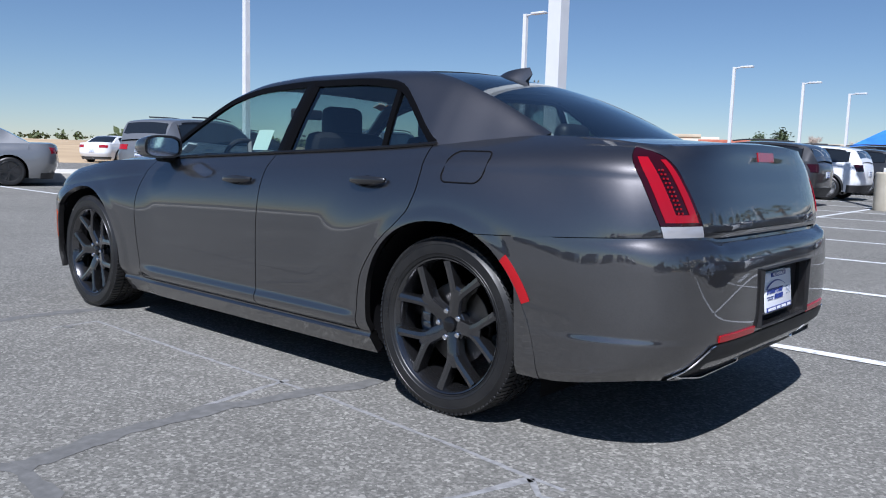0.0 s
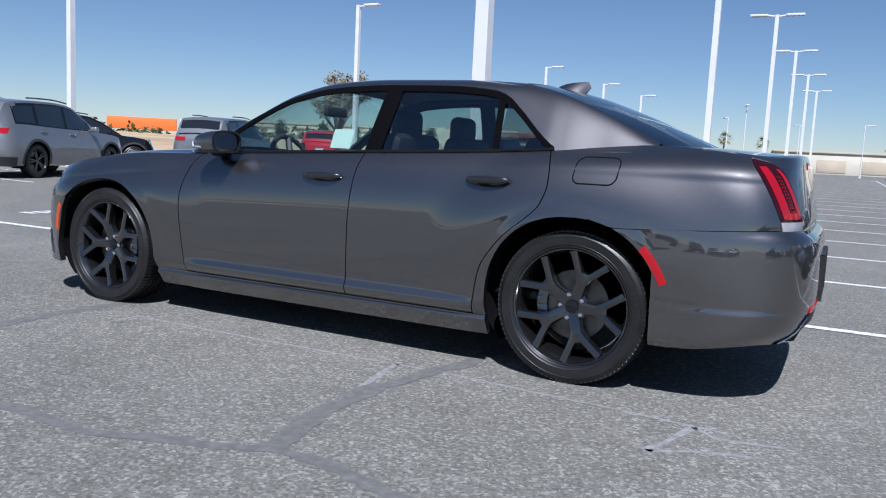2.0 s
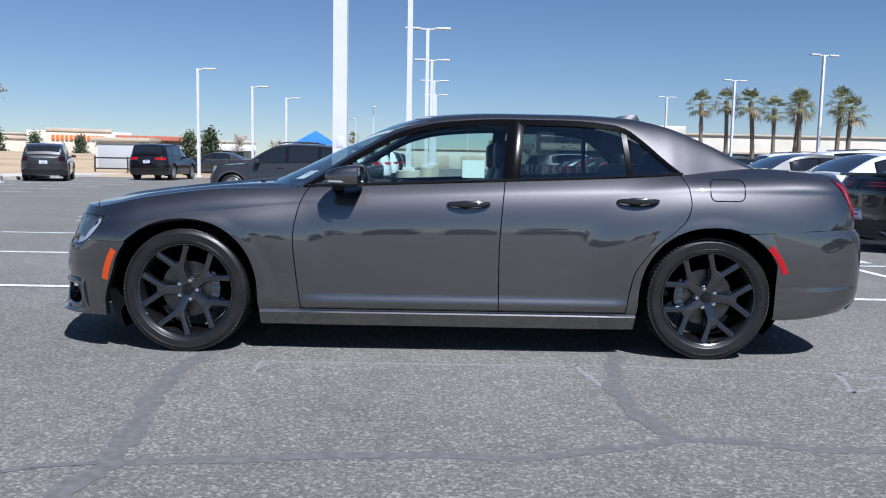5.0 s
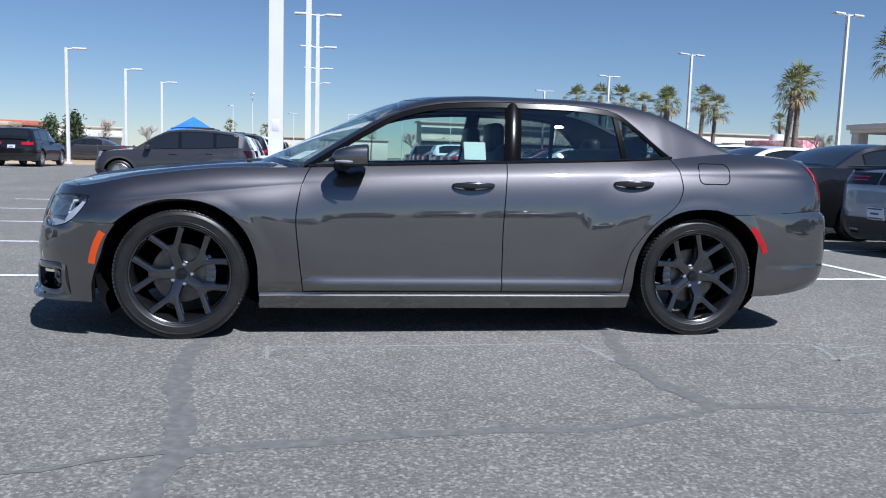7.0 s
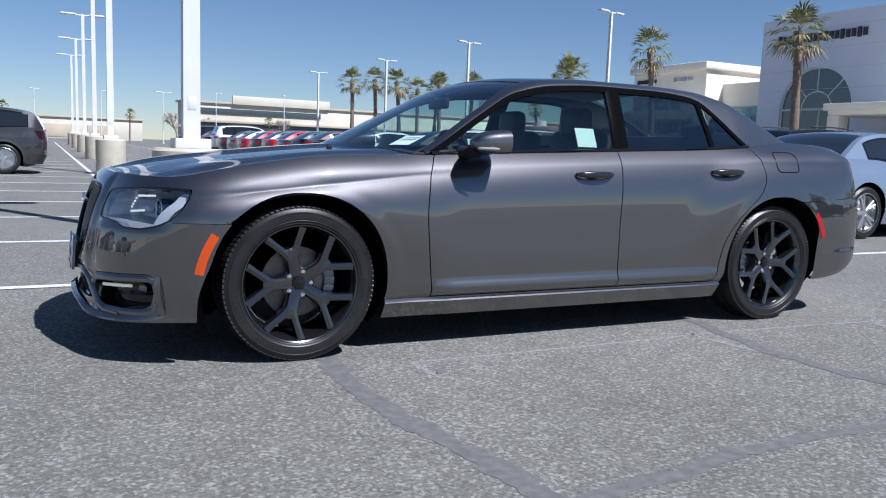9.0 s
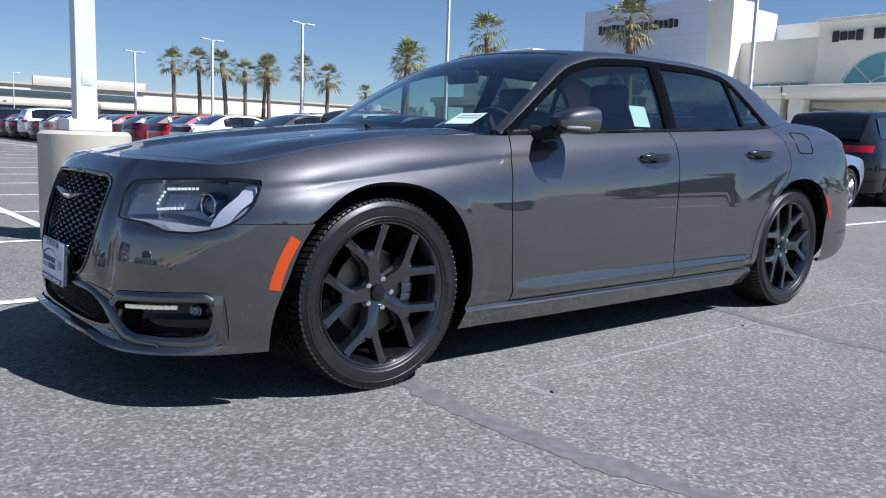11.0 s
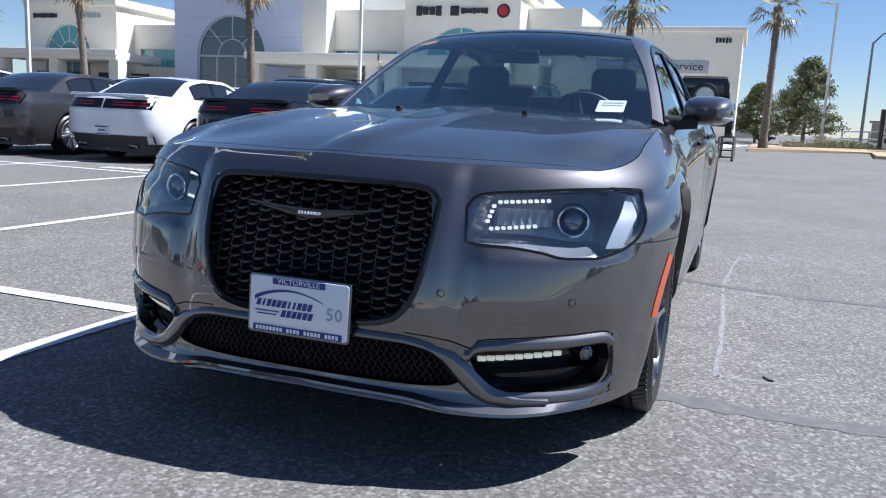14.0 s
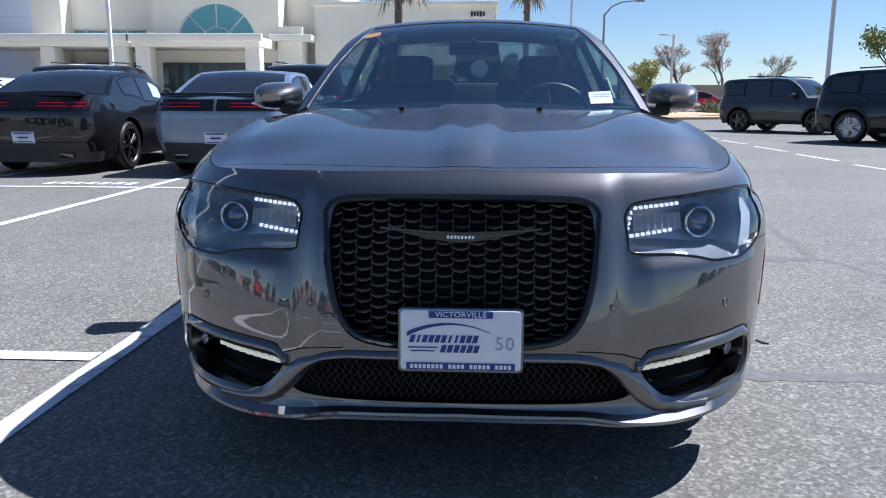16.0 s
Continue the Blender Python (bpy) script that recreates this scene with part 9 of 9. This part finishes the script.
def far_box(name, label, category, x0, y0, x1, y1, depth, z1, material, base=0.0, details=()):
    """A far building whose front runs from (x0, y0) to (x1, y1); details: (share0, share1, z0, z1, material, proud, part name)."""
    d = Vector((x1 - x0, y1 - y0, 0))
    ln = d.length
    ang = math.degrees(math.atan2(d.y, d.x))
    b = empty(name, label, category, "", pose(x0, y0, base, 0, 0, ang))
    bm = bmesh.new()
    box(bm, (ln / 2, depth / 2, z1 / 2), (ln, depth, z1), 0.05)
    part("wall", bm, material, b, "", 30)
    bm = bmesh.new()
    box(bm, (ln / 2, depth / 2, z1 + 0.1), (ln + 0.5, depth + 0.5, 0.25), 0.04)
    part("roof", bm, M["stucco_tan"], b, "", 30)
    for s0, s1, za, zb, m, proud, nm in details:
        bm = bmesh.new()
        box(bm, (ln * (s0 + s1) / 2, -proud / 2 + 0.01, (za + zb) / 2), (ln * (s1 - s0), proud, zb - za), min(0.03, proud * 0.3))
        part(nm, bm, m, b, "", 30)
    return b


# store on the far side of the road
R = 170
pt = lambda az, r: (1.2 + r * math.cos(radians(az)), -5.3 + r * math.sin(radians(az)))
x0, y0 = pt(132, 178)
x1, y1 = pt(111, R)
det = [(0.0, 1.0, 4.0, 4.5, M["stucco_tan"], 0.3, "cornice_band"), (0.70, 0.985, 0.0, 5.7, M["stucco_far"], 1.6, "entrance_front"), (0.75, 0.93, 5.6, 6.2, M["stucco_tan"], 1.8, "entrance_gable")]
for k in range(12):
    det.append((0.765 + 0.012 * k, 0.774 + 0.012 * k, 4.0, 4.9, M["sign_orange"], 1.9, "sign_bar"))
for k in range(7):
    det.append((0.05 + 0.09 * k, 0.055 + 0.09 * k, 0.0, 4.4, M["stucco_tan"], 0.5, "pilaster"))
far_box("big_store", "long tan warehouse store with an orange sign", "building", x0, y0, x1, y1, 40, 4.9, M["stucco_far"], 0.7, det)
x0, y0 = (-0.8 + 135 * math.cos(radians(111.5)), -5.4 + 135 * math.sin(radians(111.5)))
x1, y1 = (-0.8 + 135 * math.cos(radians(102.5)), -5.4 + 135 * math.sin(radians(102.5)))
det = [(0.0, 1.0, 2.3, 3.0, M["white_steel"], 1.5, "white_canopy"), (0.0, 0.55, 3.6, 4.3, M["roof_red"], 2.2, "red_roof_edge")]
for k in range(9):
    det.append((0.05 + 0.10 * k, 0.11 + 0.10 * k, 0.3, 2.2, M["shop_glass"], 0.2, "shop_window"))
far_box("shop_row", "low shops with white canopy and red roof edge", "building", x0, y0, x1, y1, 20, 3.7, M["stucco_far"], 0.6, det)
# two-storey pale building behind the far rows
det = [(0.0, 1.0, 2.0, 2.75, M["shop_glass"], 0.15, "window_band"), (0.0, 0.30, 3.9, 4.6, M["shop_glass"], 0.15, "window_band"), (0.05, 0.45, 0.0, 1.5, M["shop_glass"], 0.15, "window_band"), (0.10, 0.32, 5.2, 6.3, M["stucco_far"], 0.4, "parapet"), (0.0, 1.0, 2.8, 3.1, M["stucco_tan"], 0.5, "ledge"), (0.55, 1.0, 0.0, 1.5, M["stucco_tan"], 0.2, "plinth")]
for k in range(10):
    det.append((0.05 + 0.04 * k, 0.056 + 0.04 * k, 0.0, 1.6, M["stucco_far"], 0.6, "column"))
far_box("pale_office", "pale flat-roofed building with dark window bands", "building", 13.5, 99.5, 74.0, 104.0, 3, 5.2, M["stucco_far"], 0.6, det)
far_box("pale_hall", "low pale hall with tan bays", "building", -8.0, 128.0, 12.0, 130.0, 15, 3.2, M["stucco_far"], 0.6, [(0.3 * k, 0.3 * k + 0.2, 0.3, 2.2, M["stucco_tan"], 0.1, "bay") for k in range(0, 3)])
far_box("tan_wall", "long low tan wall beyond the street", "wall", 92.0, -14.0, 84.0, -60.0, 1.0, 2.1, M["stucco_tan"], 0.6)
far_box("utility_box", "white equipment cabinet by the kerb", "cabinet", -23.5, 49.5, -20.0, 49.5, 2.0, 2.1, M["white_steel"], 0.3, [(0.05, 0.95, 0.2, 1.9, M["sign_grey"], 0.05, "panel")])


# ---------------------------------------------------------------- lifted off-roader on display ramps
def off_roader():
    b = empty("off_roader", "lifted black off-road vehicle with a spare wheel on its tail", "car", "", pose(25.0, 0.2, ground_z(25, 0) + 0.72, 0, 0, 180))
    k = COLOURS["black"]
    bm = bmesh.new()
    box(bm, (0.1, 0, 1.02), (3.6, 1.62, 0.62), 0.06)
    box(bm, (-1.5, 0, 1.12), (1.1, 1.25, 0.45), 0.10)
    part("body", bm, k, b)
    bm = bmesh.new()
    rows = []
    for z, w, xa, xb in ((1.30, 0.80, -0.75, 1.88), (1.85, 0.70, -0.40, 1.80), (1.92, 0.66, -0.34, 1.74)):
        rows.append([Vector(p) for p in ((xa, -w, z), (xb, -w, z), (xb, w, z), (xa, w, z), (xa, -w, z))])
    sheet(bm, rows)
    bm.faces.new([bm.verts.new(p) for p in rows[-1][:-1]])
    bmesh.ops.recalc_face_normals(bm, faces=bm.faces)
    part("hard_top", bm, M["grey_plastic"], b, "", 25)
    bm = bmesh.new()
    box(bm, (1.87, 0, 1.58), (0.02, 1.20, 0.40), 0.004, Matrix.Translation((0, 0, 0)))
    part("rear_window", bm, M["dark_glass"], b)
    for y in (-0.77, 0.77):
        for x0, x1 in ((-0.45, 0.25), (0.33, 0.95), (1.05, 1.70)):
            bm = bmesh.new()
            box(bm, ((x0 + x1) / 2, y * 0.985, 1.58), (x1 - x0, 0.02, 0.40), 0.004)
            part("side_window", bm, M["dark_glass"], b)
        bm = bmesh.new()
        box(bm, (1.90, y * 0.95, 1.10), (0.10, 0.16, 0.24), 0.02)
        part("tail_lamp", bm, M["red_lens"], b)
        for x in (-1.35, 1.25):
            bm = bmesh.new()
            box(bm, (x, y * 1.12, 1.02), (1.05, 0.24, 0.10), 0.04)
            part("fender", bm, M["grey_plastic"], b)
    bm = bmesh.new()
    box(bm, (1.98, 0, 0.70), (0.20, 1.66, 0.16), 0.03)
    part("bumper", bm, M["dark_steel"], b)
    bm = bmesh.new()
    box(bm, (2.09, -0.1, 0.72), (0.02, 0.6, 0.09), 0.004)
    part("light_bar", bm, M["white_plastic"], b)
    bm = bmesh.new()
    box(bm, (1.93, -0.55, 0.92), (0.02, 0.32, 0.16), 0.004)
    part("plate", bm, M["number_plate"], b)
    w = simple_wheel(b, 0, 0, 0.42, None, M["silver_alloy"])
    w.matrix_basis = pose(2.05, 0.05, 1.28, 0, 0, 90)
    for x in (-1.35, 1.25):
        for y in (-0.85, 0.85):
            o = simple_wheel(b, 0, 0, 0.42, w, M["silver_alloy"])
            o.matrix_basis = pose(x, y, 0.42, 0, 0, 180 if y > 0 else 0)
    bm = bmesh.new()
    for x in (-1.35, 1.25):
        tube(bm, [(x, -0.75, 0.42), (x, 0.75, 0.42)], 0.07, 8)
    box(bm, (0, 0, 0.60), (3.2, 0.7, 0.14), 0.02)
    part("chassis", bm, M["dark_steel"], b)
    for y in (-0.85, 0.85):
        r = empty("display_ramp", "black steel display ramp with rungs", "ramp", "display ramps", pose(25.0, 0.2 + y, ground_z(25, 0)))
        for yy in (-0.22, 0.22):
            bm = bmesh.new()
            tube(bm, [(-2.9, yy, 0.02), (-1.9, yy, 0.70), (1.9, yy, 0.70), (2.6, yy, 0.3)], 0.045, 6)
            part("side_rail", bm, M["dark_steel"], r)
            for x in (-1.7, 0, 1.7):
                bm = bmesh.new()
                tube(bm, [(x, yy, 0), (x, yy, 0.70)], 0.04, 6)
                part("leg", bm, M["dark_steel"], r)
        for k in range(18):
            x = -2.8 + 0.30 * k
            z = min(0.72, 0.04 + 0.68 * max(0, (x + 2.9)))
            bm = bmesh.new()
            box(bm, (x, 0, z), (0.06, 0.44, 0.04), 0)
            part("rung", bm, M["dark_steel"], r)


off_roader()
